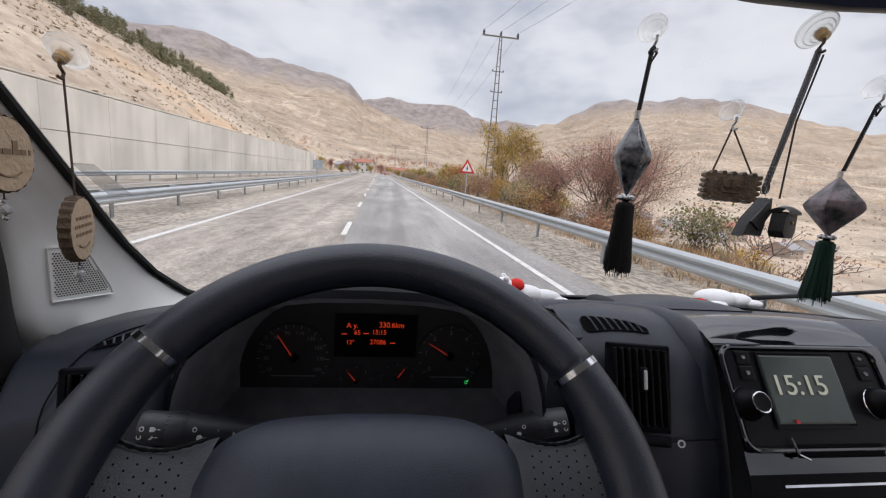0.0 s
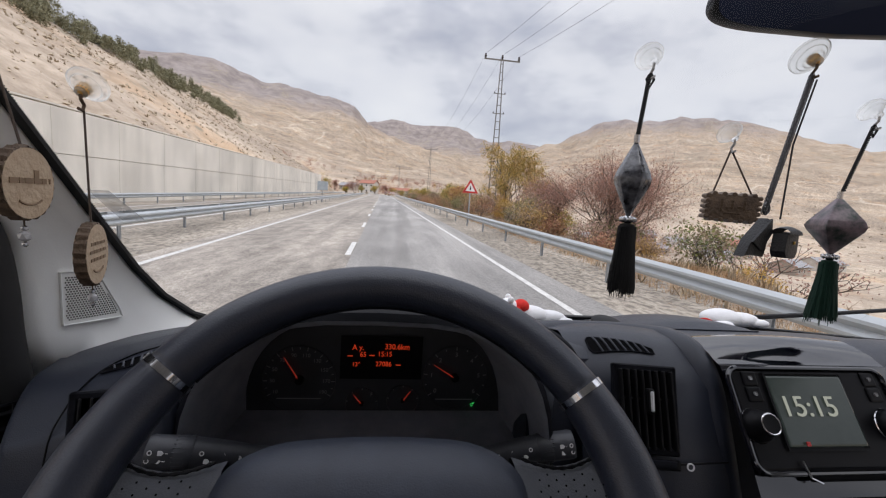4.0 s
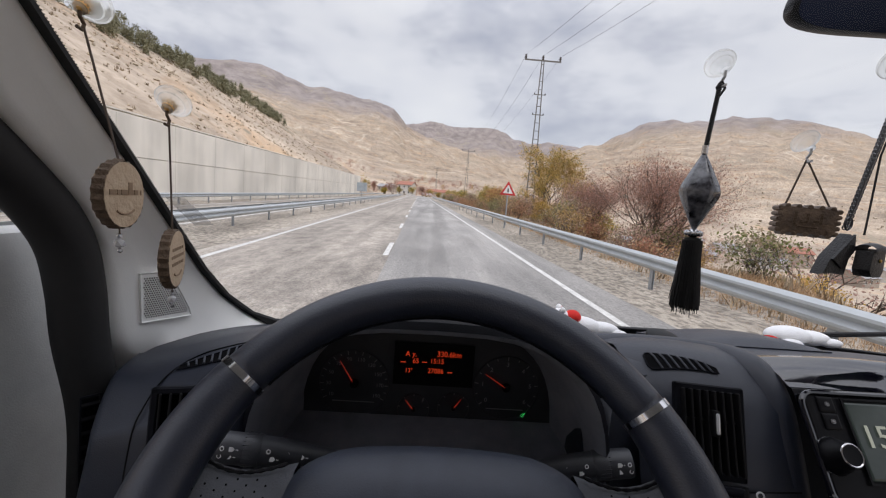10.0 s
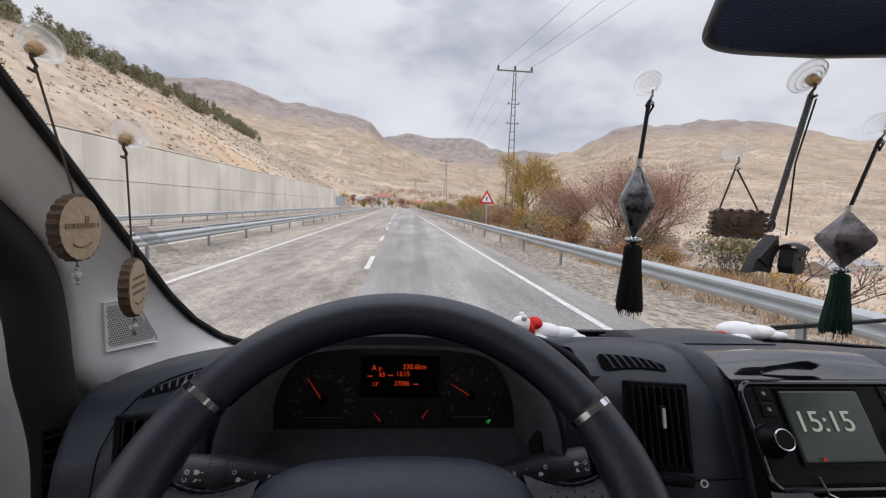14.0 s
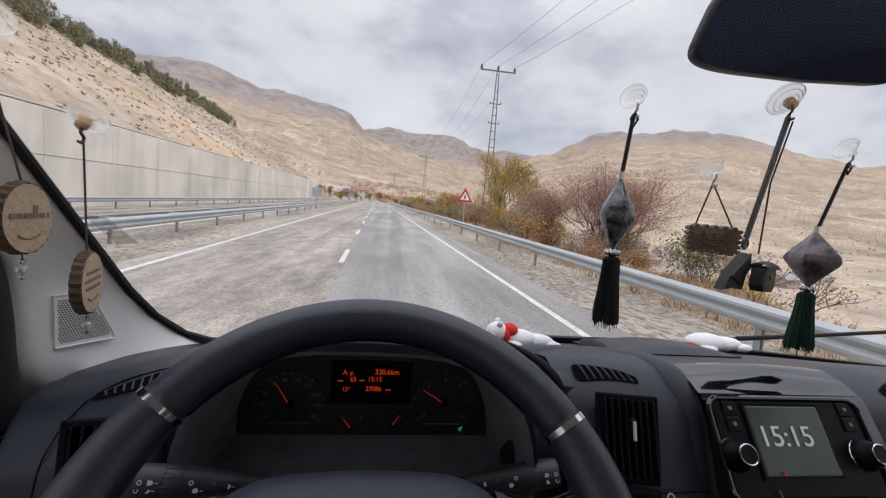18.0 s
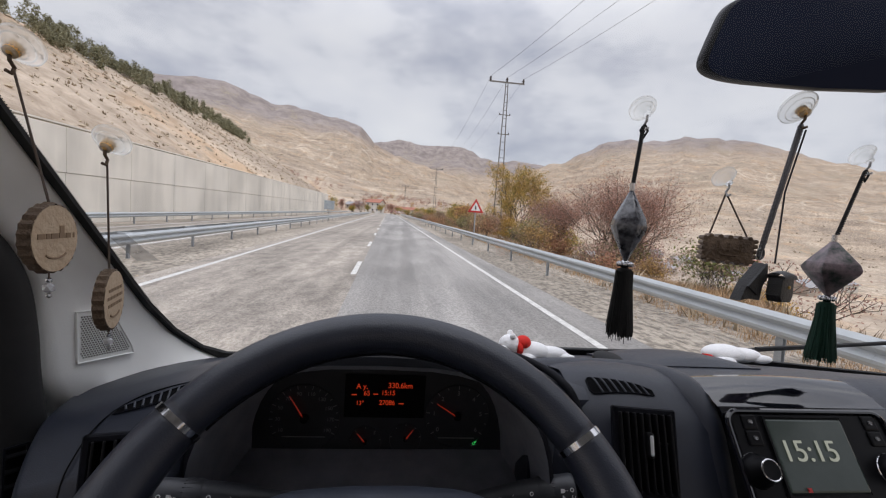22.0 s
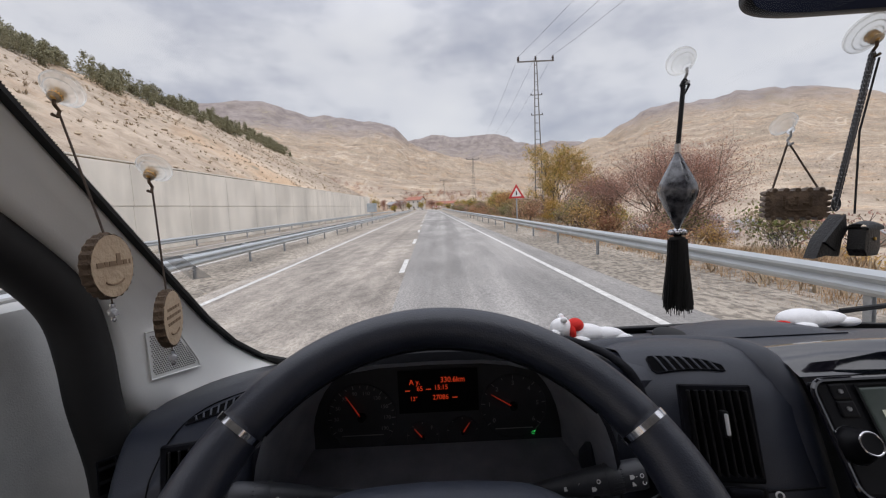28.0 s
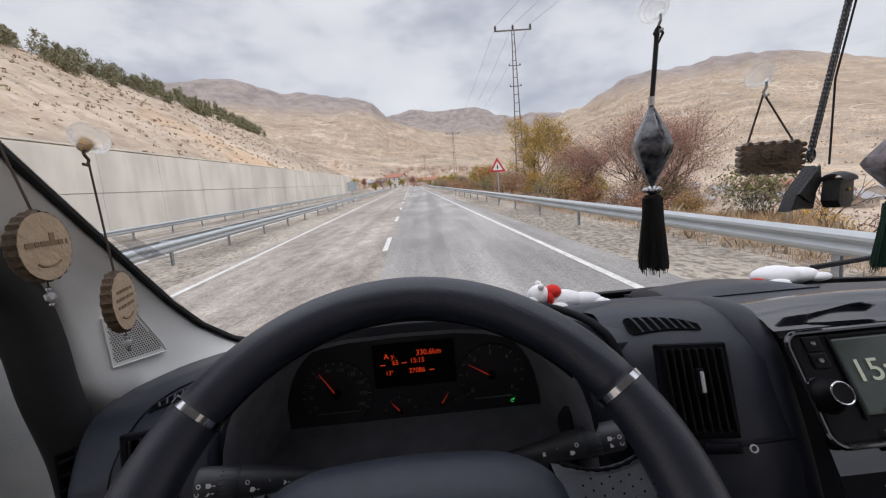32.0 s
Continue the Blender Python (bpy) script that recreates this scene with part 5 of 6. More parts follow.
top_vent(centre_profile, 0.246, 0.632, 0.312, 0.610, 0.0105, "black slanted demister slots on the vent pod")
top_vent(left_profile, -0.248, 0.618, -0.184, 0.624, 0.0095, "black slanted demister slots by the pillar", True)
top_vent(lambda x: [(a, b - 0.010) for a, b in centre_profile(AX - x)], AX - 0.314, 0.612, AX - 0.246, 0.634, 0.0125, "black demister slots on the passenger side", True)
# row below the vent: shut-off wheel and its two marks
ctl = thing("vent_wheel", "small ribbed vent wheel with printed marks", "control")
m = stand(0.281, 0.541, 1.5225, 20, -9)
part("slot", box((0.040, 0.010, 0.003), m @ Matrix.Translation((0, 0, 0.004)), 0.002), M_black, ctl)
part("ribbed_wheel", box((0.028, 0.008, 0.008), m @ Matrix.Translation((0.002, 0, 0.005)), 0.003), M_dash_low, ctl)
part("mark", lathe(((0.0, 0.001), (0.0035, 0.001), (0.0035, 0.0)), m @ Matrix.Translation((-0.028, 0, 0.006)), 14), M_white_mark, ctl)
part("ring_mark", lathe(((0.0024, 0.0), (0.0036, 0.0), (0.0036, 0.001), (0.0024, 0.001)), m @ Matrix.Translation((0.028, 0, 0.006)), 16), M_white_mark, ctl)
part("seam", tube([(0.236, 0.566, 1.514), (0.29, 0.548, 1.515), (0.365, 0.550, 1.516)], 0.001, 6), M_black, dash)

part("light_sensor", lathe(((0.0, 0.0035), (0.016, 0.003), (0.021, 0.0012), (0.022, -0.004)), pose(0.335, 0.752, 1.600, 12), 28), M_black, dash, "flat black round cap", smooth=True)
# lidded tray on top of the dashboard and the black slot line at the glass
part("tray_lid", thicken(loft([[(x, y, 1.6045 - 0.21 * (y - 0.71) + 0.017 * max(0.0, math.sin(math.pi * (x - 0.36) / 0.19)) ** 0.6 * max(0.0, math.sin(math.pi * (y - 0.72) / 0.15)) ** 0.5) for x in np.linspace(0.36, 0.55, 21)] for y in np.linspace(0.72, 0.87, 11)]), 0.004), M_dash, dash, smooth=True)
part("glass_slot", box((0.26, 0.014, 0.005), pose(0.46, 0.925, 1.560), 0.002), M_black, dash)

# ---- instrument binnacle ----
ins = thing("instrument_cluster", "dark instrument cluster with a red dot display under a hood", "instrument cluster")


def arch(y, w, top, base, n=25, power=0.62):
    out = []
    for k in range(n):
        a = math.pi * k / (n - 1)
        c, s_ = math.cos(a), math.sin(a)
        out.append((0.012 - w * math.copysign(abs(c) ** power, c), y, base + (top - base) * s_ ** power))
    return out


hood = [arch(0.80, 0.165, 1.615, 1.45), arch(0.70, 0.180, 1.640, 1.45), arch(0.60, 0.184, 1.652, 1.44), arch(0.575, 0.182, 1.651, 1.44), arch(0.568, 0.176, 1.645, 1.44), arch(0.575, 0.170, 1.639, 1.44), arch(0.64, 0.160, 1.626, 1.46), arch(0.672, 0.150, 1.618, 1.46)]
part("hood", loft(hood[:5]), M_dash_low, ins, smooth=True)
# inner side of the hood, painted paler to look lit
part("hood_liner", loft(hood[4:]), M_lit_liner, ins, smooth=True)
part("back_panel", box((0.300, 0.01, 0.150), pose(0.014, 0.684, 1.540)), M_cluster, ins)
part("lower_shroud", loft([[(x, 0.675, 1.505), (x, 0.62, 1.488), (x, 0.57, 1.47), (x, 0.55, 1.40)] for x in np.linspace(-0.165, 0.175, 9)]), M_lit_liner, ins, smooth=True)
for sx in (-1, 1):
    part("side_wall", loft([[(0.014 + sx * (0.150 + 0.025 * t), 0.679 - 0.10 * t, z) for t in np.linspace(0, 1, 5)] for z in (1.46, 1.53, 1.60)]), M_lit_liner, ins, smooth="all")
FY = 0.677


def face(x, z, lift=0.0):
    return stand(x, FY - lift, z)


def dial(cx, cz, r, labels, a0, a1, needle, label, size):
    """A dial: ring, ticks, figures, needle and hub. Angles clockwise from straight down, in degrees."""
    d = part("dial", lathe(((r * 0.99, 0.0), (r, 0.0015), (r * 1.01, 0.0)), face(cx, cz), 48), M_cluster, ins, label)
    tk = bmesh.new()
    for k in range(len(labels) * 2 - 1):
        a = radians(a0 + (a1 - a0) * k / (len(labels) * 2 - 2))
        p = Matrix.Translation((-math.sin(a) * r * 0.93, -math.cos(a) * r * 0.93, 0)) @ Matrix.Rotation(-a, 4, "Z")
        add_box(tk, (0.0008, r * (0.11 if k % 2 == 0 else 0.06), 0.0004), face(cx, cz, 0.001) @ p)
    part("ticks", tk, M_dim_mark, d)
    for k, tx in enumerate(labels):
        if tx:
            a = radians(a0 + (a1 - a0) * k / (len(labels) - 1))
            words("figure", tx, size, face(cx - math.sin(a) * r * 0.74, cz - math.cos(a) * r * 0.74, 0.001), M_dim_mark, d)
    a = radians(needle)
    part("needle", tube([face(cx, cz, 0.003) @ Vector((0, 0, 0)), face(cx, cz, 0.003) @ Vector((-math.sin(a) * r * 0.8, -math.cos(a) * r * 0.8, 0))], (0.0008, 0.0004), 6), M_needle, d)
    part("hub", lathe(((0.0, 0.004), (r * 0.12, 0.0035), (r * 0.14, 0.0)), face(cx, cz), 20), M_black, d)
    return d


dial(-0.077, 1.541, 0.041, ("10", "30", "50", "70", "90", "110", "130", "150", "170", "190"), 62, 298, 148, "speedometer with red needle", 0.0062)
dial(0.105, 1.546, 0.039, ("0", "1", "2", "3", "4", "5", "6"), 55, 305, 122, "rev counter with red needle", 0.0075)
dial(-0.005, 1.513, 0.019, ("", "", ""), 100, 260, 140, "fuel gauge with red needle", 0.005)
dial(0.043, 1.517, 0.019, ("", "", ""), 100, 260, 215, "temperature gauge with red needle", 0.005)
words("figure", "F", 0.006, face(0.006, 1.524, 0.001), M_dim_mark, ins)
lamp = part("cruise_lamp", tube([face(0.128, 1.513, 0.002) @ Vector((0.0022 * math.cos(q), 0.0020 * math.sin(q), 0)) for q in np.linspace(0.4, 5.4, 12)], 0.00028, 5), M_green, ins, "small green telltale lamp")
part("lamp_pointer", tube([face(0.128, 1.513, 0.002).translation, face(0.1305, 1.5155, 0.002).translation], 0.0005, 5), M_green, lamp)
for cx, w in ((-0.077, 0.050), (0.105, 0.045)):
    part("base_line", box((w, 0.0008, 0.0008), pose(cx, FY - 0.001, 1.519)), M_dim_mark, ins)
dsp = part("display", box((0.095, 0.002, 0.052), pose(0.016, FY - 0.001, 1.570)), M_black, ins, "black display window")
for text, size, x, z in (("A y.", 0.0092, -0.0115, 1.5825), ("330.6km", 0.0092, 0.0335, 1.5840), ("65", 0.0082, -0.0056, 1.5742), ("15:15", 0.0082, 0.0195, 1.5750), ("13\u00b0", 0.0072, -0.0133, 1.5622), ("27086", 0.0082, 0.0185, 1.5630)):
    words("display_text", text, size, face(x, z, 0.004) @ Matrix.Diagonal((0.92, 1.0, 1.0, 1.0)), M_red_text, dsp)
for x, z in ((0.0045, 1.5730), (0.0355, 1.5618), (-0.0205, 1.5720)):
    part("unit_bar", box((0.006, 0.001, 0.0007), pose(x, FY - 0.003, z)), M_red_text, dsp)

# ---- steering wheel ----
WC, WT, WR = Vector((0.016, 0.4355, 1.539)), 41.2, 0.1855
wheel = thing("steering_wheel", "black leather steering wheel with chrome rim inserts", "steering wheel")
# local x right, local y up along the wheel's plane, local z towards the driver
WM = Matrix.Translation(WC) @ pose(0, 0, 0, 90 - WT, 0, 0)


def rim_point(deg, r=WR, z=0.0):
    a = radians(deg)
    return WM @ Vector((r * math.cos(a), r * math.sin(a), z))


def rim_arc(a0, a1, r, grip=0.0, n=40):
    return [rim_point(a0 + (a1 - a0) * k / n, WR) for k in range(n + 1)], [r + grip * math.sin(math.pi * k / n) for k in range(n + 1)]


SPLIT = (31.0, 144.5)
for nm, a0, a1, r, g in (("upper_rim", SPLIT[0], SPLIT[1], 0.0182, 0.0), ("right_grip", -32, SPLIT[0], 0.0190, 0.0018), ("left_grip", SPLIT[1], 212, 0.0190, 0.0018), ("lower_rim", 212, 328, 0.0178, 0.0)):
    p, rr = rim_arc(a0, a1, r, g)
    part(nm, tube(p, rr, 20, squash=1.0), M_leather, wheel, smooth="all")
for a in SPLIT:
    p, rr = rim_arc(a - 0.8, a + 0.8, 0.0199, 0, 4)
    part("chrome_ring", tube(p, rr, 24), M_chrome, wheel, "polished chrome ring", smooth=True)
# seam line on the inner side of the upper rim
part("stitching", tube([rim_point(a, WR - 0.0184, -0.004) for a in np.linspace(40, 142, 60)], 0.0009, 6), M_dash_low, wheel)
# airbag pad: a domed shield
pad = []
outl = [(-0.108, 0.028), (-0.098, 0.052), (-0.070, 0.066), (-0.035, 0.070), (0, 0.071), (0.035, 0.070), (0.070, 0.066), (0.098, 0.052), (0.108, 0.028), (0.102, -0.03), (0.07, -0.075), (0.03, -0.09), (-0.03, -0.09), (-0.07, -0.075), (-0.102, -0.03)]
outl = [(q.x, q.y) for q in smooth_path([(x, y, 0) for x, y in outl + outl[:1]], 4)[:-1]]
for s_, hgt in ((1.0, -0.035), (1.0, -0.012), (0.965, 0.002), (0.86, 0.013), (0.6, 0.023), (0.3, 0.027), (0.02, 0.028)):
    pad.append([WM @ Vector((x * s_, y * s_ - 0.004, hgt)) for x, y in outl])
part("airbag_pad", loft(pad, True), M_pad, wheel, smooth="all")
em = [(0.014 * math.sin(a) * (1.0 if k % 2 else 0.8), 0.017 * math.cos(a)) for k, a in enumerate(np.linspace(0, 2 * math.pi, 12, endpoint=False))]
part("emblem", prism(em, 0.003, WM @ Matrix.Translation((0, -0.026, 0.0265)), 0.001), M_chrome, wheel, "plain chrome badge")
# spokes: broad, leather-covered, with stitched upper edge
for sx in (-1, 1):
    rows = []
    for t in np.linspace(0, 1, 9):
        x = sx * (0.098 + 0.084 * t)
        up, lo_ = 0.049 - 0.006 * math.sin(math.pi * t) + 0.014 * t ** 4, -0.024 - 0.02 * t
        z = -0.004 + 0.0 * t - 0.008 * math.sin(math.pi * t)
        rows.append([WM @ Vector(q) for q in ((x, up, z - 0.014), (x, up + 0.003, z - 0.004), (x, up - 0.004, z + 0.004), (x, (up + lo_) / 2, z + 0.008), (x, lo_ + 0.004, z + 0.004), (x, lo_, z - 0.006), (x, (up + lo_) / 2, z - 0.02))])
    sp = part("spoke", loft(rows, True), M_spoke, wheel, smooth="all")
    part("stitched_edge", tube([WM @ Vector((sx * (0.104 + 0.07 * t), 0.050 - 0.006 * math.sin(math.pi * t) + 0.010 * t ** 4, -0.002 - 0.008 * math.sin(math.pi * t))) for t in np.linspace(0, 1, 20)], [0.0016 if k % 2 else 0.001 for k in range(20)], 6), M_black, sp)
    per = bmesh.new()
    for i in range(9):
        for j in range(5):
            t = 0.2 + 0.08 * i
            bmesh.ops.create_circle(per, cap_ends=True, radius=0.0008, segments=6, matrix=WM @ Matrix.Translation((sx * (0.098 + 0.084 * t), 0.036 - 0.007 * j + 0.0035 * (i % 2), 0.0046 - 0.008 * math.sin(math.pi * t))))
    # flat near-black dots, painted shade of the punched leather
    part("perforation", per, M_hole_shade, sp)
    for bx_, by_, bw_, bh_ in ((0.116, -0.004, 0.024, 0.018), (0.121, -0.024, 0.024, 0.017), (0.128, -0.044, 0.024, 0.017)):
        bt = part("button", box((bw_, bh_, 0.006), WM @ Matrix.Translation((sx * bx_, by_, 0.004)), 0.003), M_gloss, sp)
        part("printed_mark", box((0.007, 0.0018, 0.0006), WM @ Matrix.Translation((sx * bx_, by_, 0.0075)) @ pose(0, 0, 0, 0, 0, 35)), M_dim_mark, bt)
part("lower_spoke", box((0.05, 0.10, 0.02), WM @ Matrix.Translation((0, -0.13, -0.01)), 0.008), M_black, wheel)
part("column", tube([WM @ Vector((0, 0.01, -0.03)), WM @ Vector((0, 0.005, -0.10)), WM @ Vector((0, 0.0, -0.22))], (0.058, 0.066, 0.06), 20), M_dash_low, wheel, smooth=True)
part("column_cowl", box((0.15, 0.075, 0.13), WM @ Matrix.Translation((0, 0.030, -0.115)), 0.03, 4), M_dash_low, wheel, smooth=True)


def stalk(sx, tip, root, label):
    s = thing("stalk", label, "control stalk", "column stalks")
    a, b = Vector(root), Vector(tip)
    d = b - a
    part("arm", tube([a, a + d * 0.25, a + d * 0.55, a + d * 0.70], (0.006, 0.0085, 0.0125, 0.0135), 16), M_stalk, s, smooth=True)
    part("collar", tube([a + d * 0.70, a + d * 0.71, a + d * 0.81, a + d * 0.82], (0.0138, 0.0143, 0.0143, 0.0138), 24), M_stalk, s, smooth=True)
    for k in range(24):
        q = a + d * 0.72
        ph = 2 * math.pi * k / 24
        off = Vector((0, math.cos(ph), math.sin(ph))) * 0.0143
        part("collar_rib", tube([q + off, a + d * 0.80 + off], 0.0006, 4), M_stalk, s)
    part("tip", tube([a + d * 0.82, a + d * 0.97, b], (0.0138, 0.0138, 0.0125), 18), M_stalk, s, smooth=True)
    side = Vector((0, -0.0130, 0.0042))
    for k, (t, dz) in enumerate(((0.36, 0.0), (0.47, 0.002), (0.57, -0.003), (0.60, 0.004), (0.86, 0.003), (0.93, 0.003), (0.88, -0.004), (0.95, -0.004))):
        p = a + d * t + side * (0.72 if t < 0.5 else 1.02) + Vector((0, 0, dz))
        m_ = Matrix.Translation(p) @ pose(0, 0, 0, 72, 0, 6 * sx)
        if k % 2:
            mark = lathe(((0.0013, 0.0), (0.0020, 0.0), (0.0020, 0.0006), (0.0013, 0.0006)), m_, 12)
        else:
            mark = prism([(-0.0026, -0.0018), (0.0006, -0.0018), (0.0024, 0.0), (0.0006, 0.0018), (-0.0026, 0.0018)], 0.0006, m_)
        part("printed_mark", mark, M_white_mark, s)
        if k % 2 == 0:
            part("printed_mark", box((0.0022, 0.0005, 0.0006), m_ @ Matrix.Translation((0.0045, 0, 0.0003))), M_white_mark, s)
    return s


stalk(-1, (-0.174, 0.553, 1.5320), (-0.062, 0.575, 1.512), "black lighting stalk with white printed marks")
stalk(1, (0.211, 0.572, 1.5240), (0.096, 0.592, 1.496), "black wiper stalk with white printed marks")

# switch panel low beside the column
swp = thing("switch_panel", "dark switch panel with square rocker buttons", "switch panel")
part("plate", box((0.10, 0.012, 0.09), pose(-0.185, 0.552, 1.435, -8), 0.006), M_dash_low, swp)
for i in range(3):
    for j in range(2):
        b = part("button", box((0.027, 0.008, 0.030), pose(-0.215 + 0.030 * i, 0.543 + 0.005 * j, 1.465 - 0.036 * j, -8), 0.003), M_black, swp)
        part("symbol", box((0.007, 0.001, 0.006), pose(-0.215 + 0.030 * i, 0.5385 + 0.005 * j, 1.466 - 0.036 * j, -8), 0.001, 1), M_dim_mark, b)

# ---- radio and centre stack ----
rad = thing("radio", "glossy black radio panel with a clock screen and two knobs", "radio")
RT = 34.0
# the glossy brow over the radio
brow = []
for t in np.linspace(0, 1, 21):
    x = 0.376 + 0.210 * t
    bow = 0.004 * math.sin(math.pi * t)
    brow.append([(x, 0.655, 1.608 + bow), (x, 0.646, 1.6150 + bow), (x, 0.638, 1.6155 + bow), (x, 0.622, 1.6125 + bow), (x, 0.606, 1.6085 + bow * 0.8), (x, 0.600, 1.6050), (x, 0.592, 1.602)])
part("brow", loft(brow), M_gloss, rad, "mirror-glossy black brow", smooth="all")
bez = [[(x, 0.590, 1.602), (x, 0.586, 1.598), (x, 0.545, 1.540), (x, 0.520, 1.498)] for x in np.linspace(0.376, 0.586, 9)]
part("bezel", loft(bez), M_gloss, rad, smooth=True)
part("lower_fascia", loft([[(x, 0.520, 1.4975), (x, 0.508, 1.468), (x, 0.500, 1.43), (x, 0.490, 1.36), (x, 0.485, 1.28)] for x in np.linspace(0.376, 0.586, 9)]), M_dash_low, rad, smooth=True)


def panel(x, z):
    """A point on the sloping radio face, a little proud."""
    return pose(x, 0.545 + (z - 1.540) * 0.69 - 0.004, z, 90 - RT, 0, 0)


part("recess", box((0.184, 0.098, 0.003), panel(0.4685, 1.560), 0.004), M_black, rad)
rr = [(0.4685 + sx_ * 0.080 + 0.014 * math.cos(q), sy_ * 0.036 + 0.014 * math.sin(q)) for sx_, sy_, q0 in ((1, 1, 0), (-1, 1, 1), (-1, -1, 2), (1, -1, 3)) for q in np.linspace(q0 * math.pi / 2, (q0 + 1) * math.pi / 2, 8)]
part("recess_rim", tube([panel(0, 1.560) @ Vector((x, y, 0.002)) for x, y in rr + rr[:1]], 0.0026, 8, cap=False), M_gloss, rad, smooth=True)
scr = part("screen", box((0.090, 0.068, 0.003), panel(0.4615, 1.566) @ Matrix.Translation((0, 0, 0.003)), 0.002), M_screen, rad, "dim greenish clock screen")
words("clock", "15:15", 0.0290, panel(0.4535, 1.568) @ Matrix.Translation((0, 0, 0.006)) @ Matrix.Diagonal((1.03, 0.98, 1, 1)), M_clock, scr)
part("status_mark", box((0.004, 0.004, 0.001), panel(0.436, 1.540) @ Matrix.Translation((0, 0, 0.006))), M_sign_red, scr)
part("screen_frame", thicken(loft([[panel(0.4615, 1.566) @ Vector((x * s_, y * s_, 0.004)) for x, y in ((-0.045, -0.036), (0.045, -0.036), (0.045, 0.036), (-0.045, 0.036))] for s_ in (1.0, 1.05)], True), 0.001), M_black, scr)
for kx in (0.389, 0.545):
    mk = panel(kx, 1.554) @ Matrix.Translation((0, 0, 0.002))
    mk = mk @ Matrix.Scale(0.78, 4)
    kb = part("knob", lathe(((0.0205, 0.0), (0.0200, 0.004), (0.0180, 0.010), (0.0150, 0.013), (0.0138, 0.022), (0.0130, 0.0235), (0.0105, 0.0235), (0.0, 0.0225)), mk, 36), M_black, rad, "black knob with a chrome ring", smooth=True)
    part("chrome_ring", lathe(((0.0112, 0.0236), (0.0121, 0.0241), (0.0130, 0.0236), (0.0133, 0.0228)), mk, 36), M_chrome, kb, smooth=True)
    part("base_ring", lathe(((0.0200, 0.0), (0.0210, 0.0010), (0.0216, 0.0)), mk, 36), M_chrome, kb, smooth=True)
for bx in (0.399, 0.543):
    for bz in (1.592, 1.579):
        b = part("button", box((0.017, 0.015, 0.003), panel(bx, bz) @ Matrix.Translation((0, 0, 0.002)), 0.002), M_black, rad)
        part("symbol", box((0.004, 0.004, 0.0006), panel(bx, bz) @ Matrix.Translation((0, 0, 0.004)), 0.001, 1), M_dim_mark, b)
# thin near-black plate whose colour gives the shade of the slot
part("slot", box((0.10, 0.012, 0.003), panel(0.477, 1.518) @ Matrix.Translation((0, 0, 0.002)), 0.002), M_hole_shade, rad)
part("trim_line", box((0.15, 0.0022, 0.002), panel(0.477, 1.494) @ Matrix.Translation((0, 0, 0.0015))), M_chrome, rad, "thin silver line")
part("corner_clip", tube([panel(0.424, 1.528) @ Vector((0, 0, 0.004)), panel(0.427, 1.516) @ Vector((0, 0, 0.004)), panel(0.437, 1.512) @ Vector((0, 0, 0.004))], 0.0012, 6), M_chrome, rad)

# ---- rear-view mirror ----
mir = thing("rear_view_mirror", "black rear-view mirror seen from behind its lower edge", "mirror")
mo = []
outl = []
for k in range(48):
    a = 2 * math.pi * k / 48
    c, s_ = math.cos(a), math.sin(a)
    x, y = 0.124 * math.copysign(abs(c) ** 0.30, c), 0.043 * math.copysign(abs(s_) ** 0.38, s_) * (1.0 + 0.06 * c)
    outl.append((x + 0.20 * y, y + (0.30 * max(0.0, x - 0.055) if y < 0 else 0.0)))
MM = pose(0.450, 0.575, 1.986, 103, 3, -12)
for s_, z in ((0.975, 0.012), (1.0, 0.008), (1.0, -0.008), (0.9, -0.024), (0.5, -0.034), (0.02, -0.036)):
    mo.append([MM @ Vector((x * s_, y * s_, z)) for x, y in outl])
part("shell", loft(mo, True), M_black, mir, smooth=True)
bm = bmesh.new()
bm.faces.new([bm.verts.new(MM @ Vector((x * 0.975, y * 0.972, 0.0122))) for x, y in outl])
part("mirror_glass", bm, M_van, mir).data.materials[0] = material("dimmed_mirror", (0.020, 0.024, 0.042), 0.35, 0.0, other=(0.020, 0.024, 0.042), spec=0.03)
part("stem", tube([MM @ Vector((0, 0.0, -0.03)), MM @ Vector((0, 0.03, -0.05)), (0.443, 0.59, 2.04)], 0.012, 12), M_black, mir)


# ---- things hanging from the windscreen ----
def suction_cup(parent, p, amber=True, r=0.0185):
    """A clear cup on the glass with a knob and a hook."""
    m = Matrix.Translation(p) @ pose(0, 0, 0, 133, 0, 0)
    c = part("suction_cup", lathe(((r, -0.001), (r * 0.98, 0.0008), (r * 0.8, 0.0035), (r * 0.55, 0.0075), (r * 0.34, 0.0105), (r * 0.30, 0.0145), (0.0, 0.0155)), m, 28), M_cup, parent, "clear plastic suction cup", smooth=True)
    c.visible_shadow = False
    for k, f in enumerate((0.97, 0.72, 0.48)):
        part("cup_ridge", lathe(((r * f, 0.0012 + 0.003 * k), (r * f + 0.0007, 0.0018 + 0.003 * k), (r * f - 0.0007, 0.0022 + 0.003 * k)), m, 28), M_cup, c)
    if amber:
        part("cup_core", lathe(((0.0, 0.005), (0.0058, 0.006), (0.0052, 0.013), (0.0, 0.0165)), m, 14), M_amber, c)
    part("hook", tube([m @ Vector(q) for q in ((0, 0, 0.014), (0, -0.004, 0.018), (0, -0.010, 0.018), (0, -0.012, 0.023), (0, -0.008, 0.026))], 0.0014, 8), M_crystal if not amber else M_bark, c)
    return m @ Vector((0, -0.0105, 0.0195))


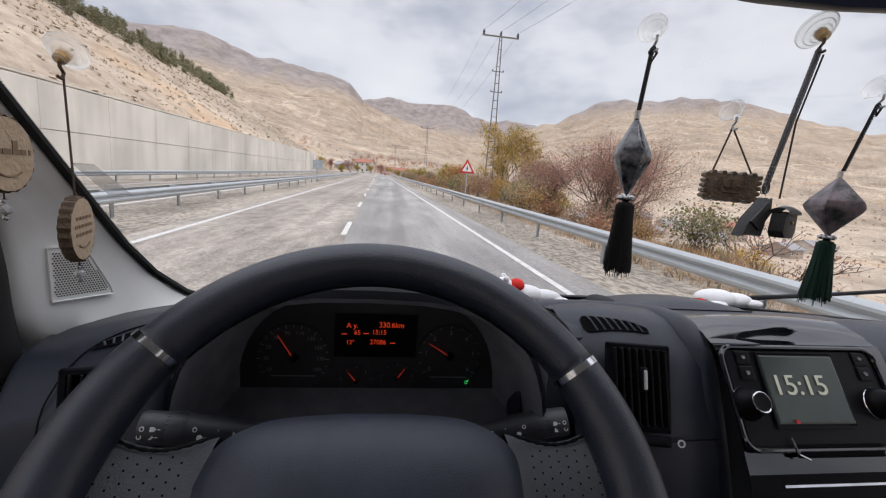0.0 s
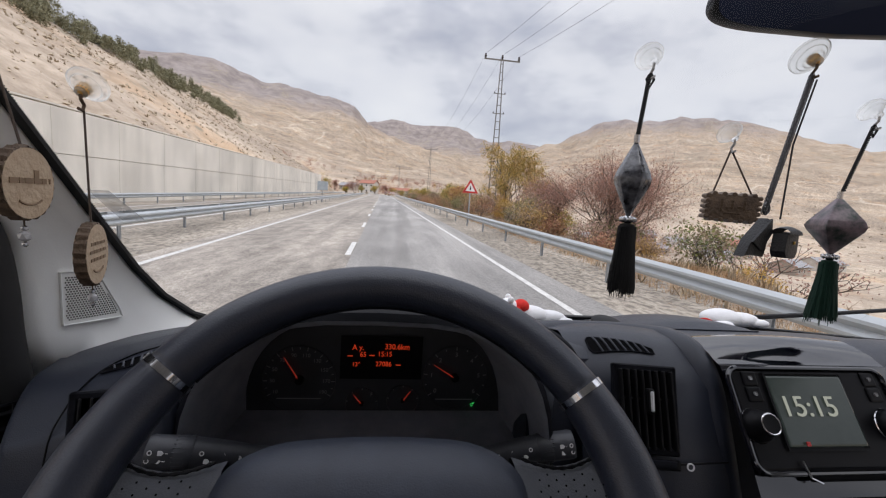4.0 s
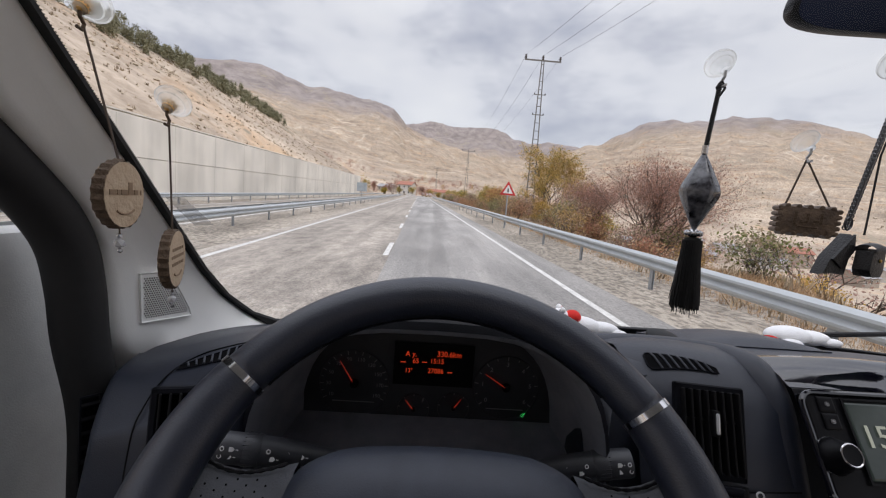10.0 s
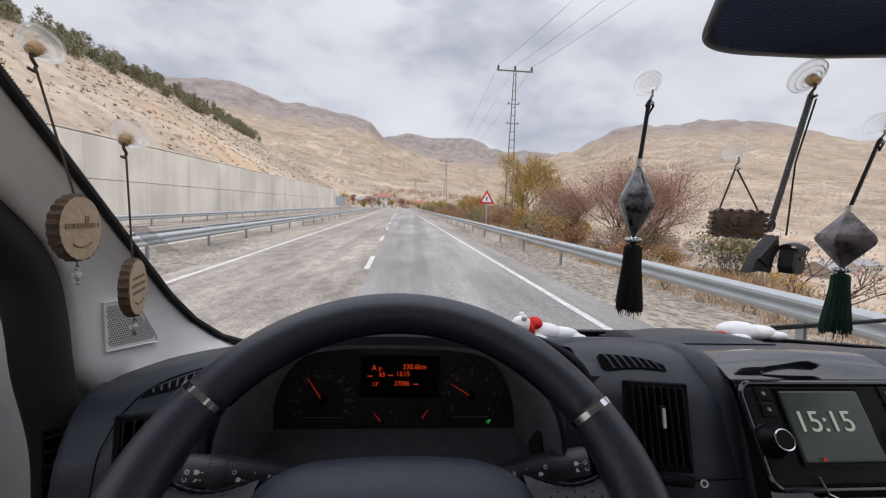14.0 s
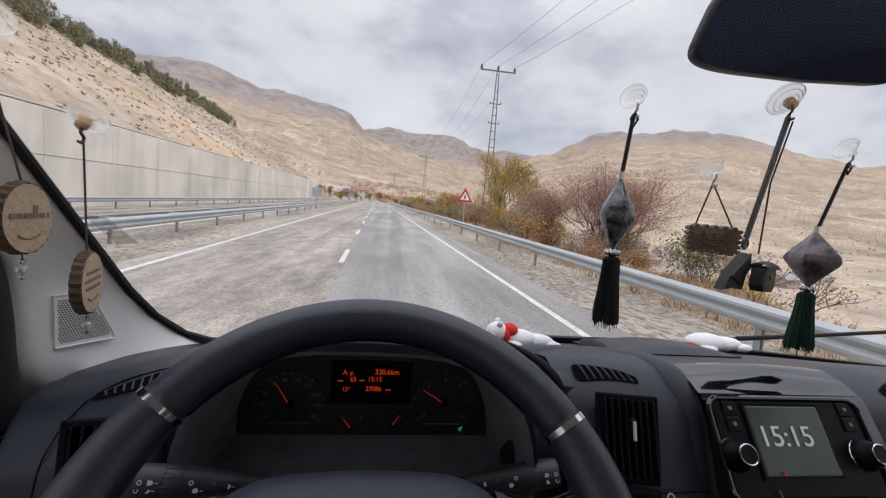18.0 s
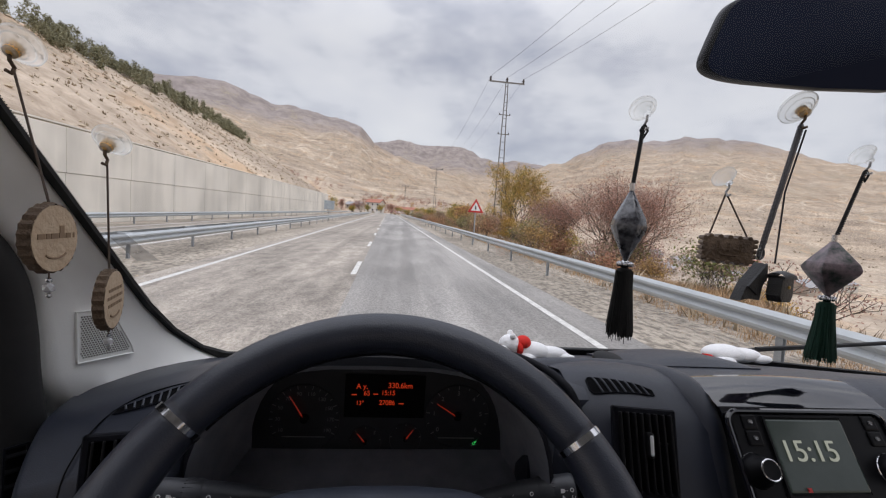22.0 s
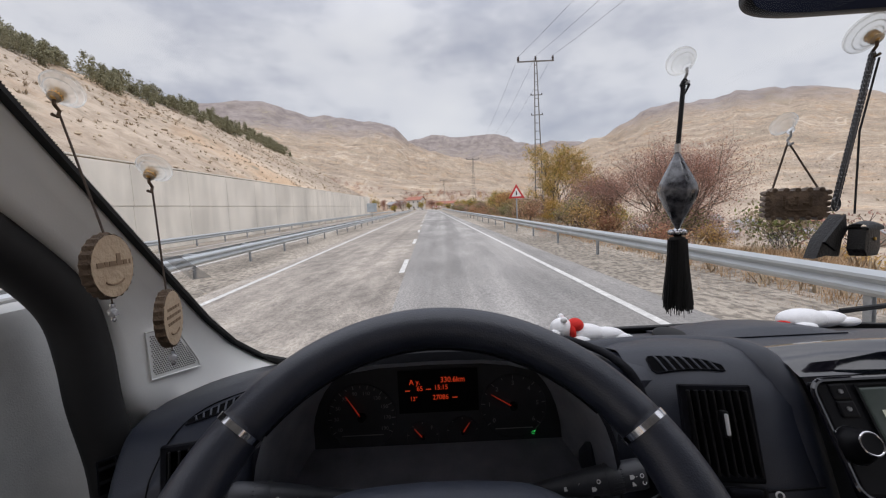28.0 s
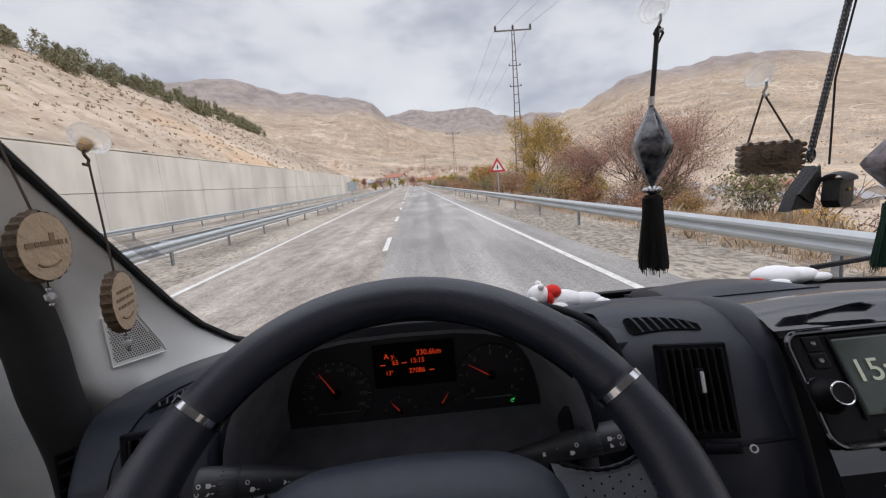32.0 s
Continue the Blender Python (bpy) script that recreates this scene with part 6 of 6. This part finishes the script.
def braid(a, b, r, turns, mat, parent, name="cord"):
    """A cord of two twisted strands."""
    a, b = Vector(a), Vector(b)
    n = turns * 6
    d = (b - a).normalized()
    s_ = d.orthogonal().normalized()
    t_ = d.cross(s_)
    bm = bmesh.new()
    for ph in (0, math.pi):
        add_tube(bm, [a.lerp(b, k / n) + (s_ * math.cos(ph + 2 * math.pi * k / 6) + t_ * math.sin(ph + 2 * math.pi * k / 6)) * r * 0.62 for k in range(n + 1)], r * 0.44, 6)
    return part(name, bm, mat, parent, smooth="all")


def tassel(parent, p, length, top_r, low_r, mat, seed):
    rng_ = np.random.default_rng(seed)
    bm = bmesh.new()
    p = Vector(p)
    add_lathe(bm, ((0.0, 0.0), (top_r * 0.9, -0.002), (top_r, -0.25 * length), (low_r * 0.86, -0.75 * length), (low_r * 0.8, -0.95 * length), (0, -0.93 * length)), Matrix.Translation(p), 18)
    for _ in range(560):
        a, f = rng_.uniform(0, 6.283), rng_.uniform(0.75, 1.06)
        k = length * (rng_.uniform(0.93, 1.05) + 0.10 * (rng_.random() > 0.93))
        c, s_ = math.cos(a), math.sin(a)
        add_tube(bm, [p + Vector((c * top_r * f, s_ * top_r * f, -0.004)), p + Vector((c * top_r * f * 1.08, s_ * top_r * f * 1.08, -0.3 * k)), p + Vector((c * low_r * f + rng_.normal() * 0.0006, s_ * low_r * f + rng_.normal() * 0.0006, -k))], (0.0006, 0.0006, 0.0004), 3, cap=False)
    return part("tassel", bm, mat, parent)


def bead_collar(parent, p, r=0.0085):
    bm = bmesh.new()
    bmesh.ops.create_icosphere(bm, subdivisions=2, radius=r * 0.6, matrix=Matrix.Translation(p))
    collar = part("bead_collar", bm, M_bead, parent, "ring of small silver beads", smooth="all")
    for k in range(9):
        a = 2 * math.pi * k / 9
        bm = bmesh.new()
        bmesh.ops.create_icosphere(bm, subdivisions=1, radius=r * 0.36, matrix=Matrix.Translation(Vector(p) + Vector((math.cos(a) * r * 0.72, math.sin(a) * r * 0.72, 0))))
        part("bead", bm, M_bead, collar, smooth="all")
    return collar


def gem(parent, p, w, h, mat, seed, sides):
    """A faceted double pyramid of cast stone."""
    rng_ = np.random.default_rng(seed)
    bm = bmesh.new()
    p = Vector(p)
    rings = []
    for z, f in ((h * 0.5, 0.12), (h * 0.10, 0.90), (0.0, 1.0), (-h * 0.08, 0.93), (-h * 0.5, 0.13)):
        rings.append([bm.verts.new(p + Vector((w * f * math.cos(2 * math.pi * k / sides + 0.45) * rng_.uniform(0.95, 1.04), w * f * math.sin(2 * math.pi * k / sides + 0.45) * rng_.uniform(0.95, 1.04), z))) for k in range(sides)])
    for a, b in zip(rings, rings[1:]):
        for k in range(sides):
            bm.faces.new((a[k], b[k], b[(k + 1) % sides], a[(k + 1) % sides]))
    bm.faces.new(rings[0]), bm.faces.new(rings[-1][::-1])
    bmesh.ops.recalc_face_normals(bm, faces=bm.faces)
    bmesh.ops.bevel(bm, geom=bm.edges[:], offset=0.0006, segments=1, affect="EDGES", profile=0.5)
    return part("stone", bm, mat, parent, smooth=True)


def tassel_charm(cup, body, cord_len, w, h, stone_mat, tas_mat, tlen, label, seed, amber, sides=6, low_r=0.0122):
    c = thing("tassel_charm", label, "car charm", "windscreen charms")
    hk = suction_cup(c, cup, amber, 0.0138)
    top = Vector((body[0], body[1], body[2] + h / 2))
    braid(hk + Vector((-0.001, 0, 0)), top.lerp(hk, 0.10), 0.0024, 13, M_black_cord, c)
    part("loop", tube([hk + Vector((0, 0, 0.002)), hk + Vector((0.004, 0, -0.004)), hk + Vector((0, 0, -0.012)), hk + Vector((-0.004, 0, -0.004)), hk + Vector((0, 0, 0.002))], 0.0014, 6), M_black_cord, c)
    part("clasp", tube([top + Vector((0, 0, 0.008)), top], 0.0028, 10), M_bead, c)
    gem(c, body, w, h, stone_mat, seed, sides)
    low = Vector((body[0], body[1], body[2] - h / 2 - 0.004))
    bead_collar(c, low)
    tassel(c, low + Vector((0, 0, -0.003)), tlen, 0.0080, low_r, tas_mat, seed)
    return c


A_BODY, B_BODY, C_BODY, D_BODY = (0.259, 0.600, 1.791), (0.414, 0.648, 1.772), (0.413, 0.588, 1.741), (0.526, 0.620, 1.758)
tassel_charm((0.268, 0.610, 1.916), A_BODY, 0.1, 0.0185, 0.073, M_stone, M_tassel, 0.070, "black marbled stone charm with a black tassel", 21, False)
tassel_charm((0.566, 0.635, 1.896), D_BODY, 0.1, 0.0285, 0.063, M_stone2, M_tassel2, 0.068, "purple-grey stone charm with a dark green tassel", 22, False, 4, 0.0140)

# carved wooden block on a string
blk = thing("wooden_charm", "dark carved wooden block hanging on a string", "car charm", "windscreen charms")
hk = suction_cup(blk, (0.412, 0.662, 1.861), False, 0.0138)
bx, by, bz = B_BODY
BM_ = Matrix.Translation(B_BODY) @ pose(0, 0, 0, 0, 2, -24)
part("block", box((0.052, 0.022, 0.030), BM_, 0.004, 2), M_dark_wood, blk, smooth=True)
SCALLOP = ((0, -0.0115), (0.0026, -0.0105), (0.0029, 0), (0.0026, 0.0105), (0, 0.0115))
for k in range(5):
    for sx in (-1, 1):
        part("scallop", lathe(SCALLOP, BM_ @ Matrix.Translation((sx * 0.026, 0, -0.012 + 0.006 * k)) @ pose(0, 0, 0, 90), 8), M_dark_wood, blk, smooth=True)
        part("scallop", lathe(SCALLOP, BM_ @ Matrix.Translation((-0.02 + 0.01 * k, 0, 0.0148 * sx)) @ pose(0, 0, 0, 90), 8), M_dark_wood, blk, smooth=True)
carve = bmesh.new()
for k, (x, z, w, h_) in enumerate(((-0.012, 0.002, 0.003, 0.014), (-0.004, -0.001, 0.008, 0.003), (-0.001, 0.003, 0.003, 0.010), (0.007, 0.0, 0.006, 0.003), (0.011, 0.003, 0.0028, 0.012), (0.0, -0.007, 0.018, 0.002))):
    add_box(carve, (w, 0.0016, h_), BM_ @ Matrix.Translation((x, -0.0113, z)), 0.0005, 1)
part("carving", carve, M_bark, blk, "raised carved ornament")
for sx in (-1, 1):
    part("string", tube([hk, BM_ @ Vector((sx * 0.020, 0, 0.016))], 0.0011, 6), M_cord, blk)

# chain with two small black pouches
pch = thing("pouch_charm", "two small black leather pouches on a steel chain", "car charm", "windscreen charms")
hk = suction_cup(pch, (0.434, 0.596, 1.929), True, 0.0185)
chain = bmesh.new()
a, b = hk, Vector(C_BODY) + Vector((-0.012, 0, 0.026))
for k in range(74):
    p = a.lerp(b, k / 73)
    for dx in (-0.0013, 0.0013):
        mm = Matrix.Translation(p + Vector((dx, 0, 0))) @ pose(0, 0, 0, 90, 0, 90 * (k % 2) + 30)
        add_tube(chain, [mm @ Vector((0.0016 * math.cos(q), 0.0023 * math.sin(q), 0)) for q in np.linspace(0, 6.283, 9)], 0.0006, 4, cap=False)
part("chain", chain, M_chain, pch)
part("strap", tube([hk + Vector((0.006, 0, -0.004)), hk.lerp(b, 0.5) + Vector((0.006, 0, 0)), Vector(C_BODY) + Vector((0.008, 0, 0.020))], 0.0010, 6), M_black_cord, pch)
# a rounded purse with a lid and a folded triangular one
mm = Matrix.Translation(Vector(C_BODY) + Vector((0.014, -0.004, -0.002))) @ pose(0, 0, 0, 90, 0, 22) @ Matrix.Scale(0.76, 4)
purse = part("pouch", prism([(-0.016, 0.010), (-0.019, -0.014), (-0.013, -0.023), (0.012, -0.024), (0.018, -0.016), (0.017, 0.012)], 0.018, mm @ Matrix.Translation((0, 0, -0.009)), 0.004), M_leather_bag, pch, smooth=True)
part("lid", loft([[mm @ Vector((x, 0.010 + 0.010 * math.cos(q) * (1 - 900 * x * x), 0.0115 * math.sin(q))) for q in np.linspace(-1.75, 1.75, 11)] for x in np.linspace(-0.0175, 0.0185, 9)]), M_leather_bag, purse, "worn grey-black lid", smooth="all")
part("stud", lathe(((0.0, 0.002), (0.002, 0.0015), (0.0024, 0.0)), mm @ Matrix.Translation((0, -0.002, 0.0095)), 10), M_gold, purse)
mm = Matrix.Translation(Vector(C_BODY) + Vector((-0.013, 0.004, 0))) @ pose(0, 0, 0, 90, 8, 14) @ Matrix.Scale(0.88, 4)
fold = part("pouch", prism([(0.007, 0.024), (0.013, 0.006), (0.011, -0.022), (-0.006, -0.022), (-0.024, -0.027), (-0.017, -0.006)], 0.013, mm @ Matrix.Translation((0, 0, -0.006)), 0.003), M_leather_bag, pch, smooth=True)
part("flap", prism([(0.008, 0.024), (0.013, 0.007), (0.000, -0.016), (-0.018, -0.008)], 0.003, mm @ Matrix.Translation((0, 0, 0.0065)), 0.001), M_leather_bag, fold, smooth=True)
part("ring", lathe(((0.0052, 0.0), (0.0062, 0.001), (0.0072, 0.0), (0.0062, -0.001)), Matrix.Translation(Vector(C_BODY) + Vector((-0.010, 0, 0.030))) @ pose(0, 0, 0, 90, 0, 20), 18), M_chain, pch)


def wood_slice(cup, centre, r, turn, label, lines, seed):
    """A slice of a branch on a cord, with burnt writing and a glass bead."""
    rng_ = np.random.default_rng(seed)
    s = thing("wood_slice_charm", label, "car charm", "wood slice charms")
    hk_ = suction_cup(s, cup, True, 0.0160)
    c = Vector(centre)
    m_ = Matrix.Translation(c) @ pose(0, 0, 0, 90, 0, turn)
    n = 44
    rad_ = [r * (1.0 + 0.05 * (k % 2) + rng_.uniform(-0.015, 0.015)) for k in range(n)]
    bm_ = bmesh.new()
    rings = []
    for f, z in ((0.965, -0.0045), (1.0, -0.0032), (1.0, 0.0032), (0.965, 0.0045)):
        rings.append([bm_.verts.new(m_ @ Vector((rad_[k] * f * math.cos(2 * math.pi * k / n), rad_[k] * f * math.sin(2 * math.pi * k / n), z))) for k in range(n)])
    for a_, b_ in zip(rings, rings[1:]):
        for k in range(n):
            bm_.faces.new((a_[k], a_[(k + 1) % n], b_[(k + 1) % n], b_[k]))
    bmesh.ops.recalc_face_normals(bm_, faces=bm_.faces)
    part("bark", bm_, M_bark, s)
    face_ = part("face", lathe(((0.0, -0.0046), (r * 0.975, -0.0046), (r * 0.975, 0.0046), (0.0, 0.0046)), m_, n), M_wood, s)
    for z, x0, x1, th in lines:
        x = x0
        while x < x1:
            w = rng_.uniform(0.004, 0.008)
            part("writing_bar", box((min(w, x1 - x), th, 0.0006), m_ @ Matrix.Translation((x + w / 2, z, 0.0048))), M_burn, face_)
            x += w + 0.0012
    part("burnt_curve", tube([m_ @ Vector((r * 0.55 * math.sin(q), -r * 0.28 - r * 0.30 * math.cos(q), 0.0047)) for q in np.linspace(-0.9, 0.9, 12)], 0.0009, 5), M_burn, s)
    part("cord", tube([hk_, hk_.lerp(c + Vector((0, 0, r)), 0.5), c + Vector((0, 0, r * 0.98))], 0.0009, 6), M_cord, s)
    low = c + Vector((0, 0, -r * 1.02))
    part("bead_wire", tube([low, low + Vector((0.0006, 0, -0.02))], 0.0006, 5), M_bark, s)
    for k, (dz, rr) in enumerate(((-0.006, 0.0025), (-0.012, 0.0046), (-0.018, 0.0022))):
        bm_ = bmesh.new()
        bmesh.ops.create_icosphere(bm_, subdivisions=1, radius=rr, matrix=Matrix.Translation(low + Vector((0, 0, dz))))
        part("bead", bm_, M_crystal if k == 1 else M_bead, s, "clear glass bead" if k == 1 else "")
    return s


wood_slice((-0.276, 0.549, 1.896), (-0.250, 0.541, 1.749), 0.0265, 96, "round wood slice charm with burnt writing", ((0.002, -0.02, 0.02, 0.004), (0.007, 0.004, 0.010, 0.006)), 31)
wood_slice((-0.250, 0.612, 1.838), (-0.246, 0.604, 1.689), 0.0275, 106, "bark-edged wood slice charm with burnt lines", ((0.010, -0.016, 0.016, 0.0028), (0.003, -0.019, 0.019, 0.0028), (-0.004, -0.017, 0.017, 0.0028)), 32)


# ---- soft toys on the dashboard ----
def blob(bm_, p, size, m_=Matrix()):
    bmesh.ops.create_icosphere(bm_, subdivisions=3, radius=1.0, matrix=m_ @ Matrix.Translation(p) @ Matrix.Diagonal((*size, 1)))


def soft_toy(x, y, z, turn, scale, label, head=True):
    m_ = pose(x, y, z, 0, 0, turn) @ Matrix.Scale(scale, 4) @ Matrix.Diagonal((1, 1, 1 if head else 0.8, 1))
    bm_ = bmesh.new()
    blob(bm_, (0, 0, 0.016), (0.030, 0.018, 0.0155), m_)
    blob(bm_, (0.030, 0.002, 0.013), (0.030, 0.014, 0.012), m_)
    blob(bm_, (0.055, -0.006, 0.009), (0.016, 0.007, 0.007), m_)
    blob(bm_, (0.052, 0.010, 0.008), (0.016, 0.007, 0.007), m_)
    blob(bm_, (-0.012, -0.017, 0.009), (0.016, 0.008, 0.008), m_)
    if head:
        blob(bm_, (-0.036, 0, 0.025), (0.0175, 0.0165, 0.0165), m_)
        blob(bm_, (-0.046, -0.010, 0.020), (0.008, 0.008, 0.007), m_)
        for sy in (-1, 1):
            blob(bm_, (-0.034, 0.011 * sy, 0.041), (0.005, 0.004, 0.005), m_)
    k = len(bm_.faces)
    blob(bm_, (-0.014, 0, 0.030), (0.012, 0.0165, 0.0105), m_) if head else blob(bm_, (-0.026, -0.004, 0.011), (0.006, 0.010, 0.007), m_)
    blob(bm_, (-0.021, -0.004, 0.022), (0.006, 0.016, 0.012), m_) if head else None
    for i, f in enumerate(bm_.faces):
        f.material_index = 1 if i >= k else 0
    ob = part("soft_toy", bm_, [M_plush, M_red_cloth], None, smooth="all")
    return tagged(ob, label, "soft toy", "soft toys")


soft_toy(0.222, 0.762, 1.590, -4, 0.90, "white plush toy with a red scarf lying on the dashboard")
soft_toy(0.545, 0.785, 1.588, 4, 1.20, "white plush toy lying flat on the dashboard", False)

# wiper at the foot of the windscreen, outside
wip = thing("wiper", "black windscreen wiper resting at the glass foot", "wiper")
part("arm", tube([(0.78, 1.000, 1.548), (0.95, 0.985, 1.566), (1.14, 0.950, 1.594)], (0.005, 0.004, 0.0035), 8), M_rubber, wip)
part("blade", tube([(0.80, 0.990, 1.557), (0.97, 0.974, 1.574), (1.16, 0.940, 1.602)], 0.003, 6), M_rubber, wip)

# translucent grey patch in the lower corner of the glass
film = material("grey_film", (0.62, 0.64, 0.65), 0.5, scale=60)
film.node_tree.nodes["Principled BSDF"].inputs["Alpha"].default_value = 0.4
st = [(-0.304, 1.745), (-0.285, 1.745), (-0.268, 1.713), (-0.290, 1.711)]
bm = bmesh.new()
bm.faces.new([bm.verts.new((x, screen_y(x, z) - 0.002, z)) for x, z in st])
tagged(part("grey_glass_patch", bm, film), "translucent grey patch on the windscreen glass", "sticker")
